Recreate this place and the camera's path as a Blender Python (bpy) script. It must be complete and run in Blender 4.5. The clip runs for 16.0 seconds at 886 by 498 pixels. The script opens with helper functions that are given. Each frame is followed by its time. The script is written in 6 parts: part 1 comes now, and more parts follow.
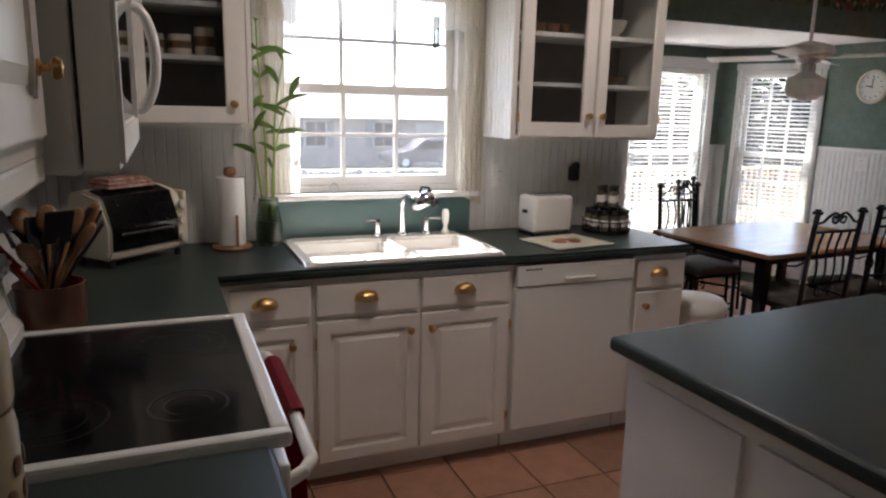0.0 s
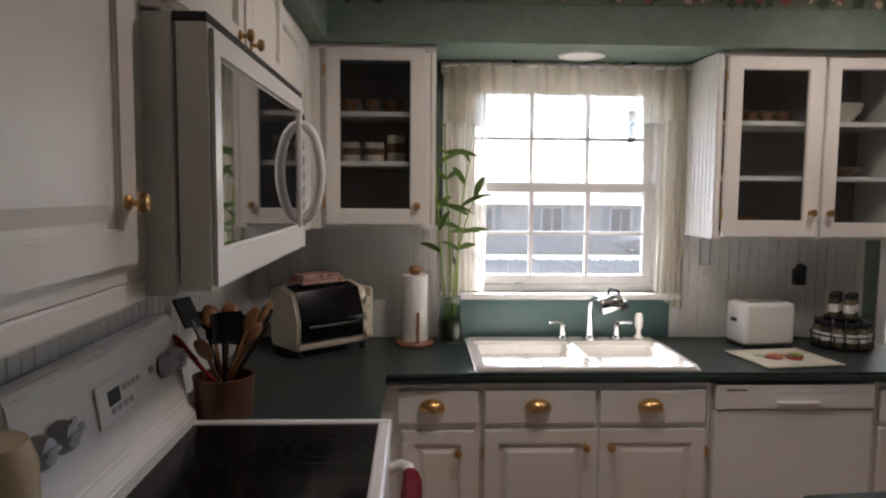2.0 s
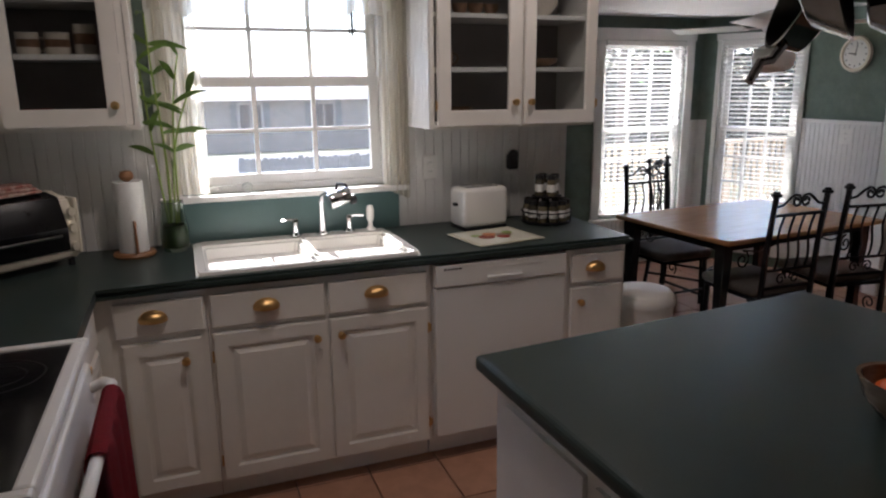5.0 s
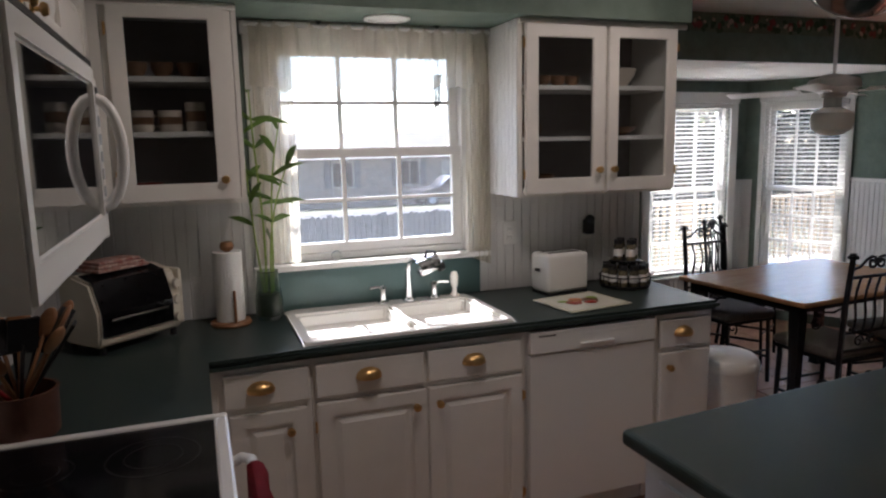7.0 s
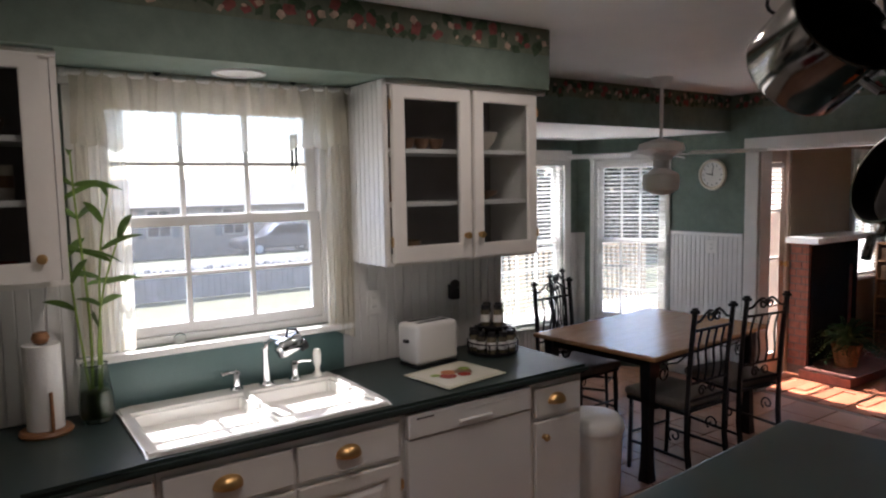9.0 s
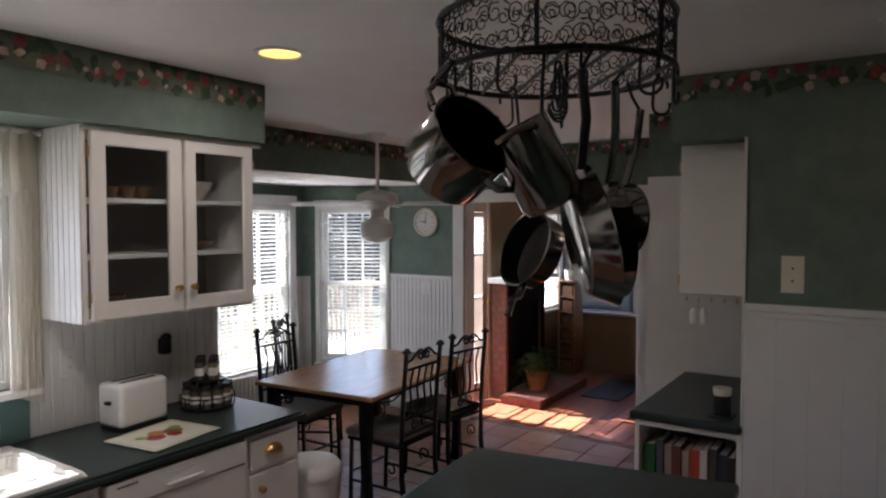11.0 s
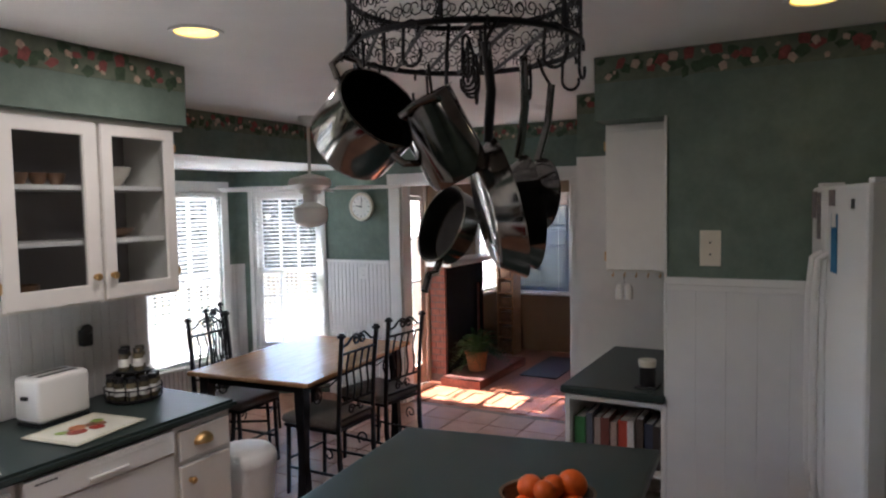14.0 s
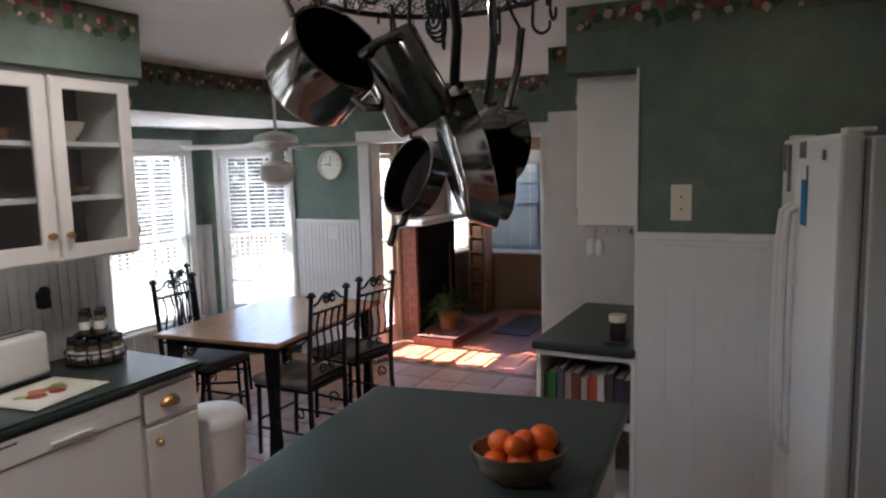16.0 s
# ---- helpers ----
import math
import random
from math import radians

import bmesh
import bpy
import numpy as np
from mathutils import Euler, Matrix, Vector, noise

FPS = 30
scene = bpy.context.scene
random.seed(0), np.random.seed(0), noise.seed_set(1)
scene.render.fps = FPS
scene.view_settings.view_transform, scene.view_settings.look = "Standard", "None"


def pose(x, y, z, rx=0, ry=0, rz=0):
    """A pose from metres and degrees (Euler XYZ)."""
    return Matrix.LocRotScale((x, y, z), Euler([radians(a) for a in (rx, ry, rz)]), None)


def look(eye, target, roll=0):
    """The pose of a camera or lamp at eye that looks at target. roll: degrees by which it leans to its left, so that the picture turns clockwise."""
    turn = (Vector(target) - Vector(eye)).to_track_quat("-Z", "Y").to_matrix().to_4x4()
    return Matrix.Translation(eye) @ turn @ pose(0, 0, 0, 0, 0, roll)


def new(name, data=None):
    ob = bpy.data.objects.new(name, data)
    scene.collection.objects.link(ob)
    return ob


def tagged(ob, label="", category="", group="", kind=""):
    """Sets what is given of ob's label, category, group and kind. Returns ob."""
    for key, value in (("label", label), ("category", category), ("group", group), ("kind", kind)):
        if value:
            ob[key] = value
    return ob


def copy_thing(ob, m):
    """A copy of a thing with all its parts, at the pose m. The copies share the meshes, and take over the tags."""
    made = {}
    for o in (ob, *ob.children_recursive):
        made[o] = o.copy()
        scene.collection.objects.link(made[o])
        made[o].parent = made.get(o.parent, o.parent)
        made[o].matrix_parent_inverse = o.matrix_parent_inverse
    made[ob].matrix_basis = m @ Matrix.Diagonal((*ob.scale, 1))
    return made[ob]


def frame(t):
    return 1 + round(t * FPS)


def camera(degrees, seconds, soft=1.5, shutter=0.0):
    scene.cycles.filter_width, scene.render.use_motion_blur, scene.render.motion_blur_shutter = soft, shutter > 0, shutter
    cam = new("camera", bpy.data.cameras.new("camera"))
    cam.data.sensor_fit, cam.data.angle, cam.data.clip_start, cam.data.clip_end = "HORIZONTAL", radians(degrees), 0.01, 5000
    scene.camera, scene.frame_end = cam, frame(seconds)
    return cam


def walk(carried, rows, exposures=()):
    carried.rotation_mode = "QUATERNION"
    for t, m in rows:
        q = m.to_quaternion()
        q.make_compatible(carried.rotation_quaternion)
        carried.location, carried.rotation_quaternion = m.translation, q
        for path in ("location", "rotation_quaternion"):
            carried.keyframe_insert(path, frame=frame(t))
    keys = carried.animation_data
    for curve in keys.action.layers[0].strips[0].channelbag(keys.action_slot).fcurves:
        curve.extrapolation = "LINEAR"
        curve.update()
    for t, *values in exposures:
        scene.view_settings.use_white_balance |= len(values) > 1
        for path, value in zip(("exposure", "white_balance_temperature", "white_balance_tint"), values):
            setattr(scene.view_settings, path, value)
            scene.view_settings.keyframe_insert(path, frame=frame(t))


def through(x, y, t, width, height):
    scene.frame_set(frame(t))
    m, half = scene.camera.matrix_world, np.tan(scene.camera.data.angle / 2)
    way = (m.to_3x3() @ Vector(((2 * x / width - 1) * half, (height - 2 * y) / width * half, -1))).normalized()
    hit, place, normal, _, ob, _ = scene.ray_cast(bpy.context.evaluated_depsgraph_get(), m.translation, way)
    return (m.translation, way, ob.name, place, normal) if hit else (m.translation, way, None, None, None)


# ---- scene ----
cam = camera(66.0, 16.0, 2.2)
PATH = [
    (0, (0.477, -3.101, 1.510), (1.226, -1.290, 1.109), 1.4),
    (0.5, (0.478, -3.119, 1.582), (1.095, -1.248, 1.239), 0.4),
    (1, (0.497, -3.109, 1.598), (1.014, -1.193, 1.352), 0.3),
    (1.5, (0.556, -3.031, 1.587), (0.979, -1.090, 1.354), -1.1),
    (2, (0.735, -3.044, 1.569), (0.817, -1.053, 1.401), 0.5),
    (2.5, (0.830, -3.152, 1.597), (0.793, -1.171, 1.329), -1.4),
    (3, (0.888, -3.061, 1.563), (1.274, -1.122, 1.262), -1.6),
    (3.5, (0.930, -3.072, 1.575), (1.580, -1.209, 1.248), -1.6),
    (3.7, (1.011, -3.119, 1.604), (1.686, -1.272, 1.243), -0.6),
    (5.8, (0.874, -3.050, 1.551), (1.567, -1.234, 1.077), -0.8),
    (6, (0.851, -3.038, 1.563), (1.484, -1.185, 1.157), -0.4),
    (6.5, (0.760, -3.023, 1.567), (1.345, -1.135, 1.263), -0.4),
    (7, (0.635, -2.991, 1.623), (1.304, -1.131, 1.318), -1.2),
    (7.5, (0.599, -2.927, 1.609), (1.326, -1.088, 1.308), -1.9),
    (8, (0.650, -2.823, 1.616), (1.357, -0.968, 1.370), -1.6),
    (8.5, (0.629, -2.723, 1.683), (1.622, -1.011, 1.397), 0.5),
    (9, (0.587, -2.719, 1.707), (1.710, -1.075, 1.524), -1.0),
    (9.5, (0.539, -2.699, 1.756), (1.754, -1.120, 1.585), -0.8),
    (10, (0.569, -2.739, 1.749), (1.993, -1.349, 1.546), -1.0),
    (10.2, (0.578, -2.765, 1.752), (2.088, -1.472, 1.530), -1.3),
    (12.3, (0.566, -2.897, 1.794), (2.323, -1.944, 1.876), 0.1),
    (12.5, (0.576, -2.893, 1.796), (2.339, -1.951, 1.871), -0.1),
    (13, (0.578, -2.886, 1.780), (2.343, -1.944, 1.800), -0.3),
    (13.5, (0.588, -2.888, 1.760), (2.351, -1.945, 1.696), -0.8),
    (14, (0.604, -2.898, 1.749), (2.353, -1.936, 1.626), -1.1),
    (14.5, (0.617, -2.923, 1.742), (2.357, -1.952, 1.566), -1.5),
    (15, (0.627, -2.951, 1.731), (2.352, -1.954, 1.551), -1.0),
    (15.5, (0.641, -2.933, 1.719), (2.372, -1.969, 1.445), -1.4),
    (16, (0.654, -2.884, 1.728), (2.430, -1.996, 1.488), -1.4),
]
walk(cam, [(t, look(eye, target, roll)) for t, eye, target, roll in PATH], [(0.0, 3.05, 6050, 17), (3.0, 2.95, 6000, 17), (6.0, 2.6, 5900, 17), (8.2, 2.5, 5900, 17), (9.0, 2.62, 5900, 17), (10.2, 2.53, 5900, 17), (12.5, 3.38, 5600, 14), (16.0, 3.38, 5600, 14)])

# ---------- light ----------
world = bpy.data.worlds.new("sky")
scene.world = world
world.use_nodes = True
wn = world.node_tree.nodes
sky = wn.new("ShaderNodeTexSky")
sky.sky_type = "NISHITA"
sky.sun_disc = False
sky.sun_elevation = radians(51)
sky.sun_rotation = radians(0)
world.node_tree.links.new(sky.outputs[0], wn["Background"].inputs[0])
wn["Background"].inputs[1].default_value = 0.15
sun = new("sun", bpy.data.lights.new("sun", "SUN"))
sun.data.energy, sun.data.angle, sun.data.color = 5.0, radians(0.5), (1.0, 0.95, 0.86)
sun.matrix_world = look((1.0, 10.0, 12.35), (1.0, 0.0, 0.0))


# ---------- materials ----------
def mat(name, col, rough=0.5, metal=0.0, vary=0.08, scale=6.0, bump=0.0, bscale=60.0, spec=0.5, alpha=1.0,
        trans=0.0, coat=0.0, emit=0.0, rand=0.0, col2=None, stretch=(1, 1, 1), ior=1.45, rvar=0.15):
    m = bpy.data.materials.new(name)
    m.use_nodes = True
    nt = m.node_tree
    b = nt.nodes["Principled BSDF"]
    L = nt.links.new
    b.inputs["Roughness"].default_value, b.inputs["Metallic"].default_value = rough, metal
    b.inputs["Specular IOR Level"].default_value, b.inputs["Alpha"].default_value = spec, alpha
    b.inputs["Transmission Weight"].default_value, b.inputs["Coat Weight"].default_value = trans, coat
    b.inputs["IOR"].default_value = ior
    tc = nt.nodes.new("ShaderNodeTexCoord")
    mp = nt.nodes.new("ShaderNodeMapping")
    mp.inputs["Scale"].default_value = stretch
    L(tc.outputs["Object"], mp.inputs["Vector"])
    if vary > 0 or col2:
        n = nt.nodes.new("ShaderNodeTexNoise")
        n.inputs["Scale"].default_value, n.inputs["Detail"].default_value = scale, 6.0
        n.inputs["Roughness"].default_value = 0.65
        L(mp.outputs[0], n.inputs["Vector"])
        r = nt.nodes.new("ShaderNodeValToRGB")
        r.color_ramp.elements[0].position, r.color_ramp.elements[1].position = 0.3, 0.7
        c2 = col2 or tuple(min(1, c * (1 + vary)) for c in col)
        c1 = col if col2 else tuple(c * (1 - vary) for c in col)
        r.color_ramp.elements[0].color, r.color_ramp.elements[1].color = (*c1, 1), (*c2, 1)
        L(n.outputs["Fac"], r.inputs[0])
        out = r.outputs[0]
        if rand > 0:
            oi = nt.nodes.new("ShaderNodeObjectInfo")
            mr = nt.nodes.new("ShaderNodeMapRange")
            mr.inputs["To Min"].default_value, mr.inputs["To Max"].default_value = 1 - rand, 1 + rand
            L(oi.outputs["Random"], mr.inputs["Value"])
            hs = nt.nodes.new("ShaderNodeHueSaturation")
            L(mr.outputs[0], hs.inputs["Value"])
            L(out, hs.inputs["Color"])
            out = hs.outputs[0]
        L(out, b.inputs["Base Color"])
        mr2 = nt.nodes.new("ShaderNodeMapRange")
        mr2.inputs["To Min"].default_value, mr2.inputs["To Max"].default_value = max(0.02, rough * (1 - rvar)), min(1, rough * (1 + rvar))
        L(n.outputs["Fac"], mr2.inputs["Value"])
        L(mr2.outputs[0], b.inputs["Roughness"])
    else:
        b.inputs["Base Color"].default_value = (*col, 1)
    if bump > 0:
        n2 = nt.nodes.new("ShaderNodeTexNoise")
        n2.inputs["Scale"].default_value, n2.inputs["Detail"].default_value = bscale, 4.0
        L(mp.outputs[0], n2.inputs["Vector"])
        bp = nt.nodes.new("ShaderNodeBump")
        bp.inputs["Strength"].default_value, bp.inputs["Distance"].default_value = bump, 0.01
        L(n2.outputs["Fac"], bp.inputs["Height"])
        L(bp.outputs[0], b.inputs["Normal"])
    if emit > 0:
        b.inputs["Emission Color"].default_value, b.inputs["Emission Strength"].default_value = (*col, 1), emit
    return m


M_white = mat("white_paint", (0.79, 0.765, 0.715), 0.38, vary=0.04, scale=5, bump=0.05, bscale=35)
M_trim = mat("white_trim", (0.78, 0.77, 0.74), 0.4, vary=0.03, scale=8, bump=0.03)
M_bead = mat("white_beadboard", (0.74, 0.73, 0.71), 0.45, vary=0.04, scale=4, bump=0.04)
M_ceil = mat("ceiling_paint", (0.83, 0.81, 0.78), 0.9, vary=0.03, scale=3, bump=0.15, bscale=90)
M_green = mat("green_wallpaper", (0.108, 0.148, 0.118), 0.7, scale=9, bump=0.08, bscale=70, col2=(0.168, 0.22, 0.18))
M_counter = mat("green_laminate", (0.029, 0.043, 0.039), 0.34, scale=240, col2=(0.034, 0.050, 0.046), rvar=0.04, spec=0.28)
M_splash = mat("green_splash", (0.10, 0.17, 0.165), 0.34, vary=0.05, scale=160, rvar=0.04)
M_brass = mat("brass", (0.62, 0.39, 0.16), 0.32, 1.0, vary=0.12, scale=40)
M_chrome = mat("chrome", (0.75, 0.76, 0.78), 0.07, 1.0, vary=0.05, scale=20)
M_steel = mat("steel", (0.29, 0.28, 0.27), 0.12, 1.0, vary=0.12, scale=14, stretch=(1, 1, 8))
M_pan = mat("pan_inside", (0.05, 0.046, 0.043), 0.3, 0.8, vary=0.2, scale=20)
M_iron = mat("black_iron", (0.018, 0.018, 0.02), 0.42, 0.3, vary=0.2, scale=40, bump=0.08, bscale=120)
M_glass = mat("glass", (1, 1, 1), 0.02, vary=0, trans=1.0, ior=1.02, spec=0.3)
M_clear = mat("clear_glass", (0.93, 0.96, 0.95), 0.02, vary=0, trans=1.0, ior=1.35)
M_cabglass = mat("dark_cabinet_glass", (0.5, 0.52, 0.53), 0.05, vary=0, trans=1.0, ior=1.06)
M_porc = mat("white_porcelain", (0.85, 0.83, 0.78), 0.12, vary=0.02, scale=6, coat=0.3)
# cabinet backs: shade behind the glass doors is put into this grey-brown
M_cabin_shade = mat("shaded_cabinet_inside", (0.30, 0.28, 0.27), 0.7, vary=0.1)
M_blackglass = mat("black_cooktop_glass", (0.006, 0.006, 0.007), 0.12, vary=0.2, scale=30, spec=0.22)
M_dark = mat("dark_plastic", (0.02, 0.02, 0.022), 0.35, vary=0.15, scale=30)
M_almond = mat("almond_plastic", (0.72, 0.66, 0.54), 0.3, vary=0.04)
M_appl = mat("white_appliance", (0.78, 0.77, 0.74), 0.3, vary=0.015, scale=1.2)
M_oak = mat("oak_table", (0.42, 0.22, 0.10), 0.22, scale=5, bump=0.03, bscale=30, col2=(0.56, 0.32, 0.16), stretch=(1, 9, 1))
M_wood = mat("warm_wood", (0.24, 0.11, 0.045), 0.4, scale=6, col2=(0.36, 0.18, 0.08), stretch=(1, 1, 6), bump=0.05)
M_redwood = mat("living_floor_wood", (0.27, 0.085, 0.042), 0.3, scale=4, col2=(0.37, 0.13, 0.068), stretch=(8, 1, 1), rand=0.18, bump=0.03)
M_tile = mat("terracotta_tile", (0.28, 0.145, 0.095), 0.42, scale=9, col2=(0.40, 0.22, 0.145), rand=0.2, bump=0.1, bscale=40)
M_creamtile = mat("cream_tile", (0.55, 0.48, 0.38), 0.35, scale=6, col2=(0.66, 0.59, 0.49), rand=0.08, bump=0.05)
M_grout = mat("grout", (0.17, 0.125, 0.095), 0.9, vary=0.15, scale=30)
M_brick = mat("brick", (0.155, 0.055, 0.038), 0.85, scale=20, col2=(0.25, 0.092, 0.062), rand=0.25, bump=0.4, bscale=60)
M_soot = mat("soot", (0.010, 0.009, 0.008), 0.95, vary=0.3, spec=0.1)
M_fabric = mat("grey_seat_fabric", (0.16, 0.145, 0.13), 0.95, vary=0.15, scale=60, bump=0.3, bscale=300)
M_red = mat("red_towel", (0.28, 0.012, 0.02), 0.95, vary=0.2, scale=60, bump=0.4, bscale=260)
M_leaf = mat("leaf", (0.10, 0.18, 0.03), 0.4, vary=0.3, scale=20, rand=0.2)
M_stem = mat("bamboo_stem", (0.24, 0.34, 0.07), 0.4, vary=0.2, scale=20)
M_beige = mat("beige_wall", (0.30, 0.21, 0.13), 0.8, vary=0.05)
M_terra = mat("terracotta", (0.45, 0.17, 0.07), 0.7, vary=0.1)
M_orange = mat("orange_peel", (0.76, 0.125, 0.008), 0.42, vary=0.06, bump=0.12, bscale=140)
M_paper = mat("paper", (0.8, 0.79, 0.76), 0.9, vary=0.03, bump=0.1)
M_grass = mat("grass", (0.06, 0.065, 0.03), 0.95, scale=3, col2=(0.10, 0.10, 0.05), bump=0.5, bscale=40)
M_asphalt = mat("asphalt", (0.05, 0.05, 0.052), 0.9, vary=0.2, scale=20)
M_bark = mat("bark", (0.10, 0.07, 0.05), 0.9, vary=0.3, bump=0.5)
M_siding = mat("siding", (0.20, 0.165, 0.13), 0.7, vary=0.05)
M_roof = mat("roof_shingle", (0.10, 0.095, 0.09), 0.9, vary=0.2, scale=30)
M_btn = mat("grey_button", (0.42, 0.43, 0.45), 0.5, vary=0.05)
M_lampshade = mat("frosted_glass_shade", (0.85, 0.84, 0.80), 0.4, vary=0.02)


def sheer(name, col, through):
    m = bpy.data.materials.new(name)
    m.use_nodes = True
    nt = m.node_tree
    nt.nodes.clear()
    o = nt.nodes.new("ShaderNodeOutputMaterial")
    d, tl, tp = (nt.nodes.new("ShaderNodeBsdf" + k) for k in ("Diffuse", "Translucent", "Transparent"))
    for n in (d, tl):
        n.inputs[0].default_value = (*col, 1)
    a, b2 = nt.nodes.new("ShaderNodeMixShader"), nt.nodes.new("ShaderNodeMixShader")
    a.inputs[0].default_value = 0.55
    wv = nt.nodes.new("ShaderNodeTexNoise")
    wv.inputs["Scale"].default_value = 25
    mr = nt.nodes.new("ShaderNodeMapRange")
    mr.inputs["To Min"].default_value, mr.inputs["To Max"].default_value = through * 0.7, through * 1.3
    nt.links.new(wv.outputs["Fac"], mr.inputs["Value"])
    nt.links.new(mr.outputs[0], b2.inputs[0])
    nt.links.new(d.outputs[0], a.inputs[1]), nt.links.new(tl.outputs[0], a.inputs[2])
    nt.links.new(a.outputs[0], b2.inputs[1]), nt.links.new(tp.outputs[0], b2.inputs[2])
    nt.links.new(b2.outputs[0], o.inputs[0])
    return m


M_sheer = sheer("sheer_curtain", (0.80, 0.76, 0.66), 0.24)
M_slat = mat("blind_slat", (0.8, 0.79, 0.75), 0.5, vary=0.02)
M_slat_dark = mat("blind_slat_grey", (0.16, 0.18, 0.22), 0.5, vary=0.02)


# ---------- mesh helpers ----------
def box(bm, x0, x1, y0, y1, z0, z1, bev=0.0, seg=2):
    r = bmesh.ops.create_cube(bm, size=1.0, matrix=Matrix.LocRotScale(((x0 + x1) / 2, (y0 + y1) / 2, (z0 + z1) / 2), None,
                                                                     (abs(x1 - x0), abs(y1 - y0), abs(z1 - z0))))
    if bev > 0:
        vs = set(r["verts"])
        es = [e for e in bm.edges if e.verts[0] in vs and e.verts[1] in vs]
        bmesh.ops.bevel(bm, geom=es, offset=bev, segments=seg, affect="EDGES", profile=0.5)


def cyl(bm, r0, r1, z0, z1, seg=24, m=None, cap=True):
    mm = Matrix.Translation((0, 0, (z0 + z1) / 2))
    if m is not None:
        mm = m @ mm
    return bmesh.ops.create_cone(bm, cap_ends=cap, segments=seg, radius1=r0, radius2=r1, depth=abs(z1 - z0), matrix=mm)


def ball(bm, r, c, sc=(1, 1, 1), seg=16, rings=10):
    bmesh.ops.create_uvsphere(bm, u_segments=seg, v_segments=rings, radius=r,
                              matrix=Matrix.Translation(c) @ Matrix.Diagonal((*sc, 1)))


def lathe(bm, prof, seg=32, m=None):
    """Turns a profile of (radius, height) round the z axis."""
    m = m or Matrix()
    rings = [[bm.verts.new(m @ Vector((r * math.cos(2 * math.pi * k / seg), r * math.sin(2 * math.pi * k / seg), z))) for k in range(seg)]
             for r, z in prof]
    for a, b in zip(rings, rings[1:]):
        for k in range(seg):
            bm.faces.new((a[k], a[(k + 1) % seg], b[(k + 1) % seg], b[k]))
    return rings


def tube(bm, pts, r, seg=8, closed=False, taper=None):
    """A round bar along points."""
    pts = [Vector(p) for p in pts]
    n = len(pts)
    rings = []
    up = Vector((0.13, 0.21, 0.97))
    for i, p in enumerate(pts):
        if closed:
            d = pts[(i + 1) % n] - pts[i - 1]
        else:
            d = pts[min(i + 1, n - 1)] - pts[max(i - 1, 0)]
        d.normalize()
        a = d.cross(up)
        if a.length < 0.05:
            a = d.cross(Vector((1, 0.2, 0)))
        a.normalize()
        b = d.cross(a)
        rr = r if taper is None else r + (taper - r) * i / max(1, n - 1)
        rings.append([bm.verts.new(p + rr * (math.cos(2 * math.pi * k / seg) * a + math.sin(2 * math.pi * k / seg) * b)) for k in range(seg)])
    pairs = list(zip(rings, rings[1:])) + ([(rings[-1], rings[0])] if closed else [])
    for a, b in pairs:
        for k in range(seg):
            bm.faces.new((a[k], a[(k + 1) % seg], b[(k + 1) % seg], b[k]))
    if not closed:
        bm.faces.new(rings[0][::-1]), bm.faces.new(rings[-1])


def ring_frame(bm, x0, x1, z0, z1, fl, fr, fb, ft, y0, y1, bev=0.003):
    """One rectangular frame, mitred and joined, upright in x and z."""
    o = ((x0, z0), (x1, z0), (x1, z1), (x0, z1))
    i = ((x0 + fl, z0 + fb), (x1 - fr, z0 + fb), (x1 - fr, z1 - ft), (x0 + fl, z1 - ft))
    v = [[bm.verts.new((x, y, z)) for x, z in q] for y in (y0, y1) for q in (o, i)]
    for k in range(4):
        j = (k + 1) % 4
        bm.faces.new((v[0][k], v[0][j], v[1][j], v[1][k])), bm.faces.new((v[2][k], v[3][k], v[3][j], v[2][j]))
        bm.faces.new((v[0][k], v[2][k], v[2][j], v[0][j])), bm.faces.new((v[1][k], v[1][j], v[3][j], v[3][k]))
    if bev:
        es = [e for e in bm.edges if all(abs(w.co.y - y0) < 1e-6 for w in e.verts) and any(e in f.edges for f in e.link_faces if abs(f.normal.y) < 0.5 or True)]
        es = [e for e in es if not (e.verts[0] in v[0] and e.verts[1] in v[1]) and not (e.verts[0] in v[1] and e.verts[1] in v[0])]
        bmesh.ops.bevel(bm, geom=es, offset=bev, segments=2, affect="EDGES")


def prism(bm, poly, z0, z1):
    """An upright block over a plan polygon."""
    lo = [bm.verts.new((x, y, z0)) for x, y in poly]
    hi = [bm.verts.new((x, y, z1)) for x, y in poly]
    bm.faces.new(lo[::-1]), bm.faces.new(hi)
    for i in range(len(poly)):
        j = (i + 1) % len(poly)
        bm.faces.new((lo[i], lo[j], hi[j], hi[i]))


def part(name, bm, material, parent=None, label="", smooth=False):
    me = bpy.data.meshes.new(name)
    bmesh.ops.recalc_face_normals(bm, faces=bm.faces[:])
    if smooth:
        for f in bm.faces:
            f.smooth = True
        for e in bm.edges:
            if len(e.link_faces) == 2 and e.calc_face_angle(0) > 0.7:
                e.smooth = False
    bm.to_mesh(me)
    bm.free()
    me.materials.append(material)
    ob = new(name, me)
    if parent is not None:
        ob.parent = parent
    if label:
        ob["label"] = label
    return ob


def boxpart(name, dims, material, parent=None, bev=0.0, label=""):
    bm = bmesh.new()
    box(bm, *dims, bev=bev)
    return part(name, bm, material, parent, label)


def thing(name, label, category, group="", at=None):
    e = new(name)
    if at is not None:
        e.matrix_basis = at
    return tagged(e, label, category, group)


def structure(name, label, bm, material, category="", parent=None):
    ob = part(name, bm, material, parent)
    return tagged(ob, label, category or name.split("_")[0], kind="structure")


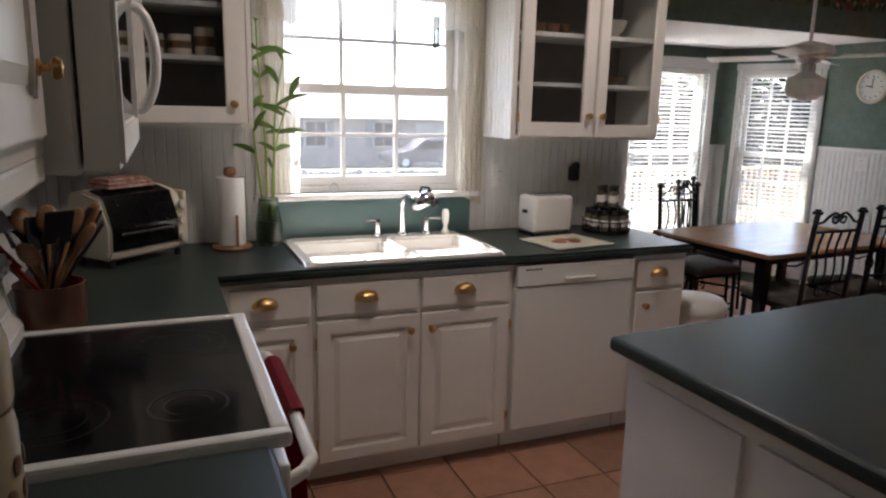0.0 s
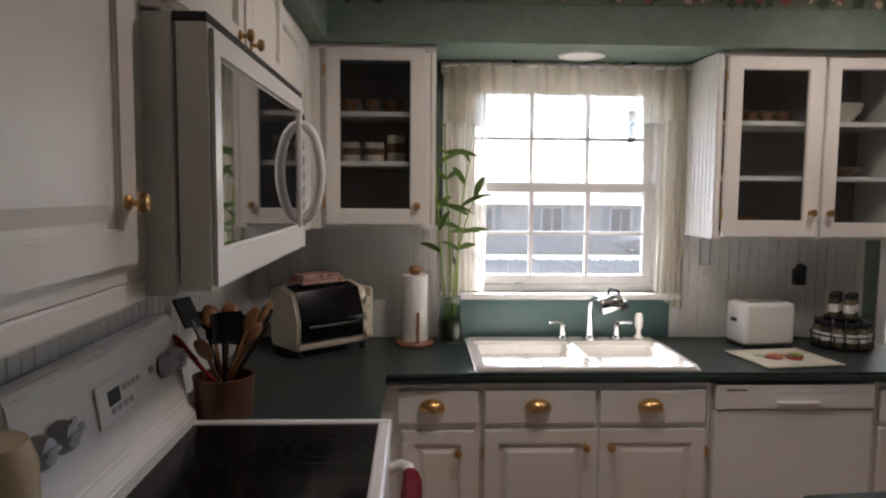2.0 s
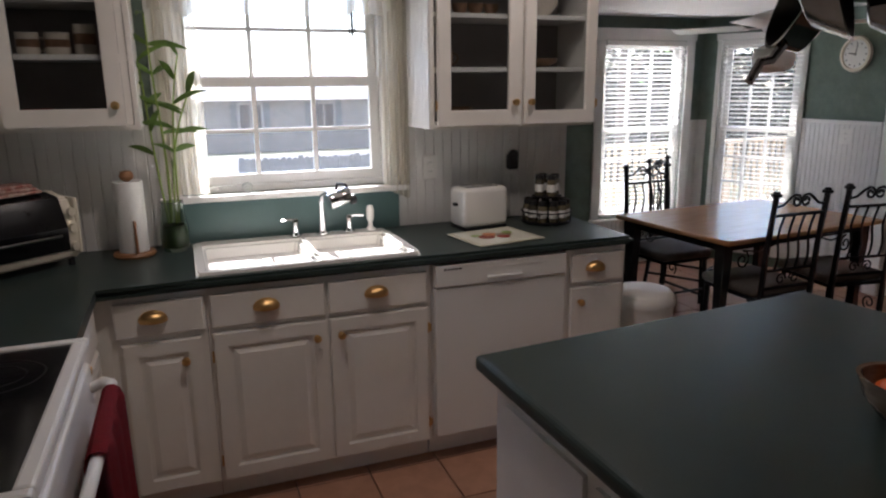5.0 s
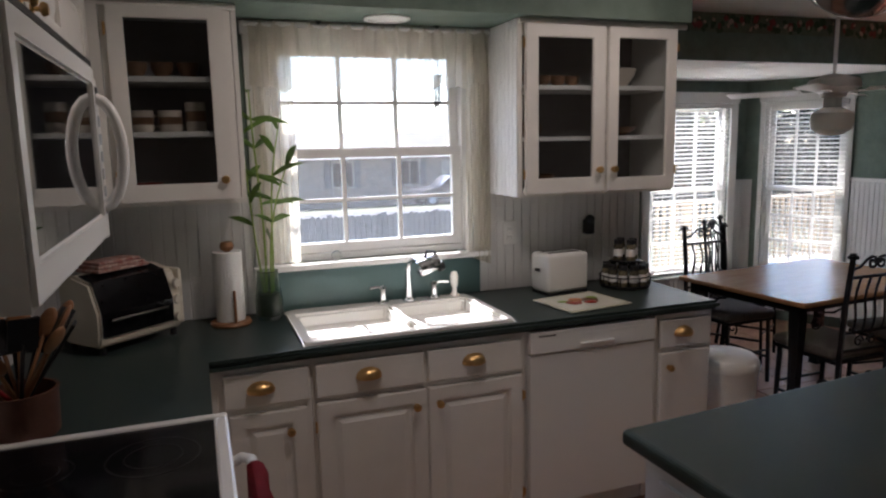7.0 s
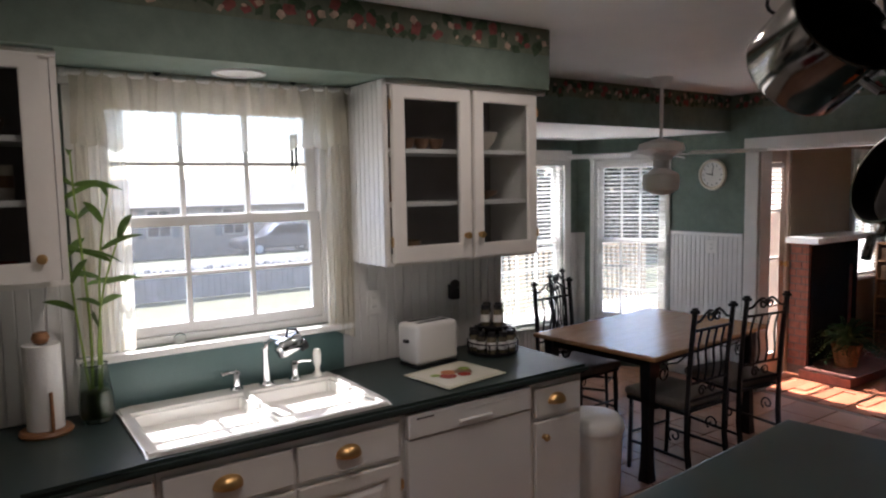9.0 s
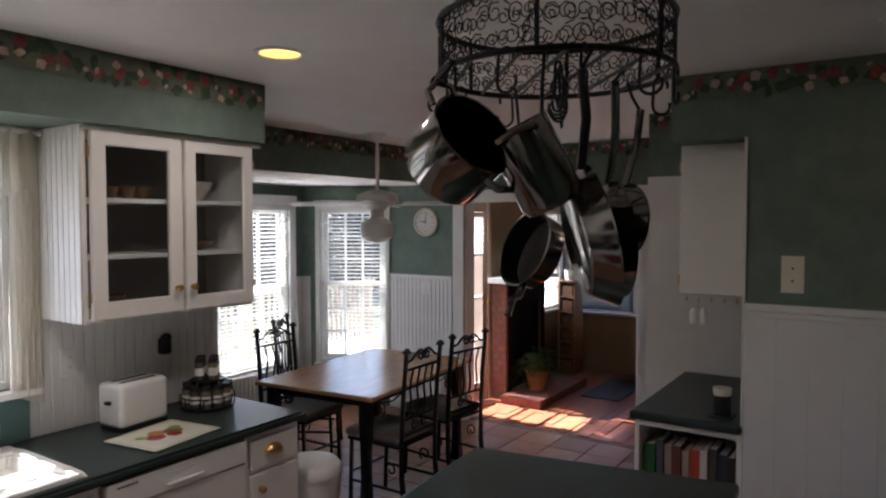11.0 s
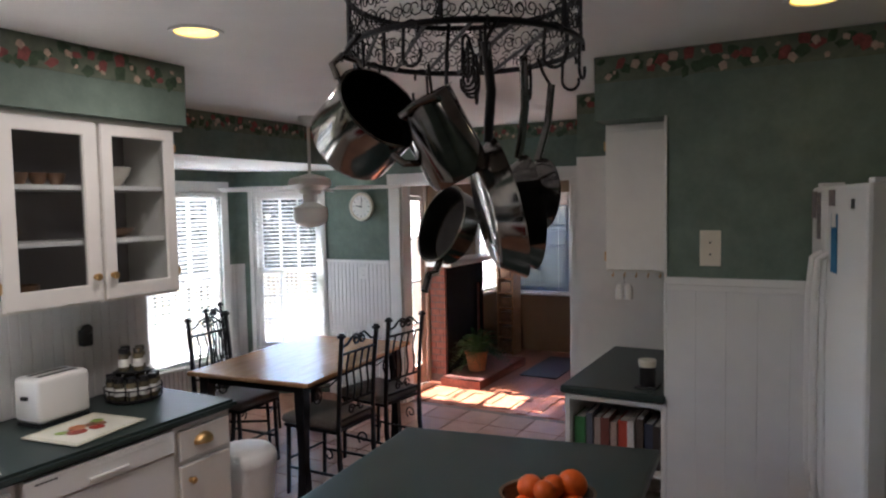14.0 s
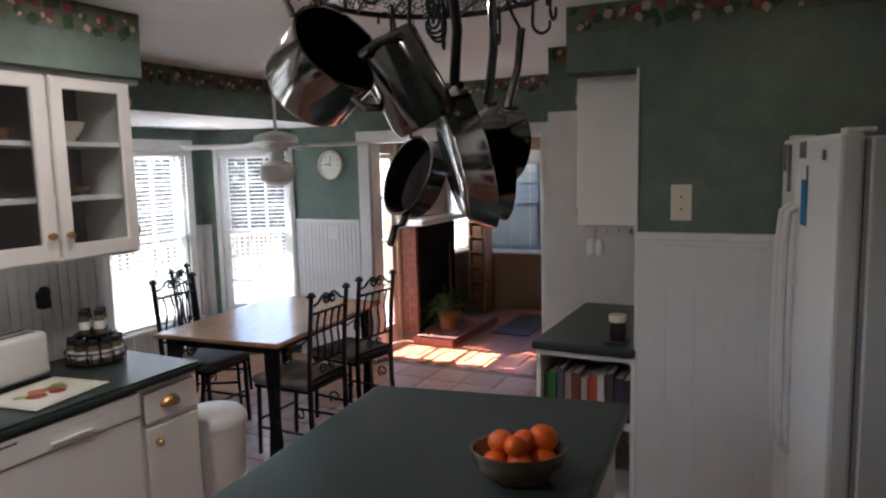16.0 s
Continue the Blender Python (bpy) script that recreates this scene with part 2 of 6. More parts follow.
def wall_with_holes(bm, axis, c0, c1, a0, a1, z0, z1, holes):
    """A wall slab, c0 to c1 thick across the axis, a0 to a1 long, with rectangular holes (a0, a1, z0, z1)."""
    cuts = sorted({a0, a1, *[h[0] for h in holes], *[h[1] for h in holes]})
    for u, v in zip(cuts, cuts[1:]):
        spans = [(z0, z1)]
        for h in holes:
            if h[0] < (u + v) / 2 < h[1]:
                spans = [s for lo, hi in spans for s in ((lo, min(hi, h[2])), (max(lo, h[3]), hi)) if s[1] - s[0] > 1e-4]
        for lo, hi in spans:
            if axis == "y":
                box(bm, u, v, c0, c1, lo, hi)
            else:
                box(bm, c0, c1, u, v, lo, hi)


CEIL = 2.40
# ---------- setting: walls, floor, ceiling ----------
bm = bmesh.new()
wall_with_holes(bm, "y", 0.0, 0.16, -0.16, 2.80, 0.0, CEIL, [(0.93, 1.85, 1.12, 2.08)])
structure("wall_sink", "green papered wall behind the sink with a window opening", bm, M_green)
bm = bmesh.new()
box(bm, -0.16, 0.0, -4.6, 0.0, 0, CEIL)
structure("wall_stove", "painted wall behind the stove", bm, M_green)
bm = bmesh.new()
box(bm, -0.16, 8.46, -4.76, -4.6, 0, CEIL)
structure("wall_back", "plain green papered wall at the back", bm, M_green)
bm = bmesh.new()
box(bm, 2.64, 2.80, 0.16, 1.28, 0, CEIL)
structure("wall_bay_side", "short wall between sink and bay", bm, M_green)
# bay
BX0, BX1, BY, BZ = 3.42, 5.29, 1.90, 2.11
bm = bmesh.new()
wall_with_holes(bm, "y", BY, BY + 0.16, BX0 - 0.2, BX1 + 0.06, 0, CEIL, [(4.27, 5.11, 0.42, 1.92)])
structure("wall_bay_middle", "green bay wall with a tall window", bm, M_green)


def angled(bm, s0, s1, d0, d1, z0, z1):
    """A block on the bay's slanting wall: along it, behind its face, and upright."""
    f = lambda s, d: (BX1 + 0.5075 * s + 0.8616 * d, BY - 0.8616 * s + 0.5075 * d)
    prism(bm, [f(s0, d0), f(s1, d0), f(s1, d1), f(s0, d1)], z0, z1)


bm = bmesh.new()
W2 = (0.16, 0.81)
angled(bm, 0, W2[0], 0, 0.16, 0, CEIL), angled(bm, W2[1], 0.847, 0, 0.16, 0, CEIL)
angled(bm, W2[0], W2[1], 0, 0.16, 0, 0.42), angled(bm, W2[0], W2[1], 0, 0.16, 1.92, CEIL)
structure("wall_bay_slant", "slanting green bay wall with a tall window", bm, M_green)
bm = bmesh.new()
prism(bm, [(2.80, 1.28), (3.42, 1.90), (3.31, 2.01), (2.69, 1.39)], 0, CEIL)
structure("wall_bay_slant_far", "slanting green bay wall", bm, M_green)
bm = bmesh.new()
prism(bm, [(2.80, 0.63), (5.72, 0.63), (5.72, 1.17), (5.29, 1.90), (3.42, 1.90), (2.80, 1.28)], BZ, BZ + 0.03)
structure("ceiling_bay", "white low ceiling of the bay", bm, M_ceil)
bm = bmesh.new()
box(bm, 2.80, 5.72, 0.60, 0.80, BZ, CEIL)
structure("header_beam", "green papered beam over the bay", bm, M_green, "beam")
# wall with the wide cased opening
OY0, OY1, OZ = -1.225, 0.335, 1.96
bm = bmesh.new()
wall_with_holes(bm, "x", 5.72, 5.86, -4.6, 1.25, 0, CEIL, [(OY0, OY1, -0.01, OZ)])
structure("wall_opening", "green wall with a wide cased opening", bm, M_green)
# wall beside the fridge, and the niche
WX, WY = 3.645, -2.33
bm = bmesh.new()
box(bm, WX, WX + 0.12, -4.6, WY, 0, CEIL)
structure("wall_pantry", "dark green papered wall above white wainscot", bm, M_green)
bm = bmesh.new()
box(bm, 4.60, 4.72, -4.6, -1.63, 0, CEIL)
structure("wall_niche", "short wall behind the bookshelf cabinet", bm, M_green)
# floor and ceiling
bm = bmesh.new()
box(bm, -0.16, 8.6, -4.76, 2.1, -0.12, -0.012)
structure("floor", "grout bed under the tiled kitchen floor", bm, M_grout)
bm = bmesh.new()
box(bm, -0.16, 8.6, -4.76, 0.62, CEIL, CEIL + 0.1)
structure("ceiling", "white textured ceiling", bm, M_ceil)
bm = bmesh.new()
box(bm, 2.60, 5.90, 0.62, 2.1, CEIL, CEIL + 0.1)
structure("roof_slab", "plain slab over the bay", bm, M_ceil, "roof")
# living room shell
bm = bmesh.new()
wall_with_holes(bm, "y", 0.50, 0.66, 5.86, 8.46, 0, CEIL, [(5.90, 6.48, 0.0, 2.0), (7.62, 8.12, 0.75, 1.9)])
structure("wall_living", "tan wall with a glazed door", bm, M_beige)
bm = bmesh.new()
wall_with_holes(bm, "x", 8.30, 8.46, -4.76, 0.50, 0, CEIL, [(-0.36, 0.42, 0.70, 1.80)])
structure("wall_living_end", "tan end wall with a blinded window", bm, M_beige)
bm = bmesh.new()
box(bm, 5.86, 8.3, -4.6, 0.5, -0.012, -0.008)
structure("floor_living", "reddish wood floor of the living room", bm, M_redwood)

# soffits with the floral border
bm = bmesh.new()
box(bm, 0.0, 2.77, -0.40, 0.0, 2.135, CEIL)
box(bm, 0.0, 0.40, -3.0, -0.40, 2.135, CEIL)
structure("soffit", "green papered soffit over the cabinets", bm, M_green)
bm = bmesh.new()
box(bm, WX, 4.60, WY, -2.015, 2.12, CEIL)
structure("soffit_niche", "green papered soffit over the niche", bm, M_green)


# ---------- trim, wainscot, borders ----------
def beadboard(root, axis, face, into, a0, a1, z0, z1, w=0.045, gap=0.002):
    """Narrow upright boards with grooves between them, standing out from a wall face."""
    n = max(1, round((a1 - a0) / w))
    st = (a1 - a0) / n
    bm = bmesh.new()
    if axis == "y":
        box(bm, gap, st - gap, min(0, into), max(0, into), z0, z1, bev=0.0015, seg=1)
    else:
        box(bm, min(0, into), max(0, into), gap, st - gap, z0, z1, bev=0.0015, seg=1)
    first = part("board", bm, M_bead, root)
    for k in range(n):
        o = first if k == 0 else new("board", first.data)
        o.parent = root
        o.matrix_basis = pose(a0 + k * st, face, 0) if axis == "y" else pose(face, a0 + k * st, 0)
    c0, c1 = sorted((face, face + into * 0.45))
    boxpart("backing", (a0, a1, c0, c1, z0, z1) if axis == "y" else (c0, c1, a0, a1, z0, z1), M_bead, root)


def wainscot(name, label):
    return tagged(new(name), label, "wainscot", kind="structure")


w_ = wainscot("wainscot_sink", "white beadboard behind the worktop")
beadboard(w_, "y", 0.0, -0.010, 0.0, 0.90, 0.914, 1.42)
beadboard(w_, "y", 0.0, -0.010, 1.89, 2.80, 0.914, 1.385)
beadboard(wainscot("wainscot_stove", "white beadboard behind the stove"), "x", 0.0, 0.010, -3.0, -0.01, 0.914, 1.45)
beadboard(wainscot("wainscot_clock", "white beadboard under the clock"), "x", 5.72, -0.012, 0.465, 1.165, 0.09, 1.25)
w_ = wainscot("wainscot_bay", "white beadboard in the bay")
beadboard(w_, "y", BY, -0.012, 3.42, 5.28, 0.09, 0.385)
beadboard(w_, "y", BY, -0.012, 5.20, 5.28, 0.392, 1.25)
for s0, s1, z1 in ((0.0, 0.037, 1.25), (0.038, 0.074, 1.25), (0.01, 0.84, 0.37)):
    bm = bmesh.new()
    angled(bm, s0, s1, -0.012, 0, 0.09, z1)
    part("board", bm, M_bead, w_)
beadboard(wainscot("wainscot_pantry", "white wide-board wainscot beside the fridge"), "x", WX, -0.010, -4.6, WY, 0.09, 1.375, 0.118, 0.0003)
bm = bmesh.new()
box(bm, 4.585, 4.60, WY, -1.63, 0.0, 2.03)
structure("panel_niche", "white painted panel in the niche", bm, M_trim, "panel")


def strip(name, label, dims, bev=0.004):
    bm = bmesh.new()
    for d in dims:
        box(bm, *d, bev=bev)
    return structure(name, label, bm, M_trim, "trim")


strip("trim_chair_rail", "white chair rail", [(WX - 0.024, WX, -4.6, WY, 1.40, 1.43), (WX - 0.016, WX, -4.6, WY, 1.375, 1.399)])
strip("trim_chair_rail_clock", "white chair rail under the clock", [(5.70, 5.72, 0.465, 1.165, 1.25, 1.28)])
strip("baseboard", "white baseboard", [(WX - 0.018, WX, -4.6, WY, 0, 0.09), (5.70, 5.72, 0.465, 1.165, 0, 0.09), (3.43, 5.27, BY - 0.018, BY, 0, 0.09)])
strip("trim_corner", "white corner bead of the pantry wall", [(WX - 0.012, WX + 0.13, WY, WY + 0.012, 0, 2.12)])
# cased opening
strip("trim_opening", "white casing of the wide opening", [
    (5.698, 5.72, OY1, OY1 + 0.115, 0, OZ), (5.698, 5.72, OY0 - 0.07, OY0, 0, OZ), (5.692, 5.72, OY0 - 0.08, OY1 + 0.125, OZ, OZ + 0.085),
    (5.72, 5.86, OY1 - 0.018, OY1, 0, OZ), (5.72, 5.86, OY0, OY0 + 0.018, 0, OZ), (5.72, 5.86, OY0 + 0.018, OY1 - 0.018, OZ - 0.018, OZ)])

# floral paper border along the ceiling
M_bord = mat("border_paper", (0.10, 0.12, 0.085), 0.75, scale=18, col2=(0.17, 0.19, 0.13), bump=0.05)
M_bleaf = mat("border_leaf", (0.05, 0.085, 0.045), 0.75, vary=0.4, scale=30)
M_bred = mat("border_flower", (0.24, 0.07, 0.06), 0.75, vary=0.4, scale=40)
M_bpink = mat("border_pale", (0.50, 0.36, 0.27), 0.75, vary=0.3, scale=40)
rb = random.Random(5)


def border(name, origin, along, out, length, top=2.398, h=0.115):
    """Printed paper strip with leaves and flowers, laid 3 mm proud of the wall."""
    a, o = Vector(along).normalized(), Vector(out).normalized()
    root = tagged(new(name), "floral paper border with red flowers", "border", kind="structure")
    P0 = Vector(origin)
    q = lambda u, z, d: P0 + a * u + o * d + Vector((0, 0, z))
    bm = bmesh.new()
    vs = [bm.verts.new(q(u, z, d)) for d in (0.0, 0.003) for u, z in ((0, top - h), (length, top - h), (length, top), (0, top))]
    bm.faces.new(vs[4:]), bm.faces.new(vs[:4][::-1])
    for k in range(4):
        bm.faces.new((vs[k], vs[(k + 1) % 4], vs[4 + (k + 1) % 4], vs[4 + k]))
    part("paper", bm, M_bord, root)
    for nm, mm, count, r0, r1, d, zc, zs in (("leaves", M_bleaf, 26, 0.018, 0.034, 0.0042, 0.062, 0.042), ("flowers", M_bred, 12, 0.018, 0.032, 0.0054, 0.055, 0.034),
                                            ("pale_flowers", M_bpink, 15, 0.010, 0.022, 0.0066, 0.06, 0.036)):
        bm = bmesh.new()
        n = max(1, int(count * length))
        for k in range(n):
            u, z = (k + rb.random()) / n * length, top - zc + rb.uniform(-zs, zs)
            r, el, tw = rb.uniform(r0, r1), rb.uniform(0.55, 1.0), rb.uniform(0, 3.14)
            if u < r or u > length - r:
                continue
            ring = []
            for j in range(9):
                t = 2 * math.pi * j / 9
                x, y = r * math.cos(t), r * el * math.sin(t)
                rr = 1 + 0.18 * math.sin(5 * t)
                ring.append(bm.verts.new(q(u + rr * (x * math.cos(tw) - y * math.sin(tw)), min(top, z + rr * (x * math.sin(tw) + y * math.cos(tw))), d + k * 2e-6)))
            bm.faces.new(ring)
        tagged(part(nm, bm, mm, root), kind="stuff")


border("border_sink", (0.40, -0.40, 0), (1, 0, 0), (0, -1, 0), 2.37)
border("border_soffit_end", (2.77, -0.40, 0), (0, 1, 0), (1, 0, 0), 0.39)
border("border_beam", (2.80, 0.60, 0), (1, 0, 0), (0, -1, 0), 2.92)
border("border_opening", (5.72, 0.59, 0), (0, -1, 0), (-1, 0, 0), 4.0)
border("border_pantry", (WX, -2.015, 0), (0, -1, 0), (-1, 0, 0), 2.55)
border("border_niche", (4.60, -1.63, 0), (0, -1, 0), (-1, 0, 0), 0.38)


# ---------- windows ----------
def window(name, label, W, H, cols, rows, at, rail=0.5, case=0.075, sill=True, deep=0.10, low_case=True):
    """A double-hung window: local x along the wall, y outwards, z up from the opening's bottom."""
    root = tagged(new(name), label, "window", kind="structure")
    root.matrix_basis = at
    bm = bmesh.new()
    for d in ((0, 0.03, 0.02, deep, 0, H), (W - 0.03, W, 0.02, deep, 0, H), (0.03, W - 0.03, 0.02, deep, H - 0.03, H), (0.03, W - 0.03, 0.02, deep, 0, 0.03)):
        box(bm, *d, bev=0.003)
    part("window_frame", bm, M_trim, root)
    bm = bmesh.new()
    box(bm, -case, 0.004, -0.022, -0.001, 0 if sill else -case, H, bev=0.004)
    box(bm, W - 0.004, W + case, -0.022, -0.001, 0 if sill else -case, H, bev=0.004)
    box(bm, -case - 0.01, W + case + 0.01, -0.028, -0.001, H + 0.0005, H + case + 0.02, bev=0.004)
    part("casing", bm, M_trim, root)
    if sill:
        boxpart("window_sill", (-case - 0.01, W + case + 0.01, -0.055, 0.06, -0.028, -0.001), M_trim, root, bev=0.006)
    zm = H * rail
    for nm, z0, z1, y in (("lower_sash", 0.032, zm + 0.02, 0.045), ("upper_sash", zm - 0.02, H - 0.032, 0.075)):
        bm = bmesh.new()
        f = 0.042
        ring_frame(bm, 0.032, W - 0.032, z0, z1, f, f, f, f * 0.9, y - 0.015, y + 0.013)
        sash = part(nm, bm, M_trim, root)
        gx0, gx1, gz0, gz1 = 0.032 + f, W - 0.032 - f, z0 + f, z1 - f * 0.9
        bm = bmesh.new()
        for c in range(1, cols):
            x = gx0 + (gx1 - gx0) * c / cols
            box(bm, x - 0.009, x + 0.009, y - 0.010, y + 0.010, gz0, gz1)
        for r in range(1, rows):
            z = gz0 + (gz1 - gz0) * r / rows
            box(bm, gx0, gx1, y - 0.0085, y + 0.0085, z - 0.008, z + 0.008)
        part("muntins", bm, M_trim, sash)
        for c in range(cols):
            for r in range(rows):
                x0, x1 = gx0 + (gx1 - gx0) * c / cols + 0.007, gx0 + (gx1 - gx0) * (c + 1) / cols - 0.007
                za, zb = gz0 + (gz1 - gz0) * r / rows + 0.006, gz0 + (gz1 - gz0) * (r + 1) / rows - 0.006
                p = boxpart("pane", (x0, x1, y - 0.002, y + 0.002, za, zb), M_glass, sash)
                p.visible_shadow = False
    return root


window("window_1", "white double-hung window over the sink", 0.92, 0.96, 3, 2, pose(0.93, 0.0, 1.12), rail=0.49)
window("window_2", "tall white double-hung bay window", 0.84, 1.50, 3, 3, pose(4.27, BY, 0.42))
# full-height screens added outside the panes; their grey stands in for glare haze
M_bayscreen = sheer("pale_haze_screen_mesh", (0.26, 0.26, 0.25), 0.88)
M_screen = sheer("haze_screen_mesh", (0.13, 0.13, 0.13), 0.78)
boxpart("insect_screen", (0.03, 0.89, 0.102, 0.103, 0.03, 0.93), M_screen, bpy.data.objects["window_1"], label="fine grey screen added to veil the view with haze")
boxpart("insect_screen", (0.03, 0.81, 0.102, 0.103, 0.03, 1.47), M_bayscreen, bpy.data.objects["window_2"], label="fine grey screen added to veil the view with haze")
SL = pose(BX1 + 0.5075 * W2[0], BY - 0.8616 * W2[0], 0.42, 0, 0, -59.5)
window("window_3", "tall white double-hung window in the slanting wall", W2[1] - W2[0], 1.50, 3, 3, SL, case=0.034)
boxpart("insect_screen", (0.03, W2[1] - W2[0] - 0.03, 0.102, 0.103, 0.03, 1.47), M_bayscreen, bpy.data.objects["window_3"], label="fine grey screen added to veil the view with haze")
window("window_4", "small living room window", 0.50, 1.15, 2, 2, pose(7.62, 0.50, 0.75))
window("window_5", "living room window with closed blinds", 0.78, 1.10, 2, 2, pose(8.30, 0.42, 0.70, 0, 0, -90))


def blind(label, W, H, at, tilt, mat_, y=-0.012, step=0.028, stop=0.0):
    root = thing("venetian_blind", label, "blind", "window blinds", at)
    boxpart("headrail", (0.01, W - 0.01, y - 0.02, y + 0.02, H - 0.045, H - 0.004), M_trim, root, bev=0.004)
    bm = bmesh.new()
    box(bm, -W / 2 + 0.012, W / 2 - 0.012, -0.015, 0.015, -0.0008, 0.0008)
    first = part("slat", bm, mat_, root)
    z = H - 0.07
    first.matrix_basis = pose(W / 2, y, z, tilt)
    z -= step
    while z > stop + 0.03:
        o = new("slat", first.data)
        o.parent = root
        o.matrix_basis = pose(W / 2, y, z, tilt)
        z -= step
    boxpart("bottom_rail", (0.012, W - 0.012, y - 0.013, y + 0.013, z - 0.004, z + 0.012), M_trim, root, bev=0.003)
    bm = bmesh.new()
    for x in (0.13, W - 0.13):
        tube(bm, [(x, y - 0.0135, H - 0.05), (x, y - 0.0135, z)], 0.0012, 4)
    part("ladder_cord", bm, M_trim, root)


blind("white venetian blind, slats open, in the bay window", 0.84, 1.50, pose(4.27, BY, 0.42), -16, M_slat, step=0.036)
blind("white venetian blind, slats open, in the slanting bay window", W2[1] - W2[0], 1.50, SL, -16, M_slat, step=0.036)
blind("grey venetian blind, slats closed, in the living room", 0.78, 1.10, pose(8.30, 0.42, 0.70, 0, 0, -90), 62, M_slat_dark, step=0.030)
blind("white venetian blind on the small living room window", 0.50, 1.15, pose(7.62, 0.50, 0.75), 15, M_slat, step=0.03)

# sink window curtains and rod
root = thing("curtain_rod", "white curtain rod on black brackets over the window", "curtain rod")
bm = bmesh.new()
tube(bm, [(0.865, -0.052, 2.118), (1.93, -0.052, 2.118)], 0.011, 10)
ball(bm, 0.016, (0.86, -0.052, 2.118)), ball(bm, 0.016, (1.935, -0.052, 2.118))
part("rod", bm, M_trim, root, smooth=True)
for x in (1.16, 1.68):
    bm = bmesh.new()
    tube(bm, [(x, -0.052, 2.118), (x, -0.06, 2.128), (x, -0.055, 2.1345)], 0.006, 6)
    box(bm, x - 0.012, x + 0.012, -0.07, -0.045, 2.128, 2.1345)
    part("bracket", bm, M_iron, root)


def cloth(name, label, x0, x1, ztop, zlow, folds, amp, y=-0.052):
    """A gathered hanging cloth; zlow gives the hem's height along its width (0 to 1)."""
    bm = bmesh.new()
    nu, nv = 120, 24
    g = []
    for i in range(nu + 1):
        u = i / nu
        col = []
        for j in range(nv + 1):
            v = j / nv
            z = ztop + (zlow(u) - ztop) * v
            w = math.sin(u * folds * 6.283 + 1.3 * math.sin(u * 9)) + 0.4 * math.sin(u * folds * 15.1 + 2)
            col.append(bm.verts.new((x0 + (x1 - x0) * u + 0.004 * math.sin(v * 5 + u * 30), y + amp * w * (0.35 + 0.65 * v), z)))
        g.append(col)
    for i in range(nu):
        for j in range(nv):
            bm.faces.new((g[i][j], g[i + 1][j], g[i + 1][j + 1], g[i][j + 1]))
    ob = part(name, bm, M_sheer, smooth=True)
    return tagged(ob, label, "curtain")


cloth("valance_curtain", "short sheer white gathered valance hanging from the rod", 0.875, 1.925, 2.132,
      lambda u: 1.872 + 0.010 * math.sin(u * 34) + 0.007 * math.sin(u * 81 + 1) - 0.05 * math.exp(-((u - 0.47) / 0.10) ** 2) - 0.012 * math.sin(u * 11 + 0.5), 15, 0.016, -0.058)
cloth("side_curtain", "sheer white gathered side curtain by the plant", 0.878, 1.045, 2.12, lambda u: 1.13, 4, 0.011, -0.042)
cloth("side_curtain", "sheer white gathered side curtain by the outlet", 1.818, 1.938, 2.12, lambda u: 1.05 + 0.05 * (1 - u), 4, 0.011, -0.042)
root = thing("wind_chime", "small dark metal wind chime hanging in the window", "wind chime")
bm = bmesh.new()
cyl(bm, 0.02, 0.02, 1.925, 1.93, 12, pose(1.70, 0.0, 0))
tube(bm, [(1.70, 0.0, 1.93), (1.70, 0.0, 2.075)], 0.001, 4)
part("disc", bm, M_iron, root)
for k in range(4):
    a = k * 1.57
    bm = bmesh.new()
    x, y = 1.70 + 0.013 * math.cos(a), 0.013 * math.sin(a)
    tube(bm, [(x, y, 1.925), (x, y, 1.80 - 0.012 * k)], 0.0035, 6)
    part("chime_tube", bm, M_iron, root)

# ---------- lamps ----------
M_bulb = mat("warm_lamp", (1.0, 0.60, 0.10), 0.5, vary=0, emit=0.35)
M_baffle = mat("lamp_baffle", (0.8, 0.72, 0.5), 0.4, vary=0.02)


def downlight(x, y, z, lit, r=0.075, watts=0.3):
    root = thing("recessed_light", "round recessed ceiling light with white trim, " + ("glowing warm" if lit else "switched off"), "ceiling light", "recessed lights", pose(x, y, z))
    bm = bmesh.new()
    lathe(bm, [(r, -0.001), (r + 0.004, -0.008), (r + 0.02, -0.006), (r + 0.022, -0.0005)], 36)
    part("trim_ring", bm, M_trim, root, smooth=True)
    bm = bmesh.new()
    bmesh.ops.create_circle(bm, cap_ends=True, segments=36, radius=r, matrix=Matrix.Translation((0, 0, -0.003)))
    part("lens", bm, M_bulb if lit else M_lampshade, root)
    if lit:
        la = new("recessed_lamp", bpy.data.lights.new("recessed_lamp", "AREA"))
        la.data.shape, la.data.size, la.data.energy, la.data.color = "DISK", 0.14, watts, (1.0, 0.855, 0.715)
        la.matrix_basis = pose(0, 0, -0.012)
        la.parent = root


# last two are unseen fill lights, added to brighten the cabinets and stove side
for x, y, w_ in ((2.38, -0.92, 0.58), (3.15, -2.885, 0.03), (1.28, -1.25, 0.95), (1.20, -3.9, 0.15)):
    downlight(x, y, CEIL, True, watts=w_)
downlight(1.42, -0.19, 2.135, False)
downlight(5.0, -0.35, CEIL, False, 0.06)


# ---------- cabinet parts ----------
def cup_pull(parent, at, label=""):
    bm = bmesh.new()
    lathe(bm, [(0.0005, 0.030), (0.012, 0.029), (0.026, 0.023), (0.036, 0.012), (0.040, 0.0)], 24)
    for v in list(bm.verts):
        if v.co.y < -0.008:
            v.co.y = -0.008
    for v in bm.verts:
        v.co.y *= 0.72
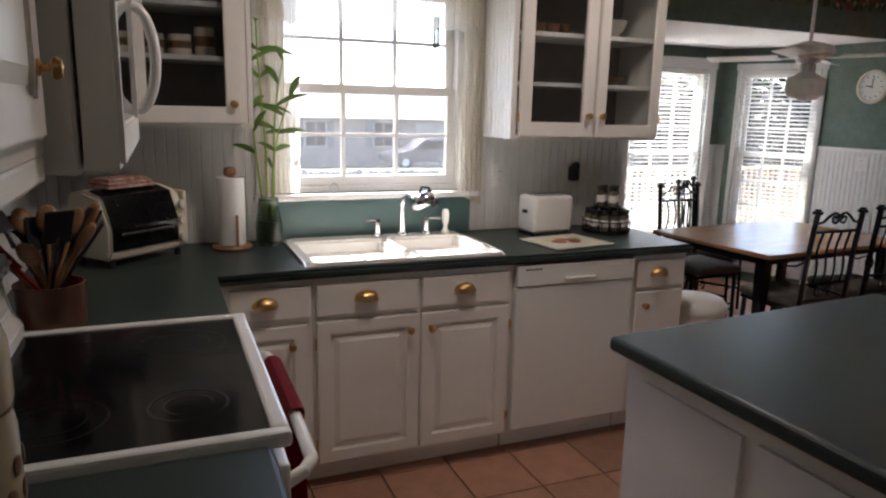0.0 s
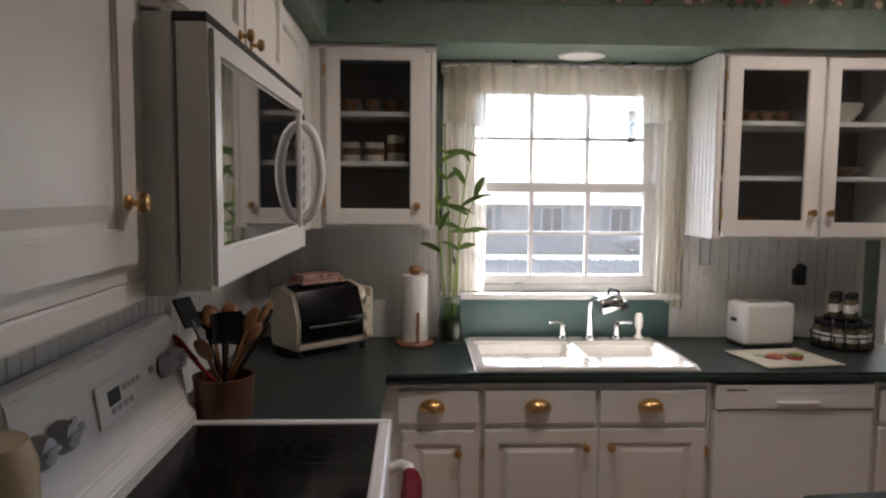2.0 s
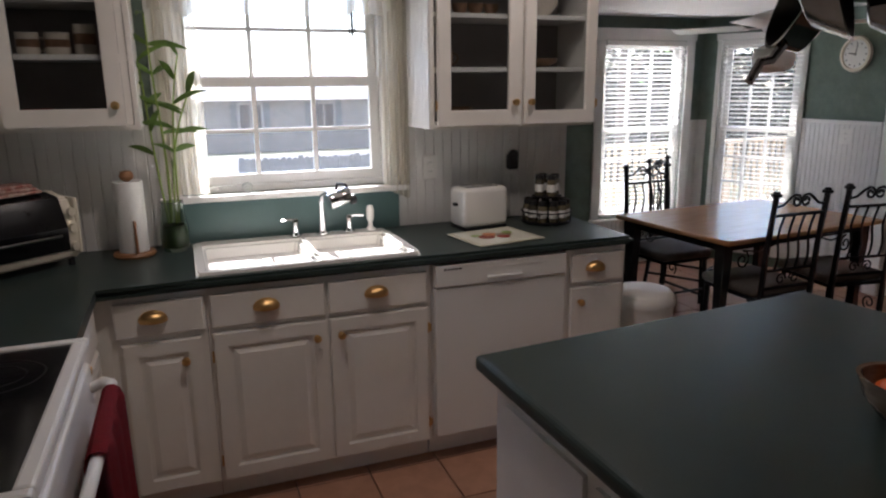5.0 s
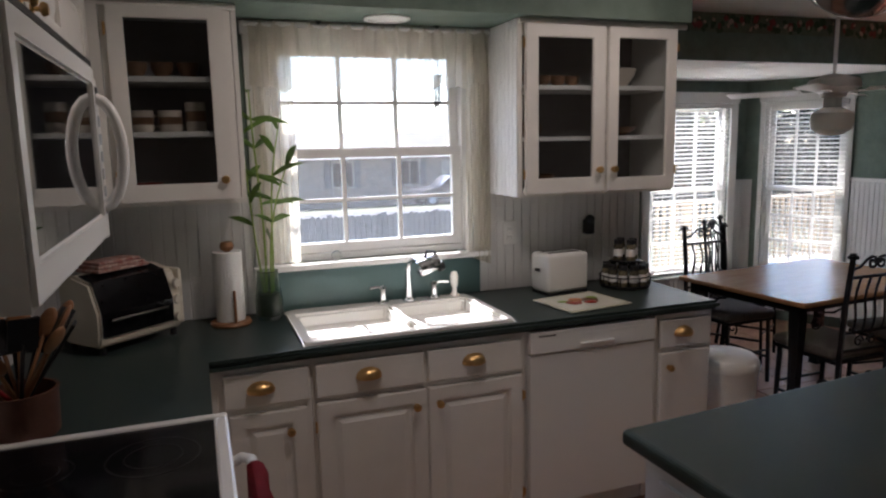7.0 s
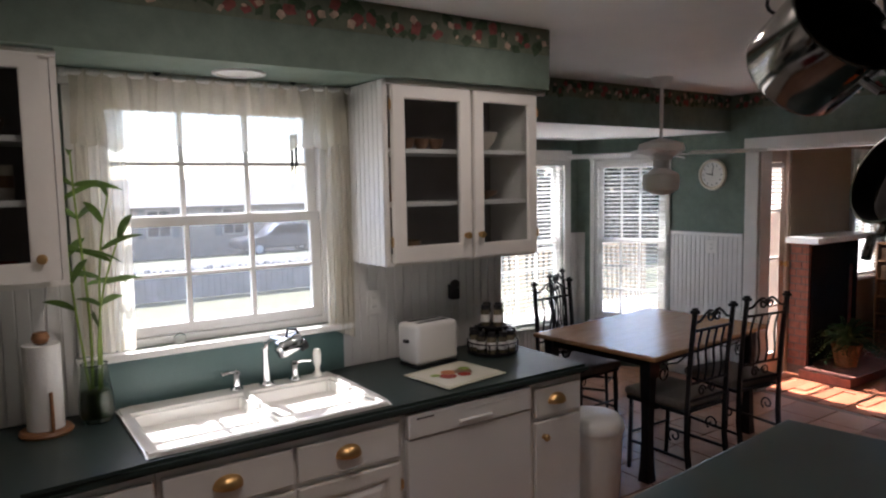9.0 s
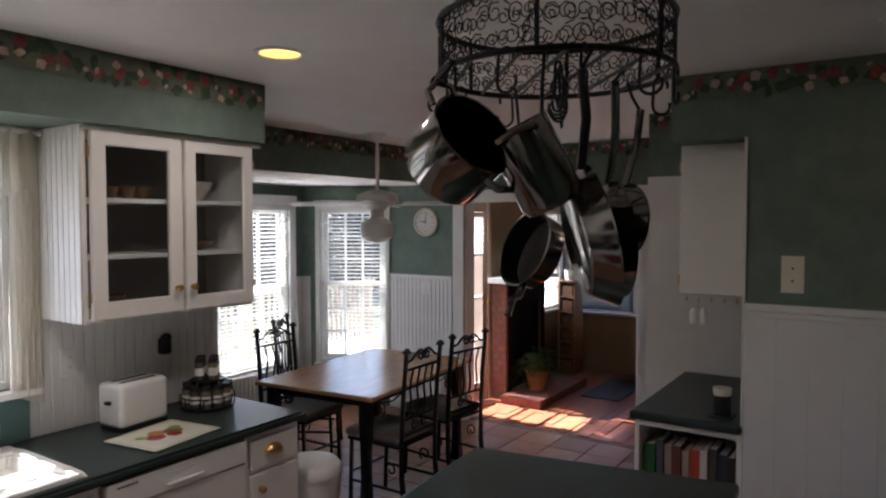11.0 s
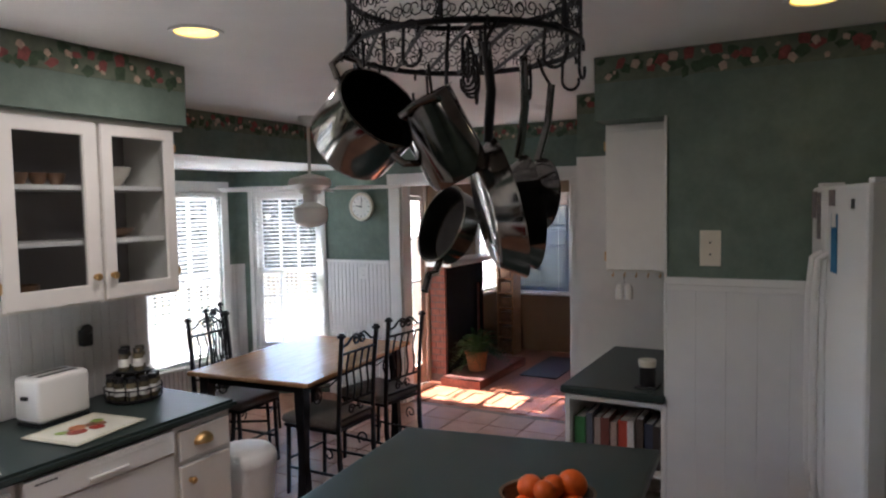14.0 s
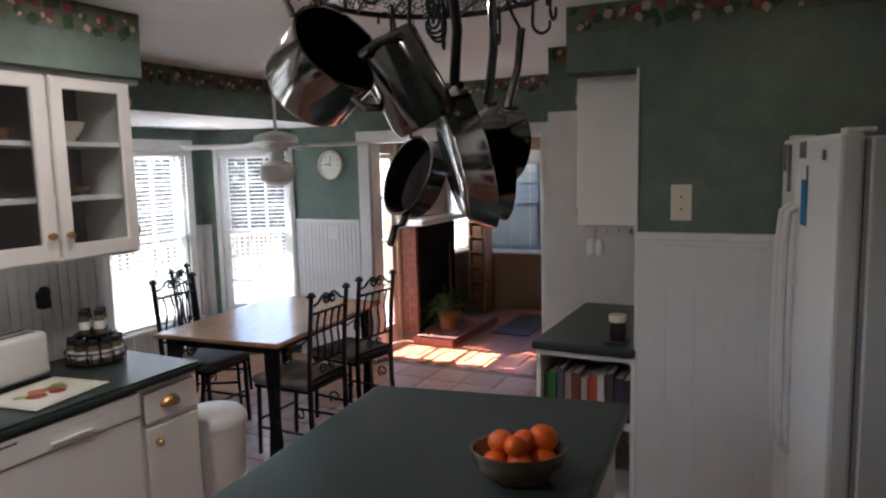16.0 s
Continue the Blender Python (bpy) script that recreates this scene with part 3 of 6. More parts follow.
    o = part("cup_pull", bm, M_brass, parent, label, smooth=True)
    o.matrix_basis = at @ Matrix.Scale(1.22, 4)
    return o


def knob(parent, at, r=0.015):
    bm = bmesh.new()
    lathe(bm, [(0.011, 0.0), (0.011, 0.003), (0.005, 0.006), (0.005, 0.014), (r, 0.018), (r * 1.02, 0.023), (r * 0.75, 0.029), (0.0005, 0.031)], 20)
    o = part("knob", bm, M_brass, parent, "polished brass knob", smooth=True)
    o.matrix_basis = at
    return o


def hinge(parent, at):
    bm = bmesh.new()
    tube(bm, [(0, 0, -0.022), (0, 0, 0.022)], 0.004, 8)
    box(bm, -0.001, 0.012, -0.002, 0.001, -0.016, 0.016)
    o = part("hinge", bm, M_brass, parent)
    o.matrix_basis = at


def raised_front(name, W, H, parent, at, t=0.02, raised=True):
    """A painted door or drawer front in local x (width), z (height), its face to -y."""
    bm = bmesh.new()
    if raised:
        f = min(0.055, W * 0.2)
        ring_frame(bm, 0, W, 0, H, f, f, f, f, -t, 0, 0.004)
    else:
        box(bm, 0, W, -t, 0, 0, H, bev=0.006)
    o = part(name, bm, M_white, parent)
    o.matrix_basis = at
    if raised:
        bm = bmesh.new()
        q0, q1, q2, q3 = f - 0.003, W - f + 0.003, f - 0.003, H - f + 0.003
        levels = ((0.0, -t * 0.45), (0.014, -t * 0.45), (0.036, -t * 0.92), (0.04, -t * 0.92))
        rings = [[bm.verts.new(p) for p in ((q0 + e, y, q2 + e), (q1 - e, y, q2 + e), (q1 - e, y, q3 - e), (q0 + e, y, q3 - e))] for e, y in levels]
        for a, b in zip(rings, rings[1:]):
            for k in range(4):
                bm.faces.new((a[k], a[(k + 1) % 4], b[(k + 1) % 4], b[k]))
        bm.faces.new(rings[-1])
        part("raised_panel", bm, M_white, o)
    return o


def glass_door(W, H, parent, at, f=0.062, name="door"):
    bm = bmesh.new()
    ring_frame(bm, 0, W, 0, H, f, f, f * 1.15, f, -0.02, 0, 0.004)
    o = part(name, bm, M_white, parent)
    o.matrix_basis = at
    p = boxpart("pane", (f - 0.004, W - f + 0.004, -0.010, -0.007, f * 1.15 - 0.004, H - f + 0.004), M_cabglass, o, label="clear cabinet glass")
    p.visible_shadow = False
    return o


def wall_unit(name, label, x0, x1, y0, y1, z0, z1, shelves=()):
    """An open-fronted wall unit; front at y0."""
    root = thing(name, label, "cabinet", "wall cabinets")
    t = 0.018
    for nm, d in (("side_panel", (x0, x0 + t, y0, y1, z0, z1)), ("side_panel", (x1 - t, x1, y0, y1, z0, z1)), ("bottom_panel", (x0 + t, x1 - t, y0, y1, z0, z0 + t)), ("top_panel", (x0 + t, x1 - t, y0, y1, z1 - t, z1))):
        boxpart(nm, d, M_white, root)
    boxpart("back", (x0 + t, x1 - t, y1 - 0.012, y1 - 0.002, z0 + t, z1 - t), M_cabin_shade, root)
    for z in shelves:
        boxpart("shelf", (x0 + t + 0.001, x1 - t - 0.001, y0 + 0.012, y1 - 0.012, z, z + 0.018), M_white, root)
    return root


# right of the window
U = wall_unit("wall_cabinet", "white wall cabinet with two glass doors over the toaster", 1.945, 2.74, -0.33, -0.011, 1.385, 2.134, (1.625, 1.845))
d = glass_door(0.388, 0.725, U, pose(1.972, -0.3305, 1.395), 0.060)
knob(d, pose(0.357, -0.02, 0.10, 90)), hinge(d, pose(-0.006, -0.01, 0.09)), hinge(d, pose(-0.006, -0.01, 0.64))
d = glass_door(0.362, 0.725, U, pose(2.377, -0.3305, 1.395), 0.054)
knob(d, pose(0.028, -0.02, 0.10, 90)), hinge(d, pose(0.366, -0.01, 0.09)), hinge(d, pose(0.366, -0.01, 0.64))
bm = bmesh.new()
box(bm, 2.361, 2.3765, -0.329, -0.31, 1.4035, 2.115)
part("stile", bm, M_white, U)
for k in range(8):
    bm = bmesh.new()
    box(bm, 1.937, 1.9445, -0.328 + k * 0.0395, -0.328 + k * 0.0395 + 0.036, 1.386, 2.133, bev=0.002, seg=1)
    part("side_board", bm, M_bead, U)
# left of the window
U2 = wall_unit("wall_cabinet", "white wall cabinet with one glass door holding mugs", 0.365, 0.815, -0.33, -0.011, 1.42, 2.134, (1.668, 1.862))
d = glass_door(0.385, 0.695, U2, pose(0.385, -0.3305, 1.435), 0.056)
knob(d, pose(0.357, -0.02, 0.075, 90)), hinge(d, pose(-0.006, -0.01, 0.09)), hinge(d, pose(-0.006, -0.01, 0.60))
boxpart("stile", (0.771, 0.7945, -0.329, -0.31, 1.4385, 2.115), M_white, U2)
boxpart("crown", (0.36, 0.815, -0.352, -0.33, 2.112, 2.1345), M_white, U2, bev=0.006)
boxpart("crown", (1.94, 2.79, -0.352, -0.331, 2.112, 2.1345), M_white, U, bev=0.006)
# stove wall units, fronts to +x
U3 = thing("wall_cabinet", "white wall cabinet with a raised panel door beside the microwave", "cabinet", "wall cabinets")
boxpart("body", (0.011, 0.322, -2.95, -1.982, 1.435, 2.134), M_white, U3)
d = raised_front("door", 0.55, 0.66, U3, pose(0.323, -2.595, 1.46, 0, 0, 90), t=0.014)
knob(d, pose(0.515, -0.014, 0.09, 90))
raised_front("door", 0.33, 0.66, U3, pose(0.323, -2.935, 1.46, 0, 0, 90), t=0.014)
boxpart("light_rail", (0.295, 0.322, -2.95, -1.982, 1.395, 1.434), M_white, U3, bev=0.006)
U4 = thing("wall_cabinet", "white wall cabinet over the microwave with two small doors", "cabinet", "wall cabinets")
boxpart("body", (0.011, 0.35, -1.978, -1.10, 1.842, 2.134), M_white, U4)
for y, kx in ((-1.965, 0.38), (-1.535, 0.045)):
    d = raised_front("door", 0.42, 0.275, U4, pose(0.351, y, 1.852, 0, 0, 90))
    knob(d, pose(kx, -0.02, 0.035, 90), 0.013)
U5 = thing("wall_cabinet", "white corner wall cabinet over the worktop", "cabinet", "wall cabinets")
boxpart("body", (0.011, 0.33, -1.095, -0.36, 1.42, 2.134), M_white, U5)
d = raised_front("door", 0.50, 0.66, U5, pose(0.331, -1.075, 1.44, 0, 0, 90))
knob(d, pose(0.04, -0.02, 0.09, 90))
boxpart("filler", (0.20, 0.364, -0.355, -0.335, 1.42, 2.134), M_white, U5)

# crockery in the wall cabinets
M_mug = mat("mug_glaze", (0.62, 0.55, 0.47), 0.2, scale=30, col2=(0.70, 0.62, 0.52))
M_pat = mat("red_glaze", (0.30, 0.05, 0.035), 0.25, vary=0.2)
M_choc = mat("brown_glaze", (0.20, 0.11, 0.06), 0.3, vary=0.3, scale=25)


def mug(x, y, z, r=0.040, h=0.085, m=None, turn=0.0):
    root = thing("mug", "pale patterned mug standing on the cabinet shelf", "mug", "mugs", pose(x, y, z, 0, 0, turn))
    bm = bmesh.new()
    lathe(bm, [(0.0005, 0.001), (r * 0.85, 0.001), (r, 0.012), (r, h), (r - 0.004, h), (r - 0.005, 0.008), (0.0005, 0.007)], 20)
    part("cup", bm, m or M_mug, root, smooth=True)
    bm = bmesh.new()
    tube(bm, [(r * 0.97, 0, h * 0.8), (r + 0.02, 0, h * 0.75), (r + 0.027, 0, h * 0.5), (r + 0.016, 0, h * 0.26), (r * 0.97, 0, h * 0.2)], 0.0045, 6)
    part("handle", bm, m or M_mug, root, smooth=True)
    bm = bmesh.new()
    lathe(bm, [(r + 0.0006, h * 0.35), (r + 0.0008, h * 0.7)], 20)
    part("band", bm, M_choc, root, "brown patterned band", smooth=True)


def bowl(x, y, z, r, h, m, label):
    bm = bmesh.new()
    lathe(bm, [(0.0005, 0.0005), (r * 0.5, 0.0005), (r * 0.55, h * 0.12), (r * 0.9, h * 0.6), (r, h), (r * 0.96, h), (r * 0.84, h * 0.6), (r * 0.45, h * 0.2), (0.0005, h * 0.17)], 26)
    o = part("bowl", bm, m, smooth=True)
    o.matrix_basis = pose(x, y, z)
    return tagged(o, label, "bowl")


for k, x in enumerate((0.47, 0.565, 0.655)):
    mug(x, -0.20, 1.687, 0.038 + 0.004 * (k == 1), 0.078 + 0.03 * (k == 2), turn=20 + 40 * k)
for x in (0.46, 0.55, 0.64):
    bowl(x, -0.18, 1.881, 0.042, 0.06, M_choc, "small brown glazed bowl on the top cabinet shelf")
bowl(0.47, -0.19, 1.439, 0.055, 0.06, M_pat, "red glazed bowl at the bottom of the cabinet")
bowl(0.64, -0.19, 1.439, 0.05, 0.055, M_pat, "red glazed cup at the bottom of the cabinet")
for k in range(4):
    bowl(2.06 + 0.075 * k, -0.19, 1.864, 0.036, 0.05, M_choc, "small brown patterned cup on the cabinet shelf")
bowl(2.53, -0.17, 1.864, 0.095, 0.085, M_mug, "large pale serving bowl on the cabinet shelf")
bowl(2.53, -0.17, 1.644, 0.10, 0.04, M_choc, "shallow dark dish on the cabinet shelf")
bowl(2.13, -0.17, 1.404, 0.07, 0.07, M_choc, "dark dish at the bottom of the cabinet")
mug(2.06, -0.2, 1.644, 0.036, 0.075, M_choc)

# ---------- base cabinets along the sink wall ----------
def base_unit(name, label, x0, x1, at=None):
    root = thing(name, label, "cabinet", "base cabinets", at)
    boxpart("body", (x0, x1, -0.598, -0.012, 0.10, 0.874), M_white, root)
    boxpart("toe_kick", (x0, x1, -0.53, -0.50, 0.0, 0.099), M_white, root)
    return root


B1 = base_unit("base_cabinet", "white corner base cabinet with one drawer and door", 0.655, 0.978)
d = raised_front("drawer", 0.295, 0.125, B1, pose(0.675, -0.5985, 0.722), raised=False)
cup_pull(d, pose(0.125, -0.02, 0.060, 90))
boxpart("filler", (0.602, 0.6545, -0.5975, -0.56, 0.10, 0.874), M_white, B1)
d = raised_front("door", 0.265, 0.585, B1, pose(0.69, -0.5985, 0.112))
knob(d, pose(0.205, -0.02, 0.505, 90))
B2 = base_unit("base_cabinet", "white sink base cabinet with two drawers and two doors", 0.980, 1.838)
for x, w, kx, hx in ((0.992, 0.415, 0.375, 0.0), (1.420, 0.398, 0.04, 0.398)):
    d = raised_front("drawer", w - 0.002, 0.128, B2, pose(x, -0.5985, 0.72), raised=False)
    cup_pull(d, pose(w / 2 - 0.012, -0.02, 0.062, 90))
    d = raised_front("door", w, 0.59, B2, pose(x, -0.5985, 0.110))
    knob(d, pose(kx, -0.02, 0.525, 90))
    for z in (0.08, 0.50):
        hinge(d, pose(hx - 0.004 if hx == 0 else hx + 0.004, -0.012, z))
B3 = base_unit("base_cabinet", "white narrow base cabinet at the worktop's end", 2.462, 2.765)
d = raised_front("drawer", 0.265, 0.128, B3, pose(2.482, -0.5985, 0.72), raised=False)
cup_pull(d, pose(0.118, -0.02, 0.062, 90))
d = raised_front("door", 0.265, 0.59, B3, pose(2.482, -0.5985, 0.110), raised=False)
knob(d, pose(0.045, -0.02, 0.525, 90))
DW = thing("dishwasher", "white built-in dishwasher with an integrated handle", "dishwasher")
boxpart("body", (1.845, 2.455, -0.59, -0.02, 0.10, 0.872), M_appl, DW)
boxpart("door", (1.849, 2.451, -0.622, -0.591, 0.115, 0.770), M_appl, DW, bev=0.006)
boxpart("control_panel", (1.849, 2.451, -0.628, -0.591, 0.774, 0.868), M_appl, DW, bev=0.006)
bm = bmesh.new()
for k in range(5):
    box(bm, 1.885 + k * 0.016, 1.898 + k * 0.016, -0.6292, -0.6272, 0.846, 0.852)
part("vent", bm, M_dark, DW, "small dark vent slots")
bm = bmesh.new()
box(bm, 2.075, 2.235, -0.640, -0.627, 0.795, 0.806, bev=0.003)
box(bm, 2.075, 2.42, -0.6295, -0.627, 0.842, 0.845)
part("handle", bm, M_appl, DW)
boxpart("toe_kick", (1.845, 2.455, -0.53, -0.50, 0.0, 0.099), M_white, DW)
# units under the stove-wall worktop
B4 = thing("base_cabinet", "white base cabinet under the corner worktop", "cabinet", "base cabinets")
boxpart("body", (0.012, 0.60, -1.148, -0.60, 0.10, 0.874), M_white, B4)
raised_front("door", 0.5, 0.59, B4, pose(0.601, -1.125, 0.11, 0, 0, 90))
d = raised_front("drawer", 0.5, 0.125, B4, pose(0.601, -1.125, 0.722, 0, 0, 90), raised=False)
knob(d, pose(0.10, -0.02, 0.06, 90))
boxpart("toe_kick", (0.50, 0.53, -1.148, -0.60, 0, 0.099), M_white, B4)
B5 = thing("base_cabinet", "white base cabinet on the near side of the stove", "cabinet", "base cabinets")
boxpart("body", (0.012, 0.60, -2.52, -1.942, 0.0, 0.874), M_white, B5)
raised_front("door", 0.5, 0.70, B5, pose(0.601, -2.49, 0.11, 0, 0, 90))


def rounded_slab(bm, poly, z0, z1, bev=0.012):
    n0 = len(bm.verts)
    prism(bm, poly, z0, z1)
    bmesh.ops.bevel(bm, geom=[e for e in bm.edges], offset=bev, segments=3, affect="EDGES", profile=0.5)


# worktop with a cut-out for the sink
SX0, SX1, SY0, SY1 = 0.955, 1.800, -0.600, -0.058
WT = thing("worktop", "dark green laminate worktop with a rounded front edge", "worktop")
for k, poly in enumerate(([(0.012, -0.012), (0.012, -1.15), (0.635, -1.15), (0.635, -0.635), (SX0 + 0.03, -0.635), (SX0 + 0.03, -0.012)],
                          [(SX1 - 0.03, -0.012), (SX1 - 0.03, -0.635), (2.78, -0.635), (2.78, -0.012)])):
    bm = bmesh.new()
    prism(bm, poly, 0.876, 0.914)
    edges = [e for e in bm.edges if all(abs(v.co.y + 0.635) < 1e-4 for v in e.verts) and abs(e.verts[0].co.z - e.verts[1].co.z) < 1e-4]
    edges += [e for e in bm.edges if all(abs(v.co.x - 2.78) < 1e-4 for v in e.verts) and abs(e.verts[0].co.z - e.verts[1].co.z) < 1e-4]
    bmesh.ops.bevel(bm, geom=edges, offset=0.012, segments=4, affect="EDGES")
    part("slab", bm, M_counter, WT)
bm = bmesh.new()
box(bm, SX0 + 0.03, SX1 - 0.03, -0.635, SY0 + 0.03, 0.876, 0.914)
edges = [e for e in bm.edges if all(abs(v.co.y + 0.635) < 1e-4 for v in e.verts) and abs(e.verts[0].co.z - e.verts[1].co.z) < 1e-4]
bmesh.ops.bevel(bm, geom=edges, offset=0.012, segments=4, affect="EDGES")
part("slab", bm, M_counter, WT)
boxpart("slab", (SX0 + 0.03, SX1 - 0.03, SY1 - 0.03, -0.012, 0.876, 0.914), M_counter, WT)
WT2 = thing("worktop", "dark green laminate worktop on the near side of the stove", "worktop")
bm = bmesh.new()
rounded_slab(bm, [(0.012, -1.94), (0.012, -2.54), (0.635, -2.54), (0.635, -1.94)], 0.876, 0.914)
part("slab", bm, M_counter, WT2)
SP = boxpart("backsplash_panel", (0.925, 1.89, -0.024, -0.001, 0.914, 1.088), M_splash, bev=0.003)
tagged(SP, "green laminate backsplash panel under the window", "backsplash")

# ---------- sink and tap ----------
SK = thing("sink", "white porcelain double-bowl drop-in sink", "sink")
bm = bmesh.new()


def rim_grid(bm, xs, ys, holes, z):
    vs = {}
    for i, x in enumerate(xs):
        for j, y in enumerate(ys):
            vs[i, j] = bm.verts.new((x, y, z))
    for i in range(len(xs) - 1):
        for j in range(len(ys) - 1):
            if (i, j) not in holes:
                bm.faces.new((vs[i, j], vs[i + 1, j], vs[i + 1, j + 1], vs[i, j + 1]))
    return vs


xs, ys = [SX0, SX0 + 0.045, 1.385, 1.425, SX1 - 0.045, SX1], [SY0, SY0 + 0.04, SY1 - 0.10, SY1]
vs = rim_grid(bm, xs, ys, {(1, 1), (3, 1)}, 0.926)
for i0 in (1, 3):
    loop = [vs[i0, 1], vs[i0 + 1, 1], vs[i0 + 1, 2], vs[i0, 2]]
    depth = 0.735 if i0 == 1 else 0.765
    low = [bm.verts.new((v.co.x + (0.03 if k in (0, 3) else -0.03), v.co.y + (0.03 if k in (0, 1) else -0.03), depth)) for k, v in enumerate(loop)]
    for k in range(4):
        bm.faces.new((loop[k], loop[(k + 1) % 4], low[(k + 1) % 4], low[k]))
    bm.faces.new(low)
outer = [vs[0, 0], vs[5, 0], vs[5, 3], vs[0, 3]]
border_edges = [e for e in bm.edges if len(e.link_faces) == 1]
ext = bmesh.ops.extrude_edge_only(bm, edges=border_edges)
for v in [g for g in ext["geom"] if isinstance(g, bmesh.types.BMVert)]:
    v.co.z = 0.9145
sharp = [e for e in bm.edges if len(e.link_faces) == 2 and e.calc_face_angle(0) > 0.4]
bmesh.ops.bevel(bm, geom=sharp, offset=0.018, segments=4, affect="EDGES", clamp_overlap=True)
part("basin", bm, M_porc, SK, smooth=True)
for x, y, z in ((1.19, -0.34, 0.736), (1.60, -0.34, 0.766)):
    bm = bmesh.new()
    lathe(bm, [(0.0005, z + 0.002), (0.03, z + 0.002), (0.042, z + 0.006), (0.046, z + 0.001)], 24, pose(x, y, 0))
    part("drain", bm, M_chrome, SK, smooth=True)
TP = thing("tap", "chrome bridge tap with a filter head and side spray", "tap")
tx, ty = 1.505, -0.105
bm = bmesh.new()
lathe(bm, [(0.03, 0.9265), (0.03, 0.934), (0.016, 0.945), (0.013, 1.06), (0.015, 1.075), (0.0005, 1.082)], 20, pose(tx, ty, 0))
part("column", bm, M_chrome, TP, smooth=True)
bm = bmesh.new()
tube(bm, [(tx, ty, 1.06), (tx, ty - 0.01, 1.10), (tx + 0.015, ty - 0.05, 1.125), (tx + 0.03, ty - 0.11, 1.122), (tx + 0.036, ty - 0.135, 1.10)], 0.012, 12)
part("spout", bm, M_chrome, TP, smooth=True)
bm = bmesh.new()
lathe(bm, [(0.0005, -0.055), (0.03, -0.055), (0.036, -0.045), (0.036, 0.03), (0.03, 0.045), (0.0005, 0.05)], 24, pose(tx + 0.055, ty - 0.125, 1.105, 0, 75, 15))
fh = part("filter_head", bm, M_chrome, TP, "chrome water filter", smooth=True)
bm = bmesh.new()
lathe(bm, [(0.0005, 0.0), (0.022, 0.0), (0.022, 0.022), (0.0005, 0.024)], 20, pose(tx + 0.105, ty - 0.112, 1.09, 0, 75, 15))
part("filter_dial", bm, M_dark, TP, smooth=True)
bm = bmesh.new()
tube(bm, [(tx + 0.04, ty - 0.125, 1.135), (tx + 0.05, ty - 0.12, 1.165), (tx + 0.085, ty - 0.115, 1.160), (tx + 0.10, ty - 0.115, 1.13)], 0.006, 8)
part("lever", bm, M_dark, TP, smooth=True)
for x, dx in ((1.385, -1), (1.625, 1)):
    bm = bmesh.new()
    lathe(bm, [(0.026, 0.9265), (0.026, 0.933), (0.014, 0.945), (0.012, 0.985), (0.017, 0.992), (0.016, 1.003), (0.0005, 1.008)], 18, pose(x, ty, 0))
    tube(bm, [(x, ty, 0.998), (x + dx * 0.03, ty - 0.01, 1.004), (x + dx * 0.065, ty - 0.02, 1.002)], 0.0055, 8, taper=0.0075)
    part("handle", bm, M_chrome, TP, smooth=True)
bm = bmesh.new()
lathe(bm, [(0.022, 0.9265), (0.022, 0.935), (0.012, 0.945), (0.010, 0.965), (0.017, 0.98), (0.019, 1.02), (0.013, 1.04), (0.0005, 1.044)], 18, pose(1.725, ty, 0))
part("spray", bm, M_porc, TP, "white side spray", smooth=True)

# ---------- stove ----------
ST = thing("stove", "white electric range with a black glass cooktop", "stove")
y0, y1 = -1.935, -1.155
boxpart("body", (0.03, 0.635, y0 + 0.004, y1 - 0.004, 0.02, 0.895), M_appl, ST)
boxpart("oven_door", (0.636, 0.668, y0 + 0.006, y1 - 0.006, 0.22, 0.86), M_appl, ST, bev=0.008)
boxpart("drawer", (0.636, 0.664, y0 + 0.006, y1 - 0.006, 0.04, 0.21), M_appl, ST, bev=0.008)
boxpart("oven_window", (0.6685, 0.6705, y0 + 0.13, y1 - 0.13, 0.36, 0.66), M_blackglass, ST)
bm = bmesh.new()
z0, z1 = 0.896, 0.929
for dd in ((0.10, 0.672, y0, y0 + 0.032), (0.10, 0.672, y1 - 0.032, y1), (0.635, 0.672, y0 + 0.03, y1 - 0.03), (0.10, 0.125, y0 + 0.03, y1 - 0.03)):
    box(bm, dd[0], dd[1], dd[2], dd[3], z0, z1, bev=0.008)
part("cooktop_frame", bm, M_appl, ST)
boxpart("cooktop", (0.12, 0.638, y0 + 0.026, y1 - 0.026, 0.90, 0.9225), M_blackglass, ST)
M_burner = mat("burner_print", (0.013, 0.013, 0.014), 0.16, vary=0.3, scale=90)
for x, y, r in ((0.26, -1.74, 0.10), (0.26, -1.36, 0.078), (0.50, -1.74, 0.078), (0.50, -1.36, 0.105)):
    bm = bmesh.new()
    lathe(bm, [(r, 0.9229), (r - 0.006, 0.9231)], 40, pose(x, y, 0))
    lathe(bm, [(r * 0.62, 0.9229), (r * 0.62 - 0.004, 0.9231)], 40, pose(x, y, 0))
    part("burner_ring", bm, M_burner, ST)
bm = bmesh.new()
prof = [(0.02, 0.90), (0.13, 0.90), (0.128, 0.955), (0.100, 0.985), (0.066, 1.215), (0.052, 1.228), (0.02, 1.228)]
a = [bm.verts.new((x, y0, z)) for x, z in prof]
b = [bm.verts.new((x, y1, z)) for x, z in prof]
bm.faces.new(a), bm.faces.new(b[::-1])
for k in range(len(prof)):
    j = (k + 1) % len(prof)
    bm.faces.new((a[k], b[k], b[j], a[j]))
bmesh.ops.bevel(bm, geom=bm.edges[:], offset=0.005, segments=2, affect="EDGES")
part("backguard", bm, M_appl, ST)
tilt = 81.4
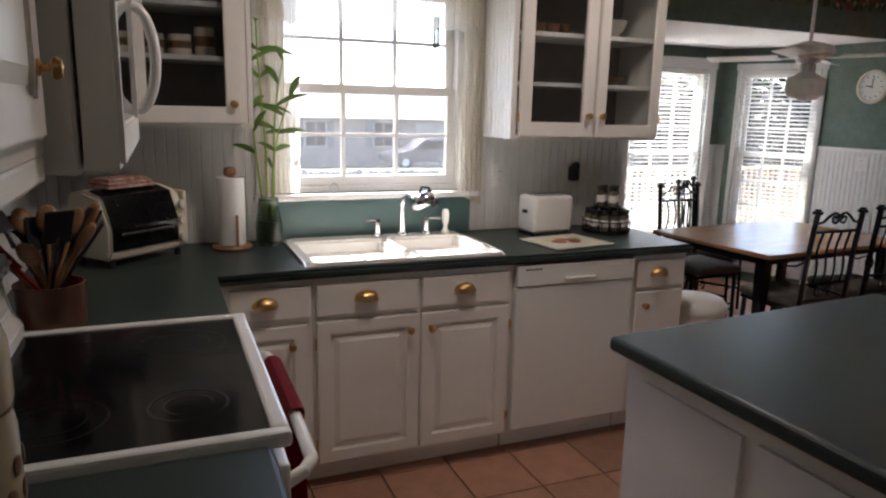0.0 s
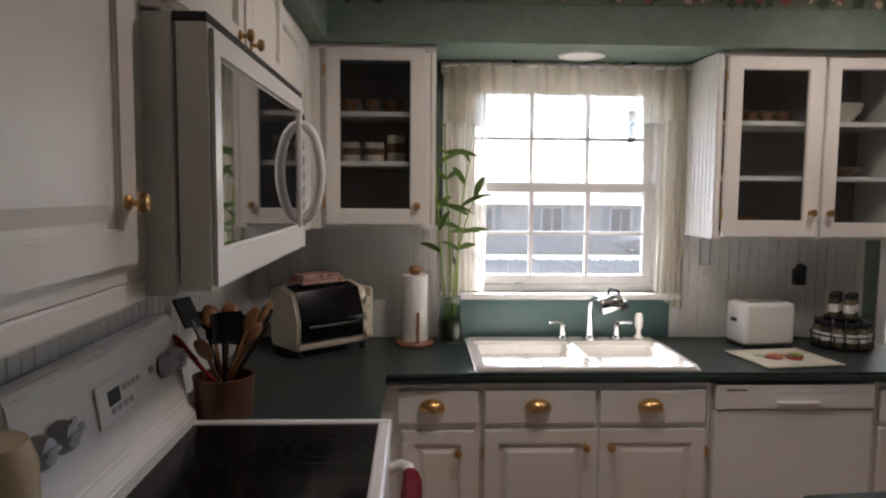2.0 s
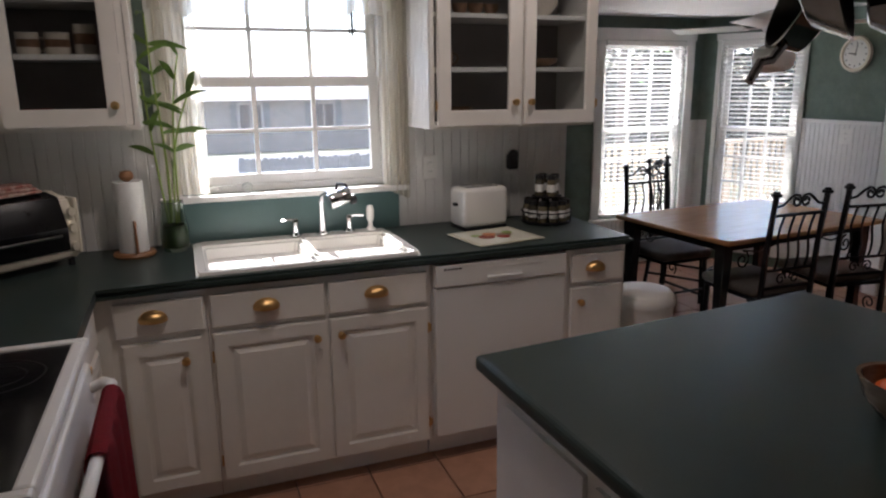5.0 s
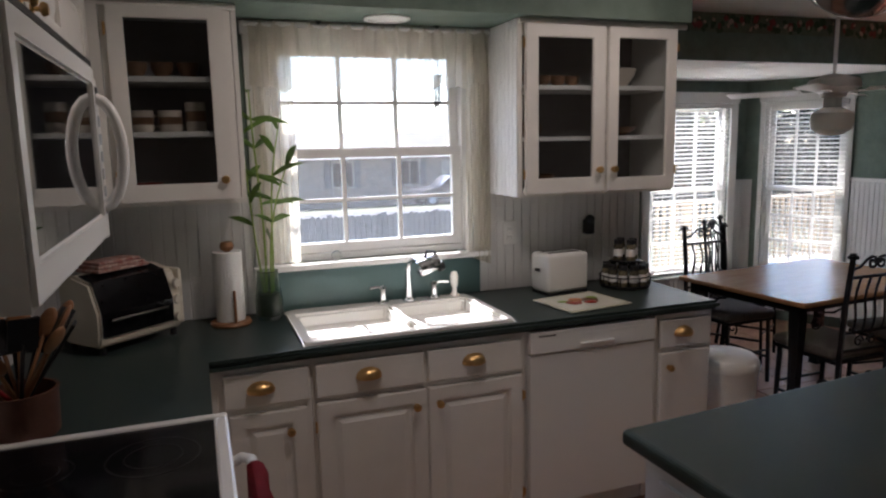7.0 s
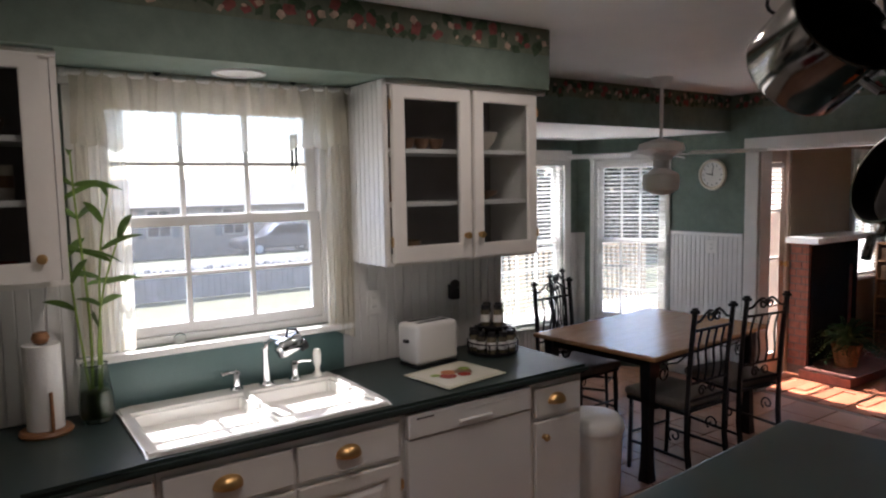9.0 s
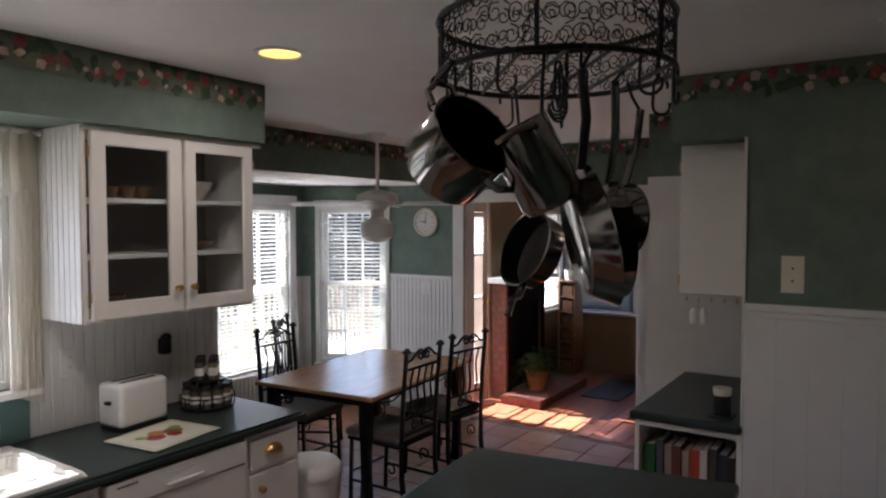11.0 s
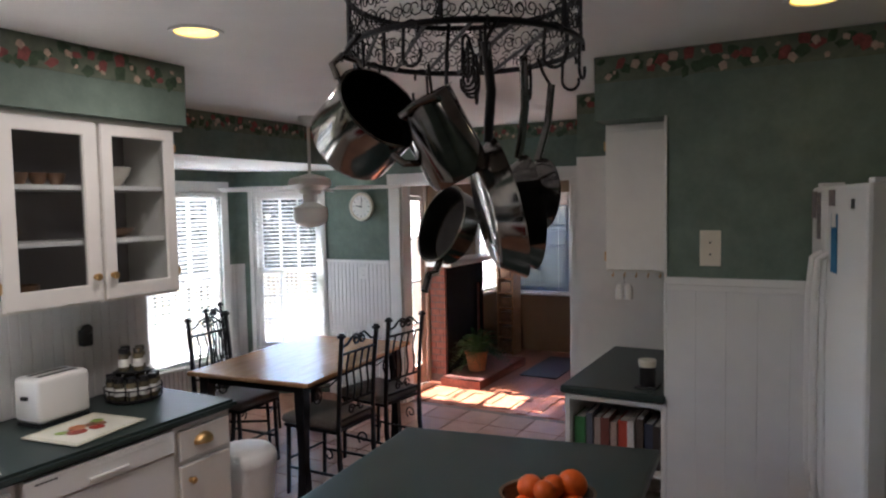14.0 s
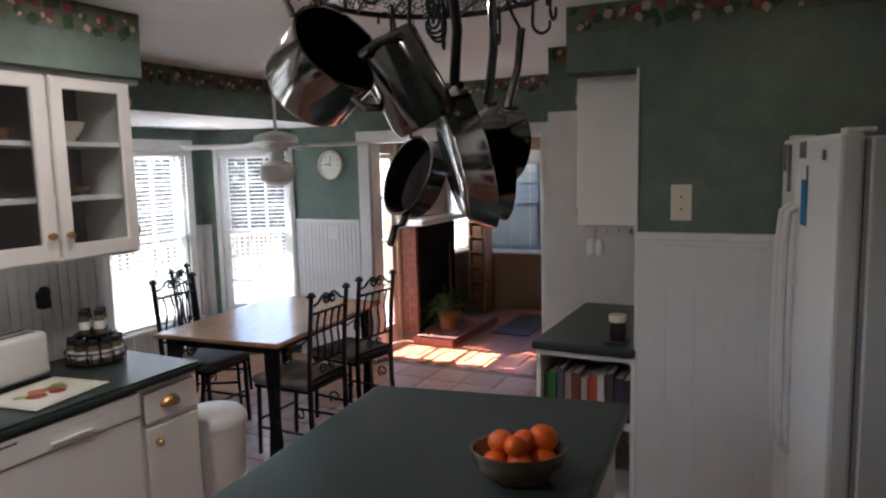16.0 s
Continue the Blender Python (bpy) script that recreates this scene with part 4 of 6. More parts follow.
for y in (-1.885, -1.805, -1.285, -1.215):
    bm = bmesh.new()
    lathe(bm, [(0.024, 0.0), (0.024, 0.008), (0.018, 0.022), (0.0005, 0.023)], 24)
    box(bm, -0.004, 0.004, -0.017, 0.017, 0.018, 0.028, bev=0.002)
    o = part("dial", bm, M_btn, ST, "grey dial", smooth=True)
    o.matrix_basis = pose(0.087, y, 1.115, 0, tilt, 0) @ Matrix.Scale(1.3, 4)
bm = bmesh.new()
box(bm, -0.045, 0.045, -0.12, 0.12, 0.0, 0.003, bev=0.001, seg=1)
o = part("control_plate", bm, M_appl, ST)
o.matrix_basis = pose(0.084, -1.53, 1.115, 0, tilt, 0)
bm = bmesh.new()
box(bm, -0.022, 0.010, -0.07, -0.015, 0.003, 0.0045)
d2 = part("display", bm, M_dark, ST, "small dark clock display")
d2.matrix_basis = pose(0.084, -1.53, 1.115, 0, tilt, 0)
for k in range(8):
    bm = bmesh.new()
    box(bm, -0.006, 0.006, -0.008, 0.008, 0.003, 0.005)
    o = part("button", bm, M_btn, ST)
    o.matrix_basis = pose(0.084, -1.53, 1.115, 0, tilt, 0) @ pose(0.022 if k % 2 else -0.012, (-0.055 + 0.03 * (k // 2)) if k % 2 else (0.01 + 0.025 * (k // 2)), 0)
for y in (-1.745, -1.715, -1.36):
    bm = bmesh.new()
    box(bm, -0.008, 0.008, -0.009, 0.009, 0.0, 0.0035)
    o = part("indicator", bm, M_btn, ST)
    o.matrix_basis = pose(0.084, y, 1.125 - 0.02 * (y == -1.715), 0, tilt, 0)
bm = bmesh.new()
tube(bm, [(0.668, y0 + 0.05, 0.80), (0.70, y0 + 0.052, 0.815), (0.722, y0 + 0.085, 0.82), (0.728, -1.58, 0.82), (0.722, y1 - 0.085, 0.82), (0.70, y1 - 0.052, 0.815), (0.668, y1 - 0.05, 0.80)], 0.014, 12)
part("handle", bm, M_appl, ST, smooth=True)
# towel over the oven handle
bm = bmesh.new()
g = []
ny, ns = 22, 30
for i in range(ny + 1):
    u = i / ny
    row = []
    for j in range(ns + 1):
        s_ = j / ns
        y = -1.30 - 0.36 * u + 0.012 * math.sin(s_ * 6 + u * 4)
        wv = 0.007 * math.sin(u * 17 + s_ * 2)
        if s_ < 0.42:
            x, z = 0.700 + 0.004 + wv * 0.3, 0.50 + (s_ / 0.42) * 0.325
        elif s_ < 0.55:
            a_ = (s_ - 0.42) / 0.13 * math.pi
            x, z = 0.727 - 0.022 * math.cos(a_), 0.825 + 0.018 * math.sin(a_)
        else:
            x, z = 0.750 + wv + 0.010 * (s_ - 0.55), 0.825 - (s_ - 0.55) / 0.45 * 0.42
        row.append(bm.verts.new((x, y, z)))
    g.append(row)
for i in range(ny):
    for j in range(ns):
        bm.faces.new((g[i][j], g[i + 1][j], g[i + 1][j + 1], g[i][j + 1]))
bmesh.ops.solidify(bm, geom=bm.faces[:], thickness=0.005)
tagged(part("dish_towel", bm, M_red, smooth=True), "dark red towel folded over the oven handle", "towel")

# ---------- microwave ----------
MW = thing("microwave", "white over-the-range microwave with a glass door", "microwave")
boxpart("body", (0.012, 0.366, -1.976, -1.10, 1.402, 1.838), M_appl, MW, bev=0.006)
M_mwglass = mat("microwave_glass", (0.02, 0.022, 0.025), 0.03, vary=0, spec=0.9, coat=1.0, ior=1.8)
bm = bmesh.new()
ring_frame(bm, -1.975, -1.15, 1.41, 1.822, 0.05, 0.045, 0.068, 0.05, -0.055, 0.0, 0.008)
o = part("door_frame", bm, M_appl, MW)
o.matrix_basis = Matrix(((0, -1, 0, 0.372), (1, 0, 0, 0), (0, 0, 1, 0), (0, 0, 0, 1)))
boxpart("door_glass", (0.367, 0.421, -1.926, -1.194, 1.477, 1.773), M_mwglass, MW, label="dark mirror-like door glass")
boxpart("control_panel", (0.367, 0.425, -1.147, -1.102, 1.41, 1.795), M_appl, MW, bev=0.004)
boxpart("vent_grille", (0.367, 0.418, -1.975, -1.102, 1.8255, 1.837), M_dark, MW)
boxpart("lamp_strip", (0.10, 0.30, -1.75, -1.35, 1.3985, 1.4015), M_lampshade, MW)
boxpart("display", (0.4255, 0.4275, -1.142, -1.107, 1.75, 1.775), M_dark, MW, bev=0.0005, label="dark display")
for kz in range(6):
    for ky in range(2):
        boxpart("key", (0.4255, 0.4270, -1.141 + ky * 0.018, -1.126 + ky * 0.018, 1.47 + kz * 0.042, 1.496 + kz * 0.042), M_btn, MW)
bm = bmesh.new()
pts = [(0.425, -1.155, 1.488)]
for k in range(13):
    t = k / 12
    pts.append((0.440 + 0.036 * math.sin(math.pi * t) ** 0.6, -1.155, 1.495 + 0.245 * t))
pts.append((0.425, -1.155, 1.747))
tube(bm, pts, 0.0135, 12)
part("handle", bm, M_appl, MW, smooth=True)

# ---------- things on the worktop ----------
TO = thing("toaster_oven", "white toaster oven with dark glass in the corner", "toaster oven", at=pose(0.345, -0.240, 0.914, 0, 0, 40) @ Matrix.Diagonal((1.05, 1.05, 1.25, 1.0)))
bm = bmesh.new()
prof = [(-0.10, 0.022), (0.095, 0.022), (0.10, 0.21), (0.02, 0.222), (-0.075, 0.205), (-0.115, 0.12), (-0.112, 0.05)]
a = [bm.verts.new((-0.165, y, z)) for y, z in prof]
b = [bm.verts.new((0.165, y, z)) for y, z in prof]
bm.faces.new(a), bm.faces.new(b[::-1])
for k in range(len(prof)):
    j = (k + 1) % len(prof)
    bm.faces.new((a[k], b[k], b[j], a[j]))
bmesh.ops.bevel(bm, geom=bm.edges[:], offset=0.008, segments=2, affect="EDGES")
part("shell", bm, M_almond, TO, smooth=True)
bm = bmesh.new()
for (ya, za), (yb, zb) in zip([(-0.116, 0.052), (-0.1195, 0.12), (-0.079, 0.209)], [(-0.1195, 0.12), (-0.079, 0.209), (-0.01, 0.2225)]):
    v = [bm.verts.new(p) for p in ((-0.154, ya, za), (0.124, ya, za), (0.124, yb, zb), (-0.154, yb, zb))]
    bm.faces.new(v)
bmesh.ops.remove_doubles(bm, verts=bm.verts[:], dist=0.0005)
bmesh.ops.solidify(bm, geom=bm.faces[:], thickness=0.003)
part("glass_door", bm, M_blackglass, TO, "dark glass door")
bm = bmesh.new()
tube(bm, [(-0.13, -0.118, 0.10), (-0.13, -0.138, 0.102), (0.085, -0.138, 0.102), (0.085, -0.118, 0.10)], 0.005, 8)
part("handle", bm, M_steel, TO, smooth=True)
boxpart("end_panel", (0.166, 0.185, -0.10, 0.08, 0.03, 0.205), M_almond, TO, bev=0.008)
for z in (0.06, 0.115, 0.165):
    bm = bmesh.new()
    lathe(bm, [(0.015, 0), (0.013, 0.012), (0.0005, 0.013)], 14)
    o = part("dial", bm, M_almond, TO, smooth=True)
    o.matrix_basis = pose(0.142, -0.113, z, 90)
for x in (-0.14, 0.14):
    for y in (-0.085, 0.08):
        bm = bmesh.new()
        cyl(bm, 0.012, 0.010, 0.0, 0.024, 10, pose(x, y, 0))
        part("foot", bm, M_dark, TO)
M_mitt = mat("mitt_cloth", (0.32, 0.06, 0.05), 0.9, scale=50, col2=(0.62, 0.52, 0.45), bump=0.3, bscale=200)
bm = bmesh.new()
for k in range(3):
    box(bm, -0.12 + 0.008 * k, 0.10 - 0.012 * k, -0.05 + 0.008 * k, 0.075 - 0.006 * k, 0.224 + 0.013 * k, 0.2365 + 0.013 * k, bev=0.006)
ov = part("pot_holder", bm, M_mitt, smooth=True)
ov.matrix_basis = pose(0.345, -0.240, 0.9685, 0, 0, 44)
tagged(ov, "folded red and white pot holders on the toaster oven", "pot holder")

PT = thing("paper_towel_holder", "wooden paper towel holder with a white roll", "paper towel", at=pose(0.735, -0.150, 0.914))
bm = bmesh.new()
lathe(bm, [(0.0005, 0.0), (0.078, 0.0), (0.082, 0.008), (0.076, 0.018), (0.0005, 0.019)], 32)
part("base", bm, M_wood, PT, smooth=True)
bm = bmesh.new()
lathe(bm, [(0.02, 0.02), (0.056, 0.02), (0.056, 0.30), (0.02, 0.30)], 32)
part("roll", bm, M_paper, PT, "white paper roll", smooth=True)
bm = bmesh.new()
lathe(bm, [(0.012, 0.018), (0.012, 0.302), (0.022, 0.306), (0.028, 0.32), (0.022, 0.338), (0.0005, 0.343)], 20)
part("post", bm, M_wood, PT, smooth=True)
bm = bmesh.new()
tube(bm, [(0.015, -0.068, 0.015), (0.015, -0.068, 0.15)], 0.006, 8)
part("arm", bm, M_wood, PT, smooth=True)

VA = thing("bamboo_plant", "lucky bamboo with green leaves in a glass vase", "plant", at=pose(0.890, -0.125, 0.914))
bm = bmesh.new()
lathe(bm, [(0.0005, 0.0), (0.045, 0.0), (0.055, 0.02), (0.058, 0.08), (0.047, 0.15), (0.042, 0.20), (0.045, 0.205), (0.038, 0.20), (0.043, 0.15), (0.053, 0.08), (0.05, 0.02), (0.0005, 0.012)], 28)
part("vase", bm, mat("smoky_glass", (0.55, 0.62, 0.55), 0.03, vary=0, trans=1.0, ior=1.4), VA, "smoky glass vase", smooth=True)
M_water = mat("green_pebbles", (0.05, 0.07, 0.025), 0.3, vary=0.5, scale=40, bump=0.6, bscale=70)
bm = bmesh.new()
lathe(bm, [(0.0005, 0.013), (0.048, 0.02), (0.051, 0.08), (0.045, 0.11), (0.0005, 0.115)], 24)
part("pebbles", bm, M_water, VA, "murky green filling", smooth=True)
rl = random.Random(3)


def leaf_blade(bm, base, direction, L, w):
    d = Vector(direction).normalized()
    side = d.cross(Vector((0.25, 0.9, 0.45))).normalized()
    rows_ = []
    n = 7
    for k in range(n + 1):
        t = k / n
        p = Vector(base) + d * L * t + Vector((0, 0, -0.30 * L * t * t))
        ww = w * math.sin(math.pi * min(1, 0.08 + 0.92 * t)) ** 0.8 * (1 - 0.25 * t)
        rows_.append((bm.verts.new(p - side * ww + Vector((0, 0, 0.15 * ww))), bm.verts.new(p - Vector((0, 0, 0.1 * ww))), bm.verts.new(p + side * ww + Vector((0, 0, 0.15 * ww)))))
    for a_, b_ in zip(rows_, rows_[1:]):
        bm.faces.new((a_[0], a_[1], b_[1], b_[0])), bm.faces.new((a_[1], a_[2], b_[2], b_[1]))


for k, (bx, by, top, lean, tilt_) in enumerate(((-0.012, 0.0, 0.93, 0.0, -0.01), (0.012, 0.01, 0.78, 0.6, 0.07), (0.0, -0.015, 0.63, 1.2, 0.10), (-0.02, 0.005, 0.76, 2.2, -0.06))):
    pts = []
    for j in range(9):
        t = j / 8
        pts.append((bx + tilt_ * t * t + 0.010 * math.sin(5 * t + lean), by + 0.008 * math.cos(4 * t + lean), 0.03 + (top - 0.03) * t))
    bm = bmesh.new()
    tube(bm, pts, 0.0058 if k == 0 else 0.0048, 8, taper=0.003)
    for j in range(2, 8):
        x, y, z = pts[j]
        lathe(bm, [(0.004, z - 0.002), (0.0066, z), (0.004, z + 0.002)], 8, pose(x, y, 0))
    part("stem", bm, M_stem, VA, smooth=True)
    for j in range(8 if k == 0 else 5):
        t = 0.62 + 0.38 * j / (7 if k == 0 else 4)
        q_ = pts[min(8, int(t * 8))]
        ang = lean + j * 2.4 + 0.4
        bm = bmesh.new()
        leaf_blade(bm, q_, (math.cos(ang), 0.5 * math.sin(ang) - 0.1, rl.uniform(0.05, 0.95)), rl.uniform(0.11, 0.18), rl.uniform(0.010, 0.016))
        part("leaf", bm, M_leaf, VA, smooth=True)

# crock of utensils
CR = thing("utensil_crock", "terracotta crock full of wooden and black utensils", "utensil holder", at=pose(0.185, -1.085, 0.914))
bm = bmesh.new()
lathe(bm, [(0.0005, 0.0), (0.075, 0.0), (0.082, 0.01), (0.085, 0.11), (0.088, 0.122), (0.080, 0.122), (0.076, 0.012), (0.0005, 0.01)], 30)
part("crock", bm, mat("dark_terracotta", (0.13, 0.055, 0.035), 0.5, vary=0.25, scale=18), CR, smooth=True)
ru = random.Random(11)
for k in range(17):
    ang = k * 0.571 + ru.uniform(-0.2, 0.2)
    r0, sp = 0.03, ru.uniform(0.07, 0.12)
    L = ru.uniform(0.19, 0.27)
    p0 = Vector((-0.04 * math.cos(ang), -0.04 * math.sin(ang), 0.015))
    p1 = Vector((sp * math.cos(ang), sp * math.sin(ang), L))
    kind = k % 4
    m_ = (M_wood, M_dark, M_wood, M_red if k == 7 else M_dark)[kind]
    bm = bmesh.new()
    tube(bm, [p0, (p0 + p1) / 2, p1], 0.0055, 7)
    dirn = (p1 - p0).normalized()
    mm = Matrix.Translation(p1 + dirn * 0.03) @ dirn.to_track_quat("Z", "Y").to_matrix().to_4x4()
    if kind in (0, 2):
        bmesh.ops.create_uvsphere(bm, u_segments=12, v_segments=8, radius=0.03, matrix=mm @ Matrix.Diagonal((0.95, 0.3, 1.4, 1)))
    else:
        bmesh.ops.create_cube(bm, size=1, matrix=mm @ Matrix.Diagonal((0.065, 0.008, 0.095, 1)))
    part("utensil", bm, m_, CR, smooth=True)

# canister on the near side of the stove
# cream glaze darkened in colour for the shade beside the stove
M_canister = mat("shaded_cream_glaze", (0.46, 0.39, 0.26), 0.25, vary=0.08, scale=12)
CN = thing("canister", "cream ceramic canister with a lid beside the stove", "canister", at=pose(0.262, -2.30, 0.914) @ Matrix.Diagonal((0.74, 0.74, 1.12, 1.0)))
bm = bmesh.new()
lathe(bm, [(0.0005, 0.0), (0.068, 0.0), (0.076, 0.01), (0.078, 0.10), (0.075, 0.225), (0.070, 0.245), (0.0005, 0.246)], 36)
part("jar", bm, M_canister, CN, smooth=True)
bm = bmesh.new()
lathe(bm, [(0.072, 0.248), (0.075, 0.256), (0.074, 0.31), (0.062, 0.335), (0.0005, 0.345)], 36)
part("lid", bm, M_canister, CN, smooth=True)
bm = bmesh.new()
lathe(bm, [(0.0725, 0.244), (0.0735, 0.2475)], 36)
part("seal", bm, M_choc, CN, smooth=True)
for k in range(4):
    bm = bmesh.new()
    ball(bm, 0.012, (0, 0, 0), (1.0, 0.25, 0.9), 10, 6)
    o = part("printed_flower", bm, M_choc, CN, smooth=True)
    a_ = -0.5 + 0.25 * k
    o.matrix_basis = pose(0.077 * math.cos(a_), 0.077 * math.sin(a_), 0.16 + 0.03 * (k % 2), 0, 0, math.degrees(a_) - 90)

# toaster
TS = thing("toaster", "white two-slot toaster on the worktop", "toaster", at=pose(2.235, -0.175, 0.914, 0, 0, 6))
bm = bmesh.new()
box(bm, -0.118, 0.118, -0.075, 0.075, 0.012, 0.195, bev=0.022, seg=4)
part("shell", bm, M_appl, TS, smooth=True)
for y in (-0.028, 0.028):
    boxpart("slot", (-0.085, 0.085, y - 0.012, y + 0.012, 0.1945, 0.1962), M_dark, TS)
boxpart("lever", (-0.133, -0.117, -0.014, 0.014, 0.11, 0.125), M_dark, TS, bev=0.003)
boxpart("base", (-0.11, 0.11, -0.068, 0.068, 0.0, 0.0115), M_dark, TS)
# plug-in on the wall
PG = thing("plug_adapter", "black plug-in adapter in the wall outlet", "adapter")
bm = bmesh.new()
box(bm, 2.452, 2.502, -0.060, -0.0165, 1.16, 1.235, bev=0.010, seg=3)
ball(bm, 0.026, (2.477, -0.05, 1.235), (1, 0.8, 0.9))
part("body", bm, M_dark, PG, smooth=True)


def outlet(label, at, m_, n=2):
    root = thing("outlet", label, "outlet", "wall plates", at)
    boxpart("plate", (-0.036 * n / 2, 0.036 * n / 2, -0.0055, 0, -0.058, 0.058), m_, root, bev=0.002)
    for k in range(2):
        bm = bmesh.new()
        box(bm, -0.014, 0.014, -0.0075, -0.005, -0.034 + 0.04 * k, -0.008 + 0.04 * k, bev=0.002)
        s_ = part("socket", bm, m_, root)
        bm = bmesh.new()
        for dx in (-0.006, 0.006):
            box(bm, dx - 0.001, dx + 0.001, -0.0079, -0.0074, -0.025 + 0.04 * k, -0.015 + 0.04 * k)
        part("slots", bm, M_dark, s_)


outlet("white wall outlet above the worktop", pose(2.05, -0.0105, 1.19), M_trim)
outlet("white wall outlet behind the adapter", pose(2.477, -0.0105, 1.19), M_trim)
outlet("white double outlet on the beadboard under the clock", pose(5.7075, 0.745, 1.16, 0, 0, -90), M_trim, 3)
SWP = thing("light_switch", "almond wall plate with a switch on green paper", "light switch", at=pose(WX, -2.505, 1.555, 0, 0, -90))
boxpart("plate", (-0.042, 0.042, -0.006, 0, -0.075, 0.075), M_almond, SWP, bev=0.002)
for z in (-0.03, 0.02):
    boxpart("screw", (-0.004, 0.004, -0.0075, -0.005, z, z + 0.008), M_dark, SWP)

# spice carousel
SR = thing("spice_rack", "round black two-tier spice carousel full of jars", "spice rack", at=pose(2.585, -0.20, 0.914))
bm = bmesh.new()
lathe(bm, [(0.0005, 0.0), (0.10, 0.0), (0.12, 0.006), (0.12, 0.014), (0.0005, 0.015)], 36)
lathe(bm, [(0.121, 0.055), (0.124, 0.058), (0.121, 0.062), (0.118, 0.058), (0.121, 0.055)], 36)
lathe(bm, [(0.0005, 0.125), (0.07, 0.125), (0.072, 0.132), (0.0005, 0.133)], 30)
tube(bm, [(0, 0, 0.01), (0, 0, 0.13)], 0.012, 10)
for k in range(8):
    a_ = k * 0.785
    tube(bm, [(0.118 * math.cos(a_), 0.118 * math.sin(a_), 0.008), (0.121 * math.cos(a_), 0.121 * math.sin(a_), 0.06)], 0.003, 5)
part("stand", bm, M_iron, SR, smooth=True)
M_spice = mat("spice", (0.10, 0.085, 0.05), 0.8, vary=0.3, rand=0.5)
for n, r, z in ((11, 0.092, 0.0155), (4, 0.042, 0.1335)):
    for k in range(n):
        a_ = 2 * math.pi * k / n
        bm = bmesh.new()
        lathe(bm, [(0.0005, 0.0), (0.021, 0.0), (0.022, 0.004), (0.022, 0.07), (0.016, 0.078), (0.0005, 0.0785)], 14)
        j = part("jar", bm, M_spice, SR, smooth=True)
        j.matrix_basis = pose(r * math.cos(a_), r * math.sin(a_), z)
        bm = bmesh.new()
        lathe(bm, [(0.020, 0.079), (0.020, 0.10), (0.0005, 0.101)], 14)
        part("lid", bm, M_dark, j, smooth=True)
        bm = bmesh.new()
        lathe(bm, [(0.0224, 0.02), (0.0224, 0.055)], 14)
        part("label", bm, M_paper, j, smooth=True)

# cutting board with fruit print
CB = thing("cutting_board", "cream glass cutting board printed with fruit", "cutting board", at=pose(2.205, -0.425, 0.914, 0, 0, 8))
boxpart("board", (-0.165, 0.165, -0.14, 0.14, 0.003, 0.009), mat("board_glass", (0.62, 0.60, 0.46), 0.12, vary=0.05), CB, bev=0.002)
boxpart("rim_print", (-0.145, 0.145, -0.12, 0.12, 0.0091, 0.0096), mat("board_field", (0.74, 0.72, 0.60), 0.12, vary=0.03), CB)
for k, (x, y, r, m_) in enumerate(((-0.05, -0.01, 0.038, M_pat), (-0.01, 0.03, 0.035, M_terra), (0.045, 0.0, 0.04, M_choc), (0.02, -0.035, 0.03, M_pat), (0.08, 0.03, 0.025, M_stem), (-0.085, 0.03, 0.022, M_stem))):
    bm = bmesh.new()
    bmesh.ops.create_circle(bm, cap_ends=True, segments=18, radius=r, matrix=pose(x, y, 0.0099 + 0.0002 * k))
    part("printed_fruit", bm, m_, CB)
for x in (-0.14, 0.14):
    for y in (-0.115, 0.115):
        boxpart("foot", (x - 0.008, x + 0.008, y - 0.008, y + 0.008, 0, 0.003), M_dark, CB)
# small glass ornament on the sill
bm = bmesh.new()
ball(bm, 0.024, (1.20, -0.030, 1.1435), (1, 1, 1))
tagged(part("glass_ball", bm, M_clear, smooth=True), "small clear glass ball on the window sill", "ornament")


# ---------- island ----------
IS = thing("kitchen_island", "white kitchen island with a dark green laminate top", "island")
top = [(1.585, -1.625), (2.785, -1.525), (2.945, -2.44), (1.60, -2.53)]
bm = bmesh.new()
rounded_slab(bm, top, 0.872, 0.914, 0.014)
part("worktop", bm, M_counter, IS, "dark green laminate top with rounded edge")
body = [(1.63, -1.67), (2.745, -1.578), (2.892, -2.40), (1.645, -2.485)]
bm = bmesh.new()
prism(bm, body, 0.09, 0.871)
part("body", bm, M_white, IS)
bm = bmesh.new()
prism(bm, [(1.623, -1.663), (2.751, -1.571), (2.90, -2.407), (1.638, -2.492)], 0.0, 0.0895)
part("plinth", bm, M_trim, IS)


def along(a, b, u, v, d0, d1, z0, z1, bev=0.003):
    """A block on an upright face that runs from a to b: u to v along it, d0 to d1 out of it."""
    a, b = Vector((*a, 0)), Vector((*b, 0))
    t = (b - a).normalized()
    o = Vector((t.y, -t.x, 0))
    bm = bmesh.new()
    poly = [(a + t * p + o * q) for p, q in ((u, d0), (v, d0), (v, d1), (u, d1))]
    prism(bm, [(p.x, p.y) for p in poly], z0, z1)
    return bm


for k in range(2):
    part("panel", along((1.645, -2.485), (1.63, -1.67), 0.04 + k * 0.375, 0.375 + k * 0.375, -0.012, -0.0005, 0.16, 0.82), M_white, IS)
for k in range(3):
    part("panel", along((1.63, -1.67), (2.745, -1.578), 0.03 + k * 0.365, 0.37 + k * 0.365, -0.012, -0.0005, 0.16, 0.82), M_white, IS)
